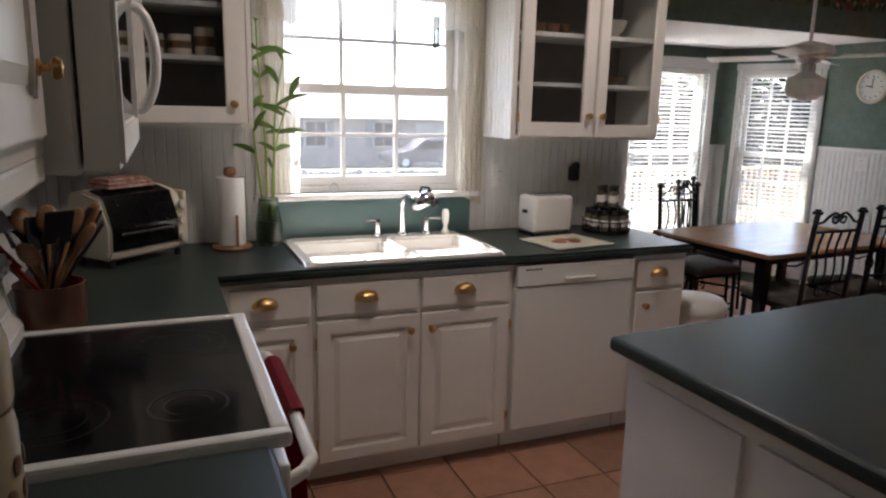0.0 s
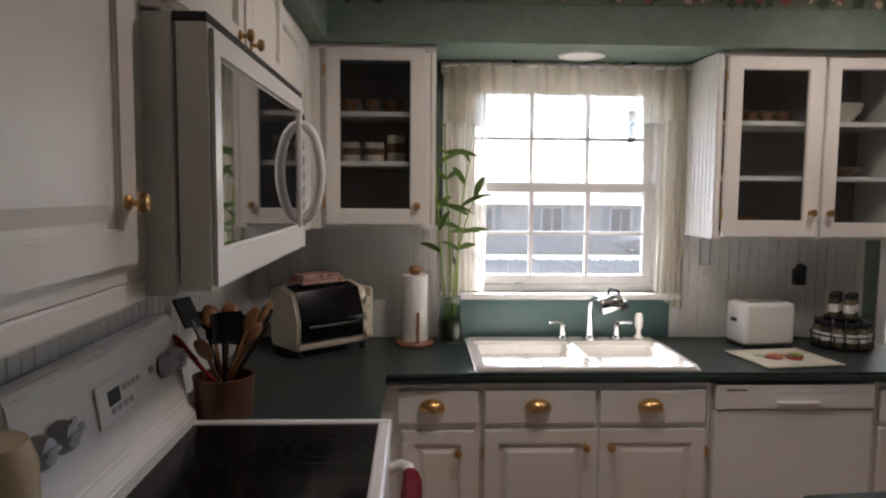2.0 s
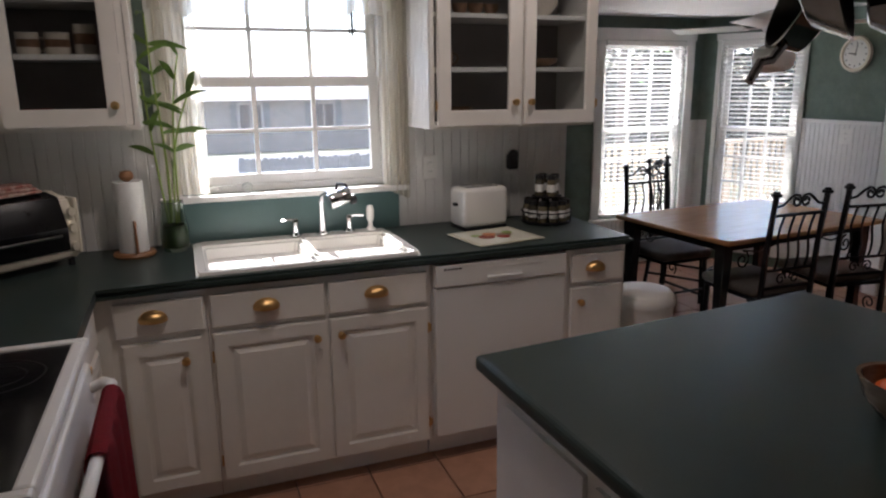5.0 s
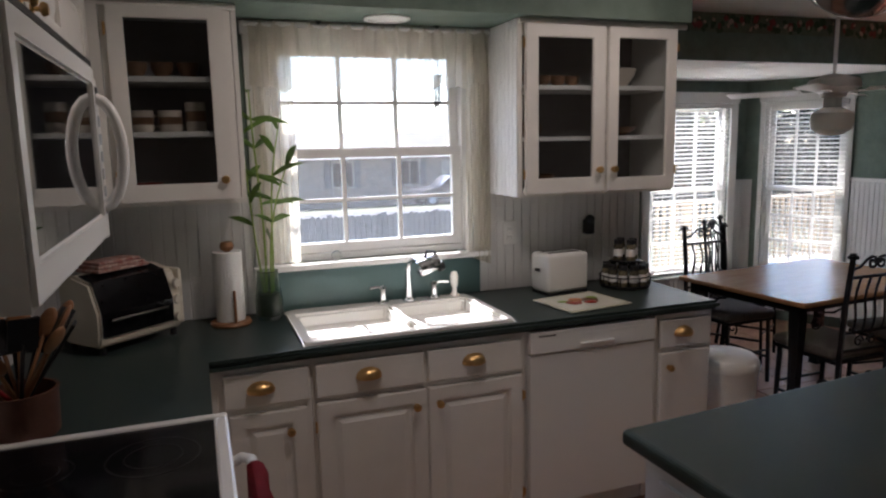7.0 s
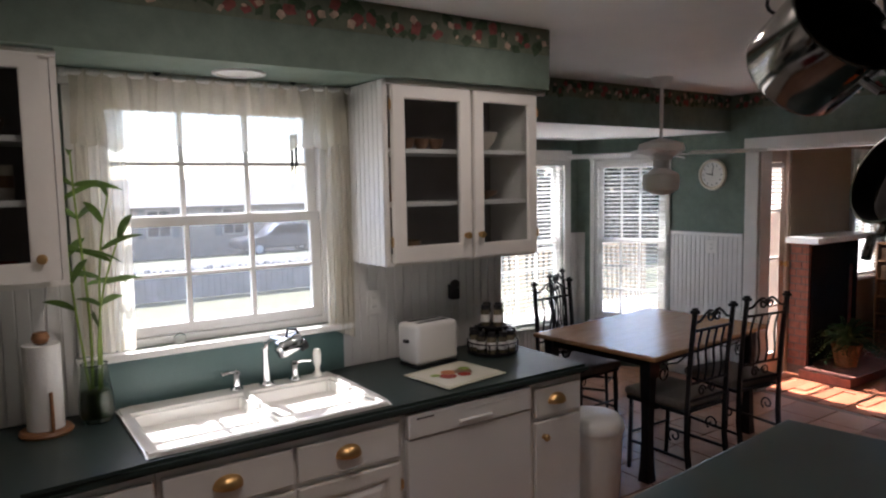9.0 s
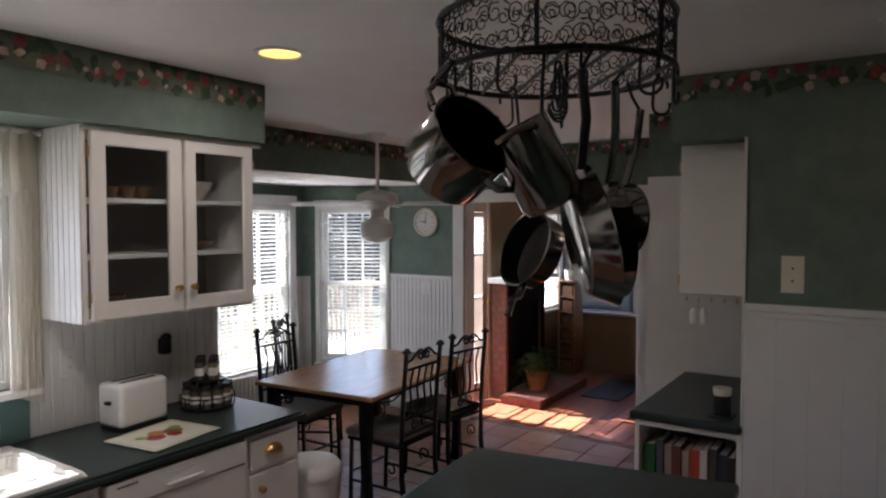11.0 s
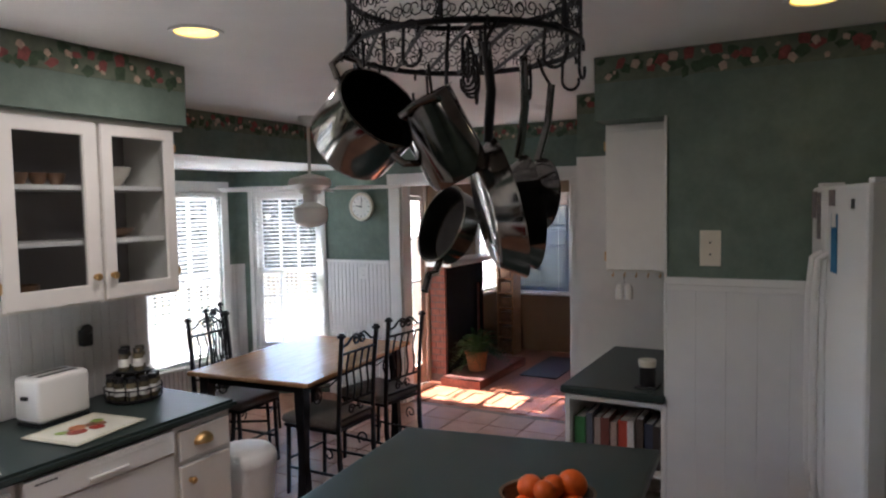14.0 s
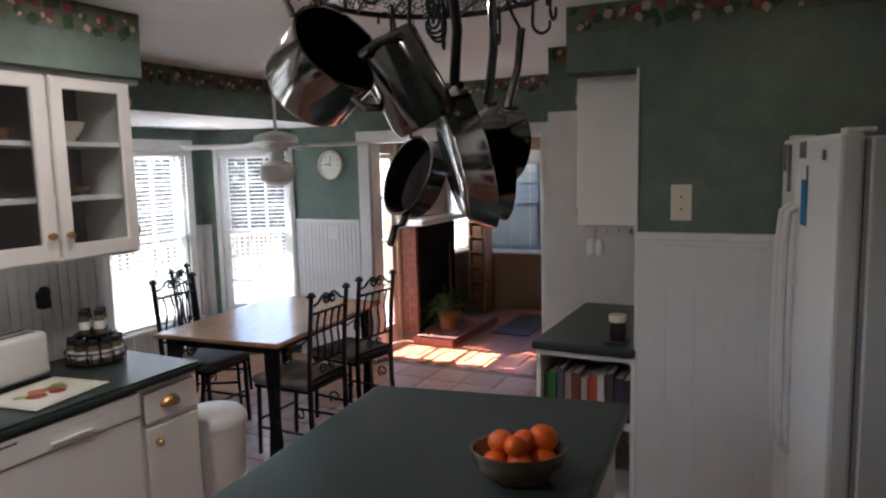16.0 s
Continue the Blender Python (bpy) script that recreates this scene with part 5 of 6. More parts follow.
# fruit bowl with oranges
FB = thing("fruit_bowl", "oval glazed brown stoneware bowl on the island", "bowl", at=pose(2.262, -2.285, 0.914, 0, 0, -65))
M_stone = mat("stoneware", (0.09, 0.055, 0.035), 0.22, scale=9, col2=(0.25, 0.18, 0.12), stretch=(1, 1, 4), coat=0.4)
bm = bmesh.new()
lathe(bm, [(0.0005, 0.0), (0.06, 0.0), (0.066, 0.006), (0.088, 0.04), (0.098, 0.078), (0.100, 0.084), (0.093, 0.082), (0.083, 0.042), (0.055, 0.014), (0.0005, 0.012)], 40)
for v in bm.verts:
    v.co.x *= 1.28
part("bowl", bm, M_stone, FB, smooth=True)
ro = random.Random(4)
for x, y, z, r in ((-0.062, -0.012, 0.048, 0.034), (0.0, -0.030, 0.050, 0.035), (0.065, -0.005, 0.050, 0.035), (-0.025, 0.040, 0.050, 0.034), (0.04, 0.042, 0.050, 0.034),
                   (-0.045, 0.010, 0.094, 0.034), (0.015, 0.005, 0.096, 0.033), (0.068, 0.018, 0.098, 0.040), (-0.01, -0.028, 0.096, 0.030)):
    bm = bmesh.new()
    ball(bm, r, (0, 0, 0), (1, 1, 0.9), 20, 14)
    o = part("orange", bm, M_orange, smooth=True)
    o.matrix_basis = FB.matrix_basis @ pose(x, y, z, ro.uniform(-40, 40), ro.uniform(-40, 40), 0)
    tagged(o, "bright orange clementine in the stoneware bowl", "orange", "oranges in the bowl")

# ---------- bookshelf cabinet in the niche ----------
BK = thing("bookshelf_cabinet", "low white cabinet with an open shelf of cookbooks", "cabinet")
for nm, dd in zip(("side", "side", "back", "shelf", "top_rail", "bottom"), ((3.635, 4.58, -2.325, -2.305, 0.0, 0.872), (3.635, 4.58, -1.890, -1.870, 0.0, 0.872), (4.56, 4.58, -2.305, -1.890, 0, 0.872), (3.635, 4.56, -2.305, -1.890, 0.53, 0.55), (3.635, 4.56, -2.305, -1.890, 0.845, 0.872), (3.635, 4.56, -2.305, -1.890, 0.06, 0.08))):
    boxpart(nm, dd, M_white, BK)
bm = bmesh.new()
rounded_slab(bm, [(3.605, -1.853), (4.582, -1.853), (4.582, -2.326), (3.605, -2.326)], 0.873, 0.912)
part("worktop", bm, M_counter, BK, "dark green laminate top")
yb = -1.90
for k, (w, h, col) in enumerate(((0.05, 0.20, (0.04, 0.16, 0.05)), (0.03, 0.22, (0.10, 0.11, 0.14)), (0.035, 0.20, (0.35, 0.28, 0.24)), (0.04, 0.21, (0.16, 0.05, 0.04)), (0.03, 0.19, (0.45, 0.33, 0.28)), (0.045, 0.2, (0.45, 0.07, 0.04)),
                                 (0.03, 0.21, (0.62, 0.60, 0.57)), (0.035, 0.22, (0.09, 0.07, 0.06)), (0.04, 0.2, (0.05, 0.06, 0.10)), (0.03, 0.2, (0.05, 0.04, 0.04)))):
    bk = thing("book", "upright cookbook on the open shelf", "book", "cookbooks", pose(3.68 + 0.01 * (k % 3), yb, 0.55))
    cov = mat("book_cover", col, 0.5, vary=0.15, scale=40)
    bm = bmesh.new()
    for dd in ((0, 0.17, -0.003, 0, 0, h), (0, 0.17, -w, -w + 0.003, 0, h), (-0.002, 0.002, -w, 0, 0, h)):
        box(bm, *dd)
    part("cover", bm, cov, bk)
    boxpart("page_block", (0.003, 0.166, -w + 0.0035, -0.0035, 0.004, h - 0.004), M_paper, bk)
    yb -= w + 0.003
CD = thing("candle_jar", "dark jar with a cream candle on a coaster", "candle", at=pose(3.74, -2.225, 0.912))
bm = bmesh.new()
box(bm, -0.05, 0.05, -0.05, 0.05, 0, 0.008, bev=0.002)
part("coaster", bm, M_dark, CD)
bm = bmesh.new()
lathe(bm, [(0.0005, 0.0085), (0.034, 0.0085), (0.036, 0.014), (0.036, 0.093), (0.0005, 0.094)], 24)
part("jar", bm, M_dark, CD, smooth=True)
bm = bmesh.new()
lathe(bm, [(0.038, 0.094), (0.040, 0.112), (0.040, 0.125), (0.030, 0.122), (0.0005, 0.118)], 24)
part("candle", bm, M_almond, CD, "cream wax", smooth=True)
NC = thing("wall_cabinet", "narrow white wall cabinet with hooks underneath in the niche", "cabinet", "wall cabinets")
boxpart("body", (3.835, 4.58, -2.322, -2.012, 1.425, 2.119), M_white, NC)
boxpart("door", (3.812, 3.834, -2.32, -2.017, 1.437, 2.085), M_white, NC, bev=0.004)
hinge(NC, pose(3.825, -2.011, 1.50)), hinge(NC, pose(3.825, -2.011, 2.02))
for k in range(5):
    bm = bmesh.new()
    y = -2.04 - 0.055 * k
    tube(bm, [(3.86, y, 1.425), (3.86, y, 1.41), (3.852, y, 1.40), (3.842, y, 1.405), (3.84, y, 1.413)], 0.0025, 6)
    part("cup_hook", bm, M_brass, NC, smooth=True)
HG = thing("hanging_ornament", "small clear glass ornament hanging from a cup hook", "ornament")
bm = bmesh.new()
tube(bm, [(3.845, -2.095, 1.401), (3.845, -2.095, 1.37)], 0.0012, 5)
part("string", bm, M_dark, HG)
for dy in (-0.022, 0.022):
    bm = bmesh.new()
    lathe(bm, [(0.0005, 1.345), (0.008, 1.343), (0.018, 1.325), (0.020, 1.285), (0.017, 1.27), (0.0005, 1.268)], 16, pose(3.845, -2.095 + dy, 0.025))
    part("bell", bm, M_porc, HG, smooth=True)

# ---------- fridge ----------
FR = thing("fridge", "white fridge with a long handle and blue notes", "fridge", at=pose(3.60, -2.877, 0, 0, 0, 12.4))
boxpart("body", (-0.69, 0.0, -0.78, -0.085, 0.02, 1.785), M_appl, FR, bev=0.006)
for nm, a_, b_ in (("freezer_door", -0.215, -0.003), ("fridge_door", -0.687, -0.219)):
    boxpart(nm, (a_, b_, -0.07, 0.0, 0.06, 1.797), M_appl, FR, bev=0.014)
boxpart("gasket", (-0.68, -0.008, -0.084, -0.071, 0.06, 1.775), M_btn, FR)
boxpart("grille", (-0.68, -0.01, -0.075, -0.01, 0.0, 0.055), M_dark, FR)
for x in (-0.645, -0.03):
    boxpart("hinge_cover", (x - 0.03, x + 0.03, -0.10, -0.02, 1.7975, 1.812), M_appl, FR, bev=0.004)
for x in (-0.165, -0.255):
    bm = bmesh.new()
    tube(bm, [(x, -0.002, 0.66), (x, 0.03, 0.68), (x, 0.040, 0.78), (x, 0.044, 1.10), (x, 0.040, 1.42), (x, 0.03, 1.54), (x, -0.002, 1.56)], 0.013, 10)
    part("handle", bm, M_appl, FR, smooth=True)
M_blue = mat("blue_note", (0.02, 0.16, 0.32), 0.6, vary=0.1)
M_photo = mat("photo", (0.06, 0.06, 0.09), 0.3, scale=30, col2=(0.35, 0.27, 0.25))
for x, z, w, h, m_ in ((-0.045, 1.73, 0.07, 0.10, M_photo), (-0.12, 1.69, 0.05, 0.17, M_photo), (-0.335, 1.60, 0.075, 0.20, M_blue), (-0.30, 1.755, 0.075, 0.055, M_photo), (-0.335, 1.68, 0.05, 0.05, M_paper), (-0.545, 1.735, 0.03, 0.03, M_dark)):
    o = boxpart("note", (x - w / 2, x + w / 2, 0.0008 + 0.002 * (m_ is M_paper), 0.0025 + 0.002 * (m_ is M_paper), z - h / 2, z + h / 2), m_, None)
    o.matrix_basis = FR.matrix_basis
    o.name = "fridge_note"
    tagged(o, "paper note or photo stuck on the white fridge", "note", "notes on the fridge")

# ---------- trash can ----------
TC = thing("trash_can", "white plastic trash can with a domed lid", "trash can", at=pose(2.975, -0.47, 0))
bm = bmesh.new()
lathe(bm, [(0.0005, 0.0), (0.115, 0.0), (0.12, 0.01), (0.148, 0.53), (0.150, 0.545), (0.14, 0.545), (0.0005, 0.54)], 36)
part("bin", bm, M_appl, TC, smooth=True)
bm = bmesh.new()
lathe(bm, [(0.154, 0.535), (0.157, 0.55), (0.152, 0.575), (0.13, 0.60), (0.07, 0.612), (0.0005, 0.615)], 36)
part("lid", bm, M_appl, TC, smooth=True)

# ---------- dining table and chairs ----------
TB = thing("dining_table", "oak-topped dining table on black iron legs", "table", at=pose(4.22, 0.165, 0, 0, 0, 5))
bm = bmesh.new()
box(bm, -0.6625, 0.6625, -0.455, 0.455, 0.722, 0.75, bev=0.010, seg=3)
part("tabletop", bm, M_oak, TB, "glossy oak top with rounded edge")
bm = bmesh.new()
box(bm, -0.58, 0.58, -0.375, -0.355, 0.672, 0.7215), box(bm, -0.58, 0.58, 0.355, 0.375, 0.672, 0.7215)
box(bm, -0.60, -0.58, -0.375, 0.375, 0.672, 0.7215), box(bm, 0.58, 0.60, -0.375, 0.375, 0.672, 0.7215)
part("apron", bm, M_iron, TB)
for sx in (-1, 1):
    for sy in (-1, 1):
        bm = bmesh.new()
        prof = [(0.032, 0.7215), (0.032, 0.60), (0.026, 0.42), (0.024, 0.25), (0.030, 0.08), (0.036, 0.0)]
        rings = [[bm.verts.new((sx * 0.585 + dx * r, sy * 0.36 + dy * r, z)) for dx, dy in ((-1, -1), (1, -1), (1, 1), (-1, 1))] for r, z in prof]
        for a_, b_ in zip(rings, rings[1:]):
            for k in range(4):
                bm.faces.new((a_[k], a_[(k + 1) % 4], b_[(k + 1) % 4], b_[k]))
        bm.faces.new(rings[0]), bm.faces.new(rings[-1][::-1])
        part("leg", bm, M_iron, TB)


def spiral(cx, cz, r, turns, start, y, plane="x", n=14, s_=1):
    out = []
    for k in range(n + 1):
        t = k / n
        a_ = start + s_ * turns * 6.283 * t
        rr = r * (1 - 0.75 * t)
        out.append((cx + rr * math.cos(a_), y, cz + rr * math.sin(a_)) if plane == "x" else (y, cx + rr * math.cos(a_), cz + rr * math.sin(a_)))
    return out


for sy in (-1, 1):
    for sx in (-1, 1):
        bm = bmesh.new()
        tube(bm, spiral(sx * 0.44, 0.605, 0.055, 1.4, 1.57, sy * 0.365, s_=sx), 0.006, 6)
        tube(bm, [(sx * 0.44, sy * 0.365, 0.66), (sx * 0.30, sy * 0.365, 0.64), (sx * 0.18, sy * 0.365, 0.672)], 0.006, 6)
        part("scroll", bm, M_iron, TB, smooth=True)


def chair(at):
    W = 0.175
    root = thing("dining_chair", "black iron dining chair with scrolled back and grey seat", "chair", "chairs round the table", at)
    for sx in (-1, 1):
        bm = bmesh.new()
        tube(bm, [(sx * W, -0.03, 0.0), (sx * W, 0.0, 0.25), (sx * W, 0.0, 0.46), (sx * W, -0.015, 0.75), (sx * W, -0.04, 1.0)], 0.016, 4)
        part("back_post", bm, M_iron, root)
        bm = bmesh.new()
        box(bm, sx * W - 0.02, sx * W + 0.02, -0.06, -0.02, 1.0, 1.018, bev=0.004)
        box(bm, sx * W - 0.013, sx * W + 0.013, -0.053, -0.027, 1.018, 1.03, bev=0.004)
        part("finial", bm, M_iron, root)
        bm = bmesh.new()
        tube(bm, [(sx * W, 0.40, 0.0), (sx * W, 0.385, 0.43)], 0.014, 4)
        part("leg", bm, M_iron, root)
        bm = bmesh.new()
        tube(bm, [(sx * W, -0.012, 0.17), (sx * W, 0.395, 0.17)], 0.009, 6)
        tube(bm, spiral(0.08, 0.29, 0.045, 1.2, -1.0, sx * W, "y"), 0.005, 6)
        part("stretcher", bm, M_iron, root)
    for z, y in ((0.50, 0.0), (0.60, -0.006), (0.90, -0.03)):
        bm = bmesh.new()
        tube(bm, [(-W, y, z), (W, y, z)], 0.009, 6)
        part("rail", bm, M_iron, root)
    for k in range(4):
        x = -0.105 + 0.07 * k
        bm = bmesh.new()
        tube(bm, [(x + 0.012 * math.sin(j * 0.9), -0.006 - 0.024 * j / 8, 0.60 + 0.30 * j / 8) for j in range(9)], 0.0065, 6)
        part("spindle", bm, M_iron, root, smooth=True)
    for sx in (-1, 1):
        bm = bmesh.new()
        tube(bm, [(sx * W, -0.036, 0.945), (sx * 0.12, -0.036, 0.955), (sx * 0.075, -0.038, 0.99), (sx * 0.045, -0.04, 1.005)] + spiral(sx * 0.033, 0.972, 0.034, 1.3, 1.57, -0.038, s_=sx)[1:], 0.0075, 6)
        part("scroll", bm, M_iron, root, smooth=True)
    bm = bmesh.new()
    tube(bm, spiral(-0.045, 0.545, 0.035, 1.3, 0, 0), 0.005, 6), tube(bm, spiral(0.045, 0.545, 0.035, 1.3, 3.14, 0, s_=-1), 0.005, 6)
    part("scroll", bm, M_iron, root, smooth=True)
    boxpart("seat_frame", (-0.19, 0.19, 0.012, 0.41, 0.425, 0.445), M_iron, root, bev=0.004)
    bm = bmesh.new()
    box(bm, -0.20, 0.20, 0.02, 0.43, 0.4455, 0.50, bev=0.026, seg=4)
    part("seat", bm, M_fabric, root, "grey upholstered seat", smooth=True)
    bm = bmesh.new()
    tube(bm, [(-W, 0.392, 0.22), (W, 0.392, 0.22)], 0.008, 6)
    part("stretcher", bm, M_iron, root)
    return root


c1 = chair(pose(3.92, -0.45, 0))
for m_ in (pose(4.50, -0.42, 0, 0, 0, -8), pose(3.96, 0.80, 0, 0, 0, 182), pose(4.33, 1.13, 0, 0, 0, 210)):
    copy_thing(c1, m_)

# ---------- ceiling fan and clock ----------
FN = thing("ceiling_fan", "white ceiling fan with a frosted globe light", "ceiling fan", at=pose(4.395, 0.25, 0))
bm = bmesh.new()
lathe(bm, [(0.0005, 2.33), (0.03, 2.335), (0.065, 2.37), (0.07, 2.399)], 28)
part("canopy", bm, M_trim, FN, smooth=True)
bm = bmesh.new()
tube(bm, [(0, 0, 1.99), (0, 0, 2.34)], 0.012, 12)
part("downrod", bm, M_trim, FN, smooth=True)
bm = bmesh.new()
lathe(bm, [(0.02, 2.0), (0.06, 1.99), (0.14, 1.965), (0.15, 1.94), (0.15, 1.915), (0.11, 1.895), (0.08, 1.885), (0.07, 1.86), (0.0005, 1.858)], 36)
part("motor", bm, M_trim, FN, smooth=True)
bm = bmesh.new()
lathe(bm, [(0.05, 1.857), (0.050, 1.80), (0.072, 1.785), (0.116, 1.762), (0.122, 1.71), (0.112, 1.66), (0.06, 1.628), (0.0005, 1.62)], 32)
part("globe", bm, M_lampshade, FN, "frosted white glass globe", smooth=True)
for k in range(4):
    bl = pose(0, 0, 1.895, 0, 0, 28 + 90 * k)
    bm = bmesh.new()
    box(bm, 0.10, 0.20, -0.015, 0.015, -0.008, 0.0)
    o = part("blade_iron", bm, M_trim, FN)
    o.matrix_basis = bl
    bm = bmesh.new()
    box(bm, 0.18, 0.64, -0.062, 0.062, -0.004, 0.004, bev=0.0035, seg=2)
    o = part("blade", bm, M_trim, FN)
    o.matrix_basis = bl @ pose(0, 0, 0.004, 11)
CK = thing("wall_clock", "round white wall clock on green paper", "clock", at=pose(5.72, 0.745, 1.765, 0, -90, 0))
bm = bmesh.new()
lathe(bm, [(0.0005, 0.001), (0.125, 0.001), (0.132, 0.012), (0.126, 0.032), (0.108, 0.034), (0.104, 0.022), (0.0005, 0.021)], 44)
part("case", bm, M_almond, CK, smooth=True)
bm = bmesh.new()
lathe(bm, [(0.0005, 0.0222), (0.103, 0.0222)], 44)
part("dial", bm, M_paper, CK)
for k in range(12):
    bm = bmesh.new()
    box(bm, 0.078, 0.092, -0.003, 0.003, 0.0225, 0.0235)
    o = part("hour_mark", bm, M_dark, CK)
    o.matrix_basis = pose(0, 0, 0, 0, 0, 30 * k)
for ang, L_, w_ in ((80, 0.055, 0.004), (-8, 0.08, 0.003)):
    bm = bmesh.new()
    box(bm, -0.01, L_, -w_, w_, 0.0245, 0.026)
    o = part("pointer", bm, M_dark, CK)
    o.matrix_basis = pose(0, 0, 0, 0, 0, ang)

# ---------- hanging pot rack ----------
RC = thing("pot_rack", "round black iron pot rack with filigree band hung on chains", "pot rack", at=pose(1.87, -2.26, 0))
RR, RZ0, RZ1 = 0.236, 2.066, 2.172


def ringbar(z, r, t, seg=64):
    bm = bmesh.new()
    tube(bm, [(r * math.cos(2 * math.pi * k / seg), r * math.sin(2 * math.pi * k / seg), z) for k in range(seg)], t, 6, closed=True)
    return bm


part("ring", ringbar(RZ0, RR, 0.006), M_iron, RC, smooth=True)
part("ring", ringbar(RZ1, RR, 0.006), M_iron, RC, smooth=True)
bm = bmesh.new()
rs = random.Random(8)
cols_ = 46
for k in range(cols_):
    for j in range(3):
        a0 = 2 * math.pi * (k + 0.5 * (j % 2)) / cols_
        a0 += rs.uniform(-0.03, 0.03)
        zc = RZ0 + 0.024 + j * 0.039 + rs.uniform(-0.008, 0.008)
        ro_ = rs.uniform(0.013, 0.020)
        for sgn in (-1, 1):
            pts = []
            st_ = rs.uniform(0, 6.28)
            for i in range(11):
                t = i / 10
                rr = ro_ * (1 - 0.72 * t)
                aa = st_ + sgn * 8.2 * t
                da, dz = rr * math.cos(aa) + sgn * 0.011, rr * math.sin(aa) * 1.1
                an = a0 + da / RR
                pts.append((RR * math.cos(an), RR * math.sin(an), min(RZ1, max(RZ0, zc + dz))))
            tube(bm, pts, 0.0014, 4)
tagged(part("filigree", bm, M_iron, RC, "fine scrolled wire"), kind="stuff")
for k in range(6):
    a_ = 2 * math.pi * k / 6 + 0.3
    bm = bmesh.new()
    tube(bm, [(RR * math.cos(a_), RR * math.sin(a_), RZ0), (RR * math.cos(a_), RR * math.sin(a_), RZ1)], 0.005, 6)
    part("upright", bm, M_iron, RC)
for k in range(6):
    y = -0.19 + 0.076 * k
    h = math.sqrt(RR * RR - y * y)
    bm = bmesh.new()
    ca, sa = math.cos(0.7), math.sin(0.7)
    tube(bm, [(-h * ca - y * sa, -h * sa + y * ca, RZ0), (h * ca - y * sa, h * sa + y * ca, RZ0)], 0.004, 6)
    part("grid_bar", bm, M_iron, RC)
for k in range(4):
    a_ = 0.78 + k * 1.5708
    p0, p1 = Vector((RR * math.cos(a_), RR * math.sin(a_), RZ1)), Vector((0.14 + 0.075 * math.cos(a_), 0.06 + 0.075 * math.sin(a_), 2.392))
    n = 9
    for j in range(n):
        c = p0 + (p1 - p0) * ((j + 0.5) / n)
        d = (p1 - p0).normalized()
        e1 = d.cross(Vector((0, 0, 1))).normalized() if j % 2 else d.cross(d.cross(Vector((0, 0, 1)))).normalized()
        L_ = (p1 - p0).length / n * 0.72
        bm = bmesh.new()
        tube(bm, [c + d * L_ * math.cos(q) + e1 * 0.0075 * math.sin(q) for q in [6.283 * i / 10 for i in range(10)]], 0.0018, 5, closed=True)
        part("chain_link", bm, M_iron, RC, smooth=True)
bm = bmesh.new()
lathe(bm, [(0.055, 2.3985), (0.062, 2.385), (0.082, 2.372), (0.098, 2.382), (0.10, 2.3995)], 36, pose(0.14, 0.06, 0))
lathe(bm, [(0.0005, 2.376), (0.04, 2.38), (0.056, 2.39)], 30, pose(0.14, 0.06, 0))
part("mount", bm, M_lampshade, RC, "pale glass ring of the ceiling lamp", smooth=True)


def s_hook(p, turn=0.0):
    bm = bmesh.new()
    pts = []
    for i in range(9):
        a_ = -0.4 + 3.7 * i / 8
        pts.append((0.016 * math.cos(a_), 0, 0.016 * math.sin(a_) - 0.010))
    for i in range(9):
        a_ = 3.0 + 3.6 * i / 8
        pts.append((0.020 * math.cos(a_) + 0.002, 0, 0.020 * math.sin(a_) - 0.052))
    tube(bm, pts, 0.0032, 6)
    o = part("s_hook", bm, M_iron, RC, smooth=True)
    o.matrix_basis = pose(p[0] - 1.87, p[1] + 2.26, p[2], 0, 0, turn)


for k in range(11):
    a_ = 0.35 + k * 0.571
    s_hook((1.87 + RR * math.cos(a_), -2.26 + RR * math.sin(a_), RZ0), math.degrees(a_) + 40 * (k % 3))
for k in range(6):
    s_hook((1.78 + 0.045 * k, -2.31 + 0.02 * k, RZ0), 30 * k)
VF, VR = Vector((0.859, 0.51, 0.0)), Vector((0.511, -0.859, 0.0))
VU = Vector((0, 0, 1))


def placed(c, normal, handle):
    n = Vector(normal).normalized()
    h = Vector(handle)
    h = (h - n * h.dot(n)).normalized()
    m3 = Matrix((h, n.cross(h), n)).transposed()
    return Matrix.Translation(c) @ m3.to_4x4()


def vessel(name, label, R, H, at, flare=1.0, handle=0.0, loops=False, m_in=None, grip=None):
    """A pan: its opening at the origin facing +z, its handle along +x."""
    root = thing(name, label, "pan", "hanging pans", at)
    bm = bmesh.new()
    r0 = R * flare
    lathe(bm, [(0.0005, -H), (r0 * 0.9, -H), (r0, -H * 0.9), (R, -0.003), (R + 0.004, 0.0), (R - 0.0015, 0.0005)], 44)
    part("outside", bm, M_steel, root, smooth=True)
    bm = bmesh.new()
    lathe(bm, [(R - 0.0012, 0.0), (r0 - 0.003, -H * 0.88), (r0 * 0.88, -H + 0.004), (0.0005, -H + 0.004)], 44)
    part("inside", bm, m_in or M_pan, root, smooth=True)
    if handle:
        bm = bmesh.new()
        tube(bm, [(R - 0.002, 0, -H * 0.25), (R + 0.03, 0, -H * 0.15 + 0.004), (R + handle * 0.5, 0, 0.012), (R + handle, 0, 0.018)], 0.0085, 8)
        part("handle", bm, grip or M_steel, root, smooth=True)
    if loops:
        for sgn in (-1, 1):
            bm = bmesh.new()
            tube(bm, [(sgn * R, -0.032, -0.016), (sgn * (R + 0.025), -0.030, -0.010), (sgn * (R + 0.036), 0, -0.006), (sgn * (R + 0.025), 0.030, -0.010), (sgn * R, 0.032, -0.016)], 0.006, 8)
            part("loop_handle", bm, M_steel, root, smooth=True)
    return root


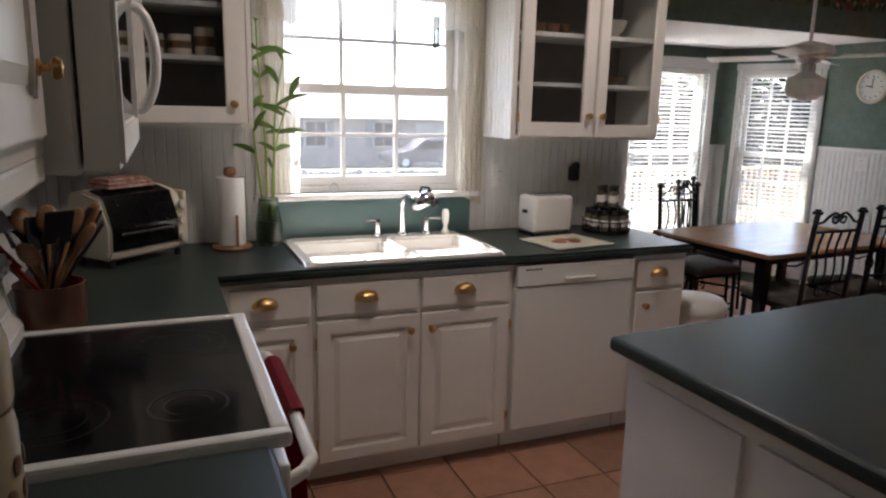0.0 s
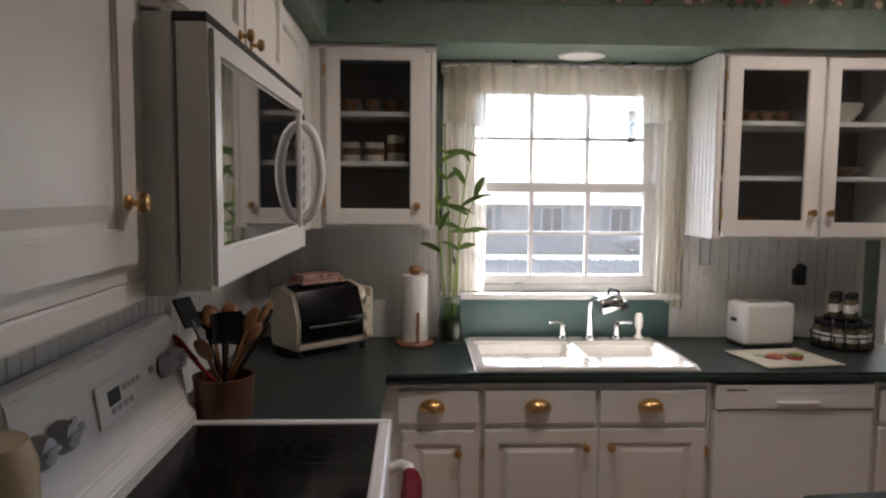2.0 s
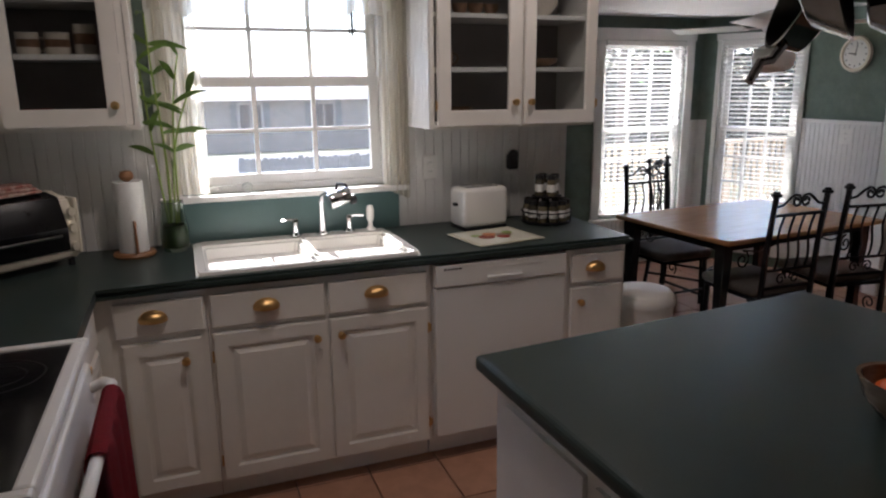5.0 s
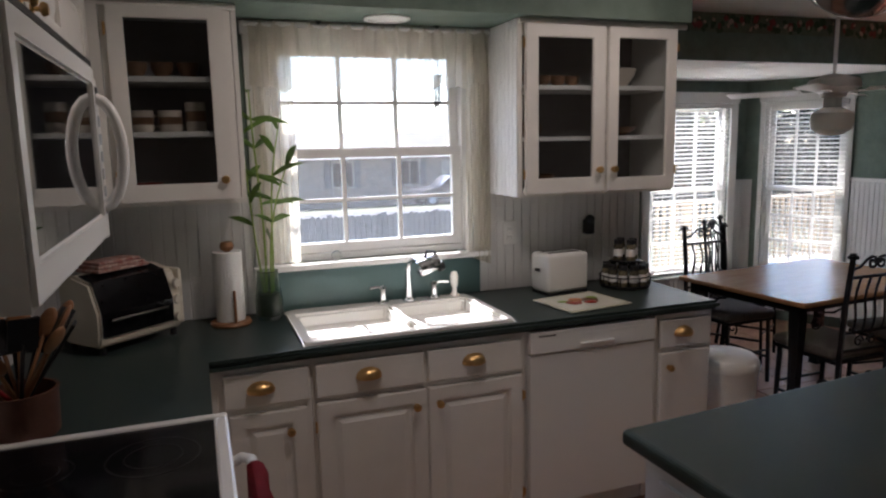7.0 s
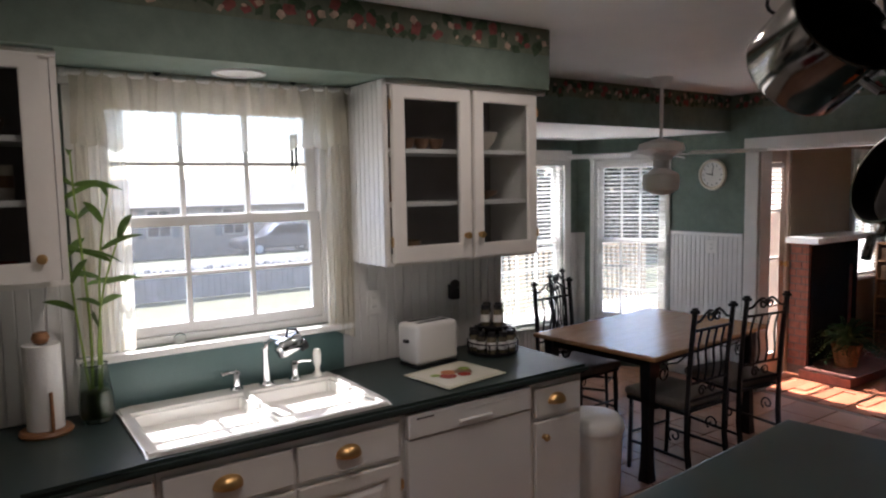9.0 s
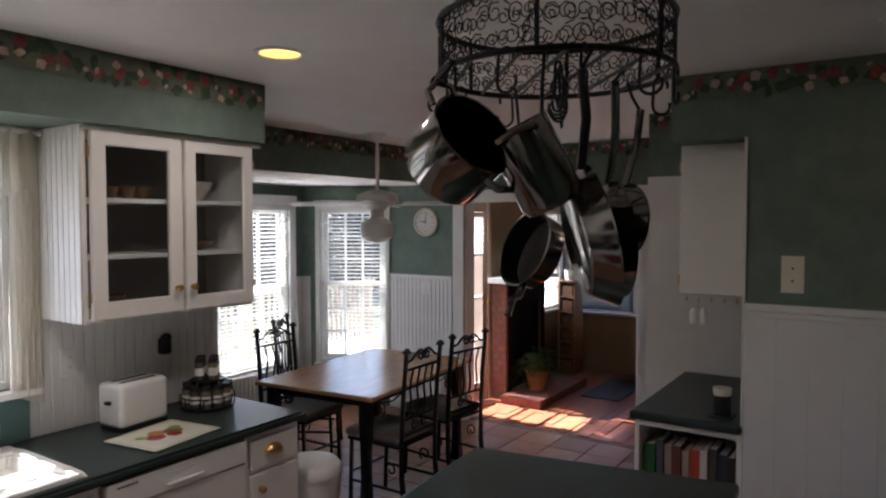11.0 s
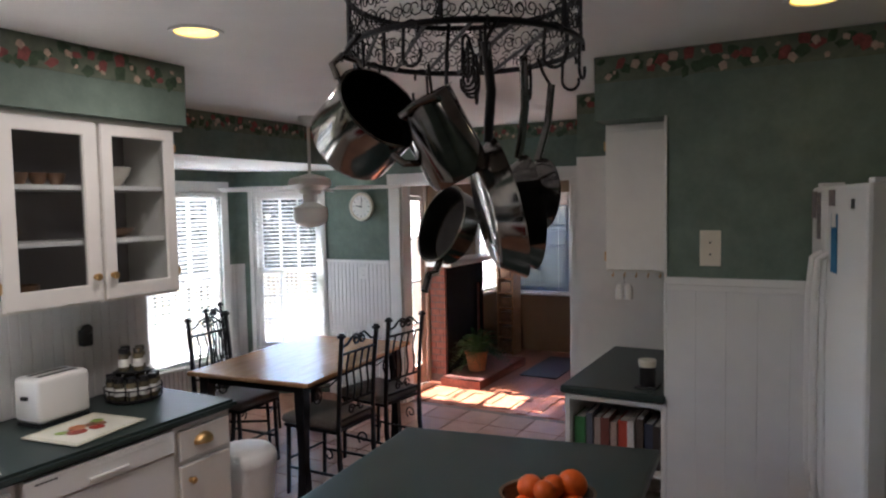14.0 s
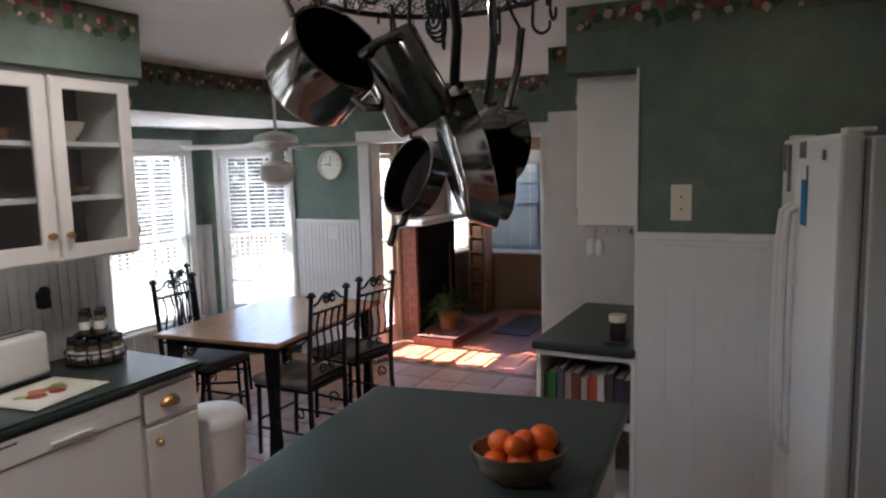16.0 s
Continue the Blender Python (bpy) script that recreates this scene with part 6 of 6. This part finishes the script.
vessel("stock_pot", "polished steel stock pot hanging from the rack", 0.081, 0.115, placed((1.590, -2.242, 1.922), (-0.25, -0.80, 0.51), -0.45 * VR + VU), 1.0, loops=True)
vessel("saucepan", "polished steel saucepan hanging from a hook", 0.056, 0.150, placed((1.613, -2.305, 1.932), -0.46 * VR + 0.88 * VU - 0.10 * VF, -VR * 0.2 - VF), 1.0, loops=True)
vessel("saute_pan", "shallow steel saute pan hanging behind the pots", 0.088, 0.05, placed((1.955, -2.150, 1.712), -0.45 * VF - 0.80 * VR + 0.35 * VU, 0.45 * VR - 0.9 * VU), 0.95, handle=0.08)
vessel("frying_pan", "large steel frying pan with a black grip hanging by its handle", 0.127, 0.045, placed((1.745, -2.405, 1.745), 0.06 * VF + 0.95 * VR + 0.22 * VU, VU - 0.25 * VR - 0.25 * VF), 0.80, handle=0.165, grip=M_dark)
vessel("frying_pan", "steel frying pan hanging by its steel handle", 0.112, 0.045, placed((1.90, -2.385, 1.735), 0.12 * VF + 0.98 * VR + 0.08 * VU, VU - 0.05 * VR), 0.80, handle=0.20)
vessel("frying_pan", "small dull steel frying pan hanging by its handle", 0.076, 0.04, placed((2.03, -2.362, 1.772), 0.36 * VF + 0.92 * VR - 0.05 * VU, VU), 0.82, handle=0.165)


def hang(at, local, top):
    bm = bmesh.new()
    p = at @ Vector(local)
    tube(bm, [p, p + (Vector(top) - p) * 0.5 + Vector((0.004, 0.004, 0)), top], 0.0035, 6)
    tagged(part("pot_hanger", bm, M_iron, smooth=True), "thin black iron hook joining pan and rack", "hook", "rack hooks")


pans = [o for o in scene.objects if o.get("group") == "hanging pans"]
for o, local, top in zip(pans, ((0.115, 0, -0.006), (0, 0.05, 0.0), (-0.088, 0, -0.001), (0.289, 0, 0.017), (0.309, 0, 0.017), (0.238, 0, 0.017)),
                         ((1.64, -2.165, 2.064), (1.655, -2.34, 2.064), (1.93, -2.14, 2.064), (1.68, -2.42, 2.064), (1.885, -2.40, 2.064), (2.01, -2.365, 2.064))):
    hang(o.matrix_basis, local, top)

# ---------- living room beyond the opening ----------
FD = tagged(new("door_1"), "white glazed garden door in the living room", "door", kind="structure")
FD.matrix_basis = pose(5.875, 0.52, 0.0)
DWID = 0.58
M_doorwood = mat("tan_door", (0.50, 0.39, 0.31), 0.4, scale=5, col2=(0.57, 0.45, 0.36), stretch=(1, 1, 0.2))
bm = bmesh.new()
for dd in ((0.0, 0.02, -0.02, 0.14, 0, 2.0), (DWID - 0.02, DWID, -0.02, 0.14, 0, 2.0), (0.02, DWID - 0.02, -0.02, 0.14, 1.98, 2.0)):
    box(bm, *dd)
part("frame", bm, M_doorwood, FD)
bm = bmesh.new()
for dd in ((0.022, 0.09, 0, 1.97), (DWID - 0.10, DWID - 0.022, 0, 1.97), (0.09, DWID - 0.10, 0.01, 0.20), (0.09, DWID - 0.10, 1.86, 1.97)):
    box(bm, dd[0], dd[1], 0.0, 0.04, dd[2] + 0.004, dd[3], bev=0.003)
leaf = part("leaf", bm, M_doorwood, FD)
for r in range(4):
    z = 0.20 + 1.66 * r / 4
    if r:
        boxpart("glazing_bar", (0.09, DWID - 0.10, 0.008, 0.032, z - 0.011, z + 0.011), M_trim, leaf)
    pn = boxpart("pane", (0.088, DWID - 0.098, 0.018, 0.022, z + 0.008, z + 0.415 - 0.008), M_glass, leaf)
    pn.visible_shadow = False
bm = bmesh.new()
lathe(bm, [(0.025, 0), (0.025, 0.006), (0.008, 0.01), (0.008, 0.03), (0.025, 0.04), (0.024, 0.055), (0.0005, 0.06)], 18)
o = part("door_handle", bm, M_brass, leaf, smooth=True)
o.matrix_basis = pose(DWID - 0.062, 0.0, 0.98, 90)
blind("white mini blind pulled halfway up on the glazed door", DWID - 0.19, 0.42, FD.matrix_basis @ Matrix.Translation((0.09, 0.0, 1.44)), 12, M_slat, step=0.034)
FP = thing("fireplace", "red brick fireplace with a white mantel and black firebox", "fireplace")
X0, X1, YF, YB = 6.49, 7.38, 0.33, 0.498
bm = bmesh.new()
box(bm, X0 + 0.004, X0 + 0.10, YF + 0.004, YB, 0.0, 1.16), box(bm, X1 - 0.10, X1 - 0.004, YF + 0.004, YB, 0, 1.16), box(bm, X0 + 0.10, X1 - 0.10, YF + 0.004, YB, 0.95, 1.16)
part("mortar", bm, mat("sooty_mortar", (0.13, 0.10, 0.085), 0.95, vary=0.2, scale=30), FP)
bm = bmesh.new()
row = 0
z = 0.082
while z < 1.14:
    off = 0.1 if row % 2 else 0.0
    x = X0
    segs = [(X0, X0 + 0.11), (X1 - 0.11, X1)] if z < 0.93 else [(X0, X1)]
    for a_, b_ in segs:
        u = a_ - off
        while u < b_ - 0.01:
            p, q = max(a_, u), min(b_, u + 0.19)
            if q - p > 0.02:
                box(bm, p, q, YF, YF + 0.02, z, z + 0.055)
            u += 0.20
    v = YF + 0.012 - (0.05 if row % 2 else 0)
    while v < YB:
        p, q = max(YF + 0.022, v), min(YB, v + 0.09)
        if q - p > 0.015:
            box(bm, X0 - 0.002, X0 + 0.02, p, q, z, z + 0.055)
        v += 0.10
    z += 0.066
    row += 1
tagged(part("bricks", bm, M_brick, FP), kind="stuff")
boxpart("firebox", (X0 + 0.105, X1 - 0.105, YF + 0.10, YB, 0.082, 0.945), M_soot, FP)
# flat black plates laid over the brick front, around the opening
bm = bmesh.new()
box(bm, X0 + 0.035, X0 + 0.108, YF - 0.012, YF - 0.001, 0.082, 1.14), box(bm, X1 - 0.108, X1 - 0.035, YF - 0.012, YF - 0.001, 0.082, 1.14), box(bm, X0 + 0.108, X1 - 0.108, YF - 0.012, YF - 0.001, 0.925, 1.14)
part("surround", bm, M_soot, FP, "flat black surround")
boxpart("mantel", (X0 - 0.08, X1 + 0.08, YF - 0.12, YB, 1.162, 1.215), M_trim, FP, bev=0.008)
boxpart("hearth", (X0 - 0.12, X1 + 0.15, -0.10, YF - 0.002, 0.0, 0.08), M_brick, FP, bev=0.006)
boxpart("screen", (X0 + 0.11, X1 - 0.11, YF + 0.03, YF + 0.045, 0.082, 0.92), M_soot, FP)
FERN = thing("potted_fern", "bushy green fern in a terracotta pot on the hearth", "plant", at=pose(6.80, 0.14, 0.08))
bm = bmesh.new()
lathe(bm, [(0.0005, 0.0), (0.085, 0.0), (0.115, 0.17), (0.125, 0.172), (0.125, 0.20), (0.112, 0.20), (0.10, 0.17), (0.0005, 0.165)], 28)
part("pot", bm, M_terra, FERN, smooth=True)
M_fern = mat("fern_leaf", (0.03, 0.075, 0.022), 0.5, vary=0.4, scale=12)
bm = bmesh.new()
rf = random.Random(9)
for k in range(130):
    a_, el = rf.uniform(0, 6.28), rf.uniform(0.15, 1.4)
    L_ = rf.uniform(0.32, 0.55)
    d = Vector((math.cos(a_) * math.cos(el), math.sin(a_) * math.cos(el) * 0.75, math.sin(el)))
    side = d.cross(VU).normalized()
    for j in range(12):
        t = (j + 1) / 12
        p = Vector((0, 0, 0.18)) + d * L_ * t + Vector((0, 0, -0.55 * L_ * t * t))
        p.z = max(p.z, 0.02)
        w_ = 0.05 * (1 - t * 0.8)
        for sgn in (-1, 1):
            v = [bm.verts.new(p), bm.verts.new(p + side * sgn * w_ * 0.5 + d * 0.012), bm.verts.new(p + side * sgn * w_ + d * 0.004 - VU * 0.008), bm.verts.new(p + side * sgn * w_ * 0.5 - d * 0.008)]
            bm.faces.new(v)
tagged(part("fronds", bm, M_fern, FERN), kind="stuff")
MR = thing("media_rack", "tall narrow wooden rack with square compartments", "rack", at=pose(8.02, 0.30, 0, 0, 0, -90))
bm = bmesh.new()
for dd in ((-0.10, -0.085, -0.12, 0.12, 0.0, 1.08), (0.085, 0.10, -0.12, 0.12, 0, 1.08), (-0.085, 0.085, 0.10, 0.12, 0, 1.08)):
    box(bm, *dd)
part("frame", bm, M_wood, MR)
for k in range(7):
    boxpart("shelf", (-0.085, 0.085, -0.12, 0.10, 0.02 + 0.175 * k, 0.035 + 0.175 * k), M_wood, MR)
for k in range(6):
    boxpart("box", (-0.06, 0.06, -0.10, 0.08, 0.0355 + 0.175 * k, 0.155 + 0.175 * k), M_choc, MR)
bm = bmesh.new()
lathe(bm, [(0.0005, 1.0805), (0.06, 1.0805), (0.085, 1.20), (0.078, 1.20), (0.0005, 1.16)], 24, pose(8.02, 0.30, 0))
tagged(part("planter", bm, M_porc, smooth=True), "white ceramic planter on top of the rack", "planter")
bm = bmesh.new()
box(bm, 7.05, 8.0, -0.62, -0.22, 0.0, 0.012, bev=0.004)
tagged(part("rug", bm, M_dark), "dark runner rug on the wood floor", "rug")

# ---------- outdoors ----------
bm = bmesh.new()
prof = [(2.2, -0.45), (18.0, -0.45), (31.0, -1.55), (42.0, -1.55), (60.0, -2.2), (600.0, -2.6)]
strip_a = [bm.verts.new((-300, y, z)) for y, z in prof]
strip_b = [bm.verts.new((300, y, z)) for y, z in prof]
for k in range(len(prof) - 1):
    bm.faces.new((strip_a[k], strip_b[k], strip_b[k + 1], strip_a[k + 1]))
low_a = [bm.verts.new((-300, y, z - 0.15)) for y, z in prof]
low_b = [bm.verts.new((300, y, z - 0.15)) for y, z in prof]
for k in range(len(prof) - 1):
    bm.faces.new((low_a[k], low_a[k + 1], low_b[k + 1], low_b[k]))
    bm.faces.new((strip_a[k], strip_a[k + 1], low_a[k + 1], low_a[k])), bm.faces.new((strip_b[k], low_b[k], low_b[k + 1], strip_b[k + 1]))
bm.faces.new((strip_a[0], low_a[0], low_b[0], strip_b[0])), bm.faces.new((strip_a[-1], strip_b[-1], low_b[-1], low_a[-1]))
structure("ground", "winter lawn outside the house", bm, M_grass)
bm = bmesh.new()
box(bm, -300, 300, 12.5, 17.9, -0.449, -0.44)
structure("road", "asphalt street in front of the house", bm, M_asphalt)
bm = bmesh.new()
box(bm, -5.5, -0.5, 4.0, 12.5, -0.449, -0.437)
structure("driveway", "pale concrete driveway", bm, mat("concrete", (0.26, 0.25, 0.23), 0.9, vary=0.1, scale=4), "driveway")


def car(x, y, turn, col, label, base=-0.44):
    root = thing("parked_car", label, "car", "parked cars", pose(x, y, base, 0, 0, turn))
    m_ = mat("car_paint", col, 0.25, 0.2, vary=0.05, coat=0.6)
    bm = bmesh.new()
    prof = [(-2.2, 0.35), (-2.2, 0.75), (-1.3, 0.9), (1.5, 0.95), (2.15, 0.85), (2.2, 0.35)]
    for pr, w_ in ((prof, 0.88), ([(-0.95, 0.9), (-0.35, 1.42), (0.95, 1.45), (1.6, 0.93)], 0.74)):
        a_ = [bm.verts.new((px, -w_, pz)) for px, pz in pr]
        b_ = [bm.verts.new((px, w_, pz)) for px, pz in pr]
        bm.faces.new(a_), bm.faces.new(b_[::-1])
        for k in range(len(pr)):
            j = (k + 1) % len(pr)
            bm.faces.new((a_[k], b_[k], b_[j], a_[j]))
    bmesh.ops.bevel(bm, geom=bm.edges[:], offset=0.07, segments=3, affect="EDGES")
    part("body", bm, m_, root, smooth=True)
    for sy in (-1, 1):
        bm = bmesh.new()
        v = [bm.verts.new(p) for p in ((-0.72, sy * 0.752, 0.97), (-0.30, sy * 0.752, 1.36), (0.90, sy * 0.752, 1.38), (1.30, sy * 0.752, 0.99))]
        bm.faces.new(v)
        bmesh.ops.solidify(bm, geom=bm.faces[:], thickness=0.01)
        part("side_window", bm, M_blackglass, root)
    for wx in (-1.35, 1.4):
        for sy in (-1, 1):
            bm = bmesh.new()
            cyl(bm, 0.33, 0.33, -0.11, 0.11, 24, pose(wx, sy * 0.78, 0.33, 90))
            w_ = part("wheel", bm, M_dark, root, smooth=True)
            bm = bmesh.new()
            cyl(bm, 0.19, 0.19, -0.115, 0.115, 16, pose(wx, sy * 0.78, 0.33, 90))
            part("rim", bm, M_btn, w_, smooth=True)


car(-1.6, 9.5, 96, (0.03, 0.035, 0.045), "dark sedan parked on the driveway")
car(12.6, 28.8, 1, (0.06, 0.06, 0.07), "dark grey car parked in front of the far house", -1.36)
car(-2.5, 16.4, 1, (0.4, 0.4, 0.4), "pale car parked along the street")


M_hedge = mat("hedge_leaf", (0.026, 0.030, 0.018), 0.9, vary=0.3, scale=9, spec=0.1)
rh = random.Random(21)


def hedge(label, x0, x1, y, depth, height, count, size):
    bm = bmesh.new()
    for k in range(count):
        hx = rh.uniform(x0, x1)
        top = height * (1 + 0.11 * math.sin(hx * 6.0) + 0.08 * math.sin(hx * 1.7))
        c = Vector((hx, y + rh.uniform(-depth, depth), -0.45 + rh.uniform(0.02, top)))
        u = Vector((rh.uniform(-1, 1), rh.uniform(-1, 1), rh.uniform(-1, 1))).normalized() * size
        w_ = u.cross(Vector((rh.uniform(-1, 1), 0.3, 1))).normalized() * size * 0.7
        bm.faces.new([bm.verts.new(c + q) for q in (u, w_, -u, -w_)])
    tagged(part("hedge", bm, M_hedge), label, "hedge", kind="stuff")


hedge("tall dark evergreen shrubs beyond the deck", 8.8, 20.0, 11.5, 0.7, 2.7, 9000, 0.13)


FEN = thing("fence", "low weathered grey picket fence along the street", "fence")
M_fence = mat("weathered_fence", (0.17, 0.165, 0.16), 0.85, vary=0.2, scale=6, stretch=(1, 1, 0.2))
for k in range(5):
    boxpart("post", (2.0 + 1.2 * k, 2.1 + 1.2 * k, 11.32, 11.42, -0.46, 0.19), M_fence, FEN, bev=0.008)
for z in (-0.30, 0.0):
    boxpart("rail", (2.0, 6.9, 11.28, 11.318, z, z + 0.09), M_fence, FEN)
for k in range(41):
    x, top = 1.98 + 0.12 * k, 0.12 + 0.012 * ((k * 5) % 3)
    bm = bmesh.new()
    pr = [(x, -0.44), (x + 0.114, -0.44), (x + 0.114, top), (x + 0.057, top + 0.035), (x, top)]
    fa, fb = [bm.verts.new((px, 11.255, pz)) for px, pz in pr], [bm.verts.new((px, 11.278, pz)) for px, pz in pr]
    bm.faces.new(fa), bm.faces.new(fb[::-1])
    for j in range(5):
        bm.faces.new((fb[j], fb[(j + 1) % 5], fa[(j + 1) % 5], fa[j]))
    part("picket", bm, M_fence, FEN)


M_housetrim = mat("weathered_trim", (0.26, 0.235, 0.20), 0.7, vary=0.08)


def house(x, y, w, d, h, label, turn=0):
    root = thing("house", label, "house", "houses across the street", pose(x, y, -1.56, 0, 0, turn))
    boxpart("wall", (-w / 2, w / 2, 0, d, 0, h), M_siding, root)
    bm = bmesh.new()
    v = [bm.verts.new(p) for p in ((-w / 2 - 0.4, -0.5, h), (w / 2 + 0.4, -0.5, h), (w / 2 + 0.4, d + 0.5, h), (-w / 2 - 0.4, d + 0.5, h), (-w / 2 - 0.4, d / 2, h + 1.4), (w / 2 + 0.4, d / 2, h + 1.4))]
    for f in ((0, 1, 5, 4), (2, 3, 4, 5), (0, 4, 3), (1, 2, 5), (3, 2, 1, 0)):
        bm.faces.new([v[k] for k in f])
    part("roof", bm, M_roof, root)
    for k, wx in enumerate((-w * 0.36, -w * 0.12, w * 0.12)):
        wd = boxpart("window", (wx - 0.5, wx + 0.5, -0.06, 0.0, 1.1, 2.3), M_blackglass, root)
        bm = bmesh.new()
        for dd in ((wx - 0.6, wx - 0.5, 1.0, 2.4), (wx + 0.5, wx + 0.6, 1.0, 2.4), (wx - 0.5, wx + 0.5, 1.0, 1.1), (wx - 0.5, wx + 0.5, 2.3, 2.4), (wx - 0.03, wx + 0.03, 1.1, 2.3)):
            box(bm, dd[0], dd[1], -0.08, -0.001, dd[2], dd[3])
        part("frame", bm, M_housetrim, wd)
        for sx in (-1, 1):
            boxpart("shutter", (wx + sx * 0.78 - 0.16, wx + sx * 0.78 + 0.16, -0.05, 0, 1.0, 2.4), M_roof, root)
    gd = boxpart("garage_door", (w * 0.24, w * 0.46, -0.05, 0, 0.02, 2.3), M_housetrim, root)
    for k in range(3):
        boxpart("panel_line", (w * 0.24, w * 0.46, -0.058, -0.051, 0.55 + 0.55 * k, 0.58 + 0.55 * k), M_siding, gd)


house(9.6, 32.0, 15, 8, 2.5, "single-storey grey house across the street")
house(-8.0, 32.0, 14, 8, 2.5, "grey neighbouring house across the street")
house(27.0, 32.5, 14, 8, 2.5, "grey house farther along the street")


def tree(x, y, h, seed):
    r = random.Random(seed)
    root = thing("tree", "bare-limbed street tree with sparse leaves", "tree", "street trees", pose(x, y, -0.46 - max(0.0, y - 18.0) * 0.0846))
    bm = bmesh.new()
    tube(bm, [(0, 0, 0), (0.05, 0.02, h * 0.35), (0.0, 0.1, h * 0.6), (0.1, 0.0, h * 0.85)], 0.16, 8, taper=0.04)
    tips = []
    for k in range(9):
        a_, z0_ = k * 2.4, h * (0.35 + 0.05 * k)
        L_ = h * r.uniform(0.25, 0.42)
        p1 = (math.cos(a_) * L_ * 0.5, math.sin(a_) * L_ * 0.5, z0_ + L_ * 0.45)
        p2 = (math.cos(a_ + 0.2) * L_, math.sin(a_ + 0.2) * L_, z0_ + L_ * 0.8)
        tube(bm, [(0.03, 0.05, z0_), p1, p2], 0.055, 6, taper=0.012)
        tips += [p1, p2, p2]
    part("trunk", bm, M_bark, root, smooth=True)
    bm = bmesh.new()
    for k in range(900):
        c = Vector(r.choice(tips)) + Vector((r.gauss(0, 0.5), r.gauss(0, 0.5), r.gauss(0, 0.4)))
        u = Vector((r.uniform(-1, 1), r.uniform(-1, 1), r.uniform(-1, 1))).normalized() * 0.09
        w_ = u.cross(Vector((r.uniform(-1, 1), 0.3, 1))).normalized() * 0.05
        bm.faces.new([bm.verts.new(c + q) for q in (u, w_, -u, -w_)])
    tagged(part("crown", bm, M_leaf, root), kind="stuff")


for x, y, h, sd in ((-14, 24, 7, 1), (26.0, 25, 8, 2), (13.0, 12.0, 7, 3), (17, 24, 7, 4), (9.5, 9.0, 6, 6)):
    tree(x, y, h, sd)
# deck slab added as a reflector, kept pale to bounce sun onto the bay ceiling
bm = bmesh.new()
box(bm, 3.0, 9.6, 2.15, 4.7, -0.44, -0.12)
structure("deck", "pale wooden deck outside the bay", bm, mat("deck_board", (0.58, 0.53, 0.46), 0.8, vary=0.15, scale=6, stretch=(1, 12, 1)))
# deck railing outside the bay
DK = thing("deck_railing", "pale wooden deck railing outside the bay", "railing")
M_deck = mat("deck_wood", (0.42, 0.33, 0.22), 0.8, vary=0.2, scale=8)
for k in range(5):
    boxpart("post", (4.2 + 1.3 * k, 4.29 + 1.3 * k, 4.5, 4.59, -0.119, 0.75), M_deck, DK)
boxpart("top_rail", (4.2, 9.5, 4.48, 4.61, 0.751, 0.79), M_deck, DK)
for k in range(48):
    if k % 12:
        boxpart("baluster", (4.2 + 0.1083 * k, 4.235 + 0.1083 * k, 4.53, 4.565, -0.119, 0.7505), M_deck, DK)

# ---------- floor pieces ----------
FLOOR = bpy.data.objects["floor"]
TS_ = 0.30
bm = bmesh.new()
box(bm, -TS_ / 2 + 0.003, TS_ / 2 - 0.003, -TS_ / 2 + 0.003, TS_ / 2 - 0.003, -0.012, 0.0, bev=0.0025, seg=1)
t0 = part("tile", bm, M_tile, FLOOR)
t0.matrix_basis = pose(0.66 + TS_ / 2, -2.85, 0)
far = bmesh.new()
for i in range(18):
    for j in range(-6, 16):
        x, y = 0.66 + TS_ * (i + 0.5), -2.85 + TS_ * j
        if x > 5.72 or (i == 0 and j == 0) or y > 1.75:
            continue
        if j >= 0 and y < 0.7:
            o = new("tile", t0.data)
            o.parent = FLOOR
            o.matrix_basis = pose(x, y, 0, 0, 0, 90 * ((i * 7 + j * 3) % 4))
        else:
            box(far, x - TS_ / 2 + 0.003, x + TS_ / 2 - 0.003, y - TS_ / 2 + 0.003, y + TS_ / 2 - 0.003, -0.0118, 0.0)
tagged(part("outer_tiles", far, M_tile, FLOOR), kind="stuff")
LF = bpy.data.objects["floor_living"]
bm = bmesh.new()
box(bm, -0.598, 0.598, -0.0485, 0.0485, -0.008, 0.0, bev=0.0012, seg=1)
p0 = part("plank", bm, M_redwood, LF)
p0.matrix_basis = pose(6.46, 0.449, 0)
for j in range(30):
    for i in range(-1, 3):
        x = 6.46 + 1.2 * i + (0.47 * j) % 1.2
        if (i, j) == (0, 0) or x - 0.6 < 5.4 or x > 8.7:
            continue
        o = new("plank", p0.data)
        o.parent = LF
        xa = max(5.86, x - 0.598)
        o.matrix_basis = Matrix.Translation(((xa + min(8.3, x + 0.598)) / 2, 0.449 - 0.098 * j, 0)) @ Matrix.Diagonal(((min(8.3, x + 0.598) - xa) / 1.196, 1, 1, 1))
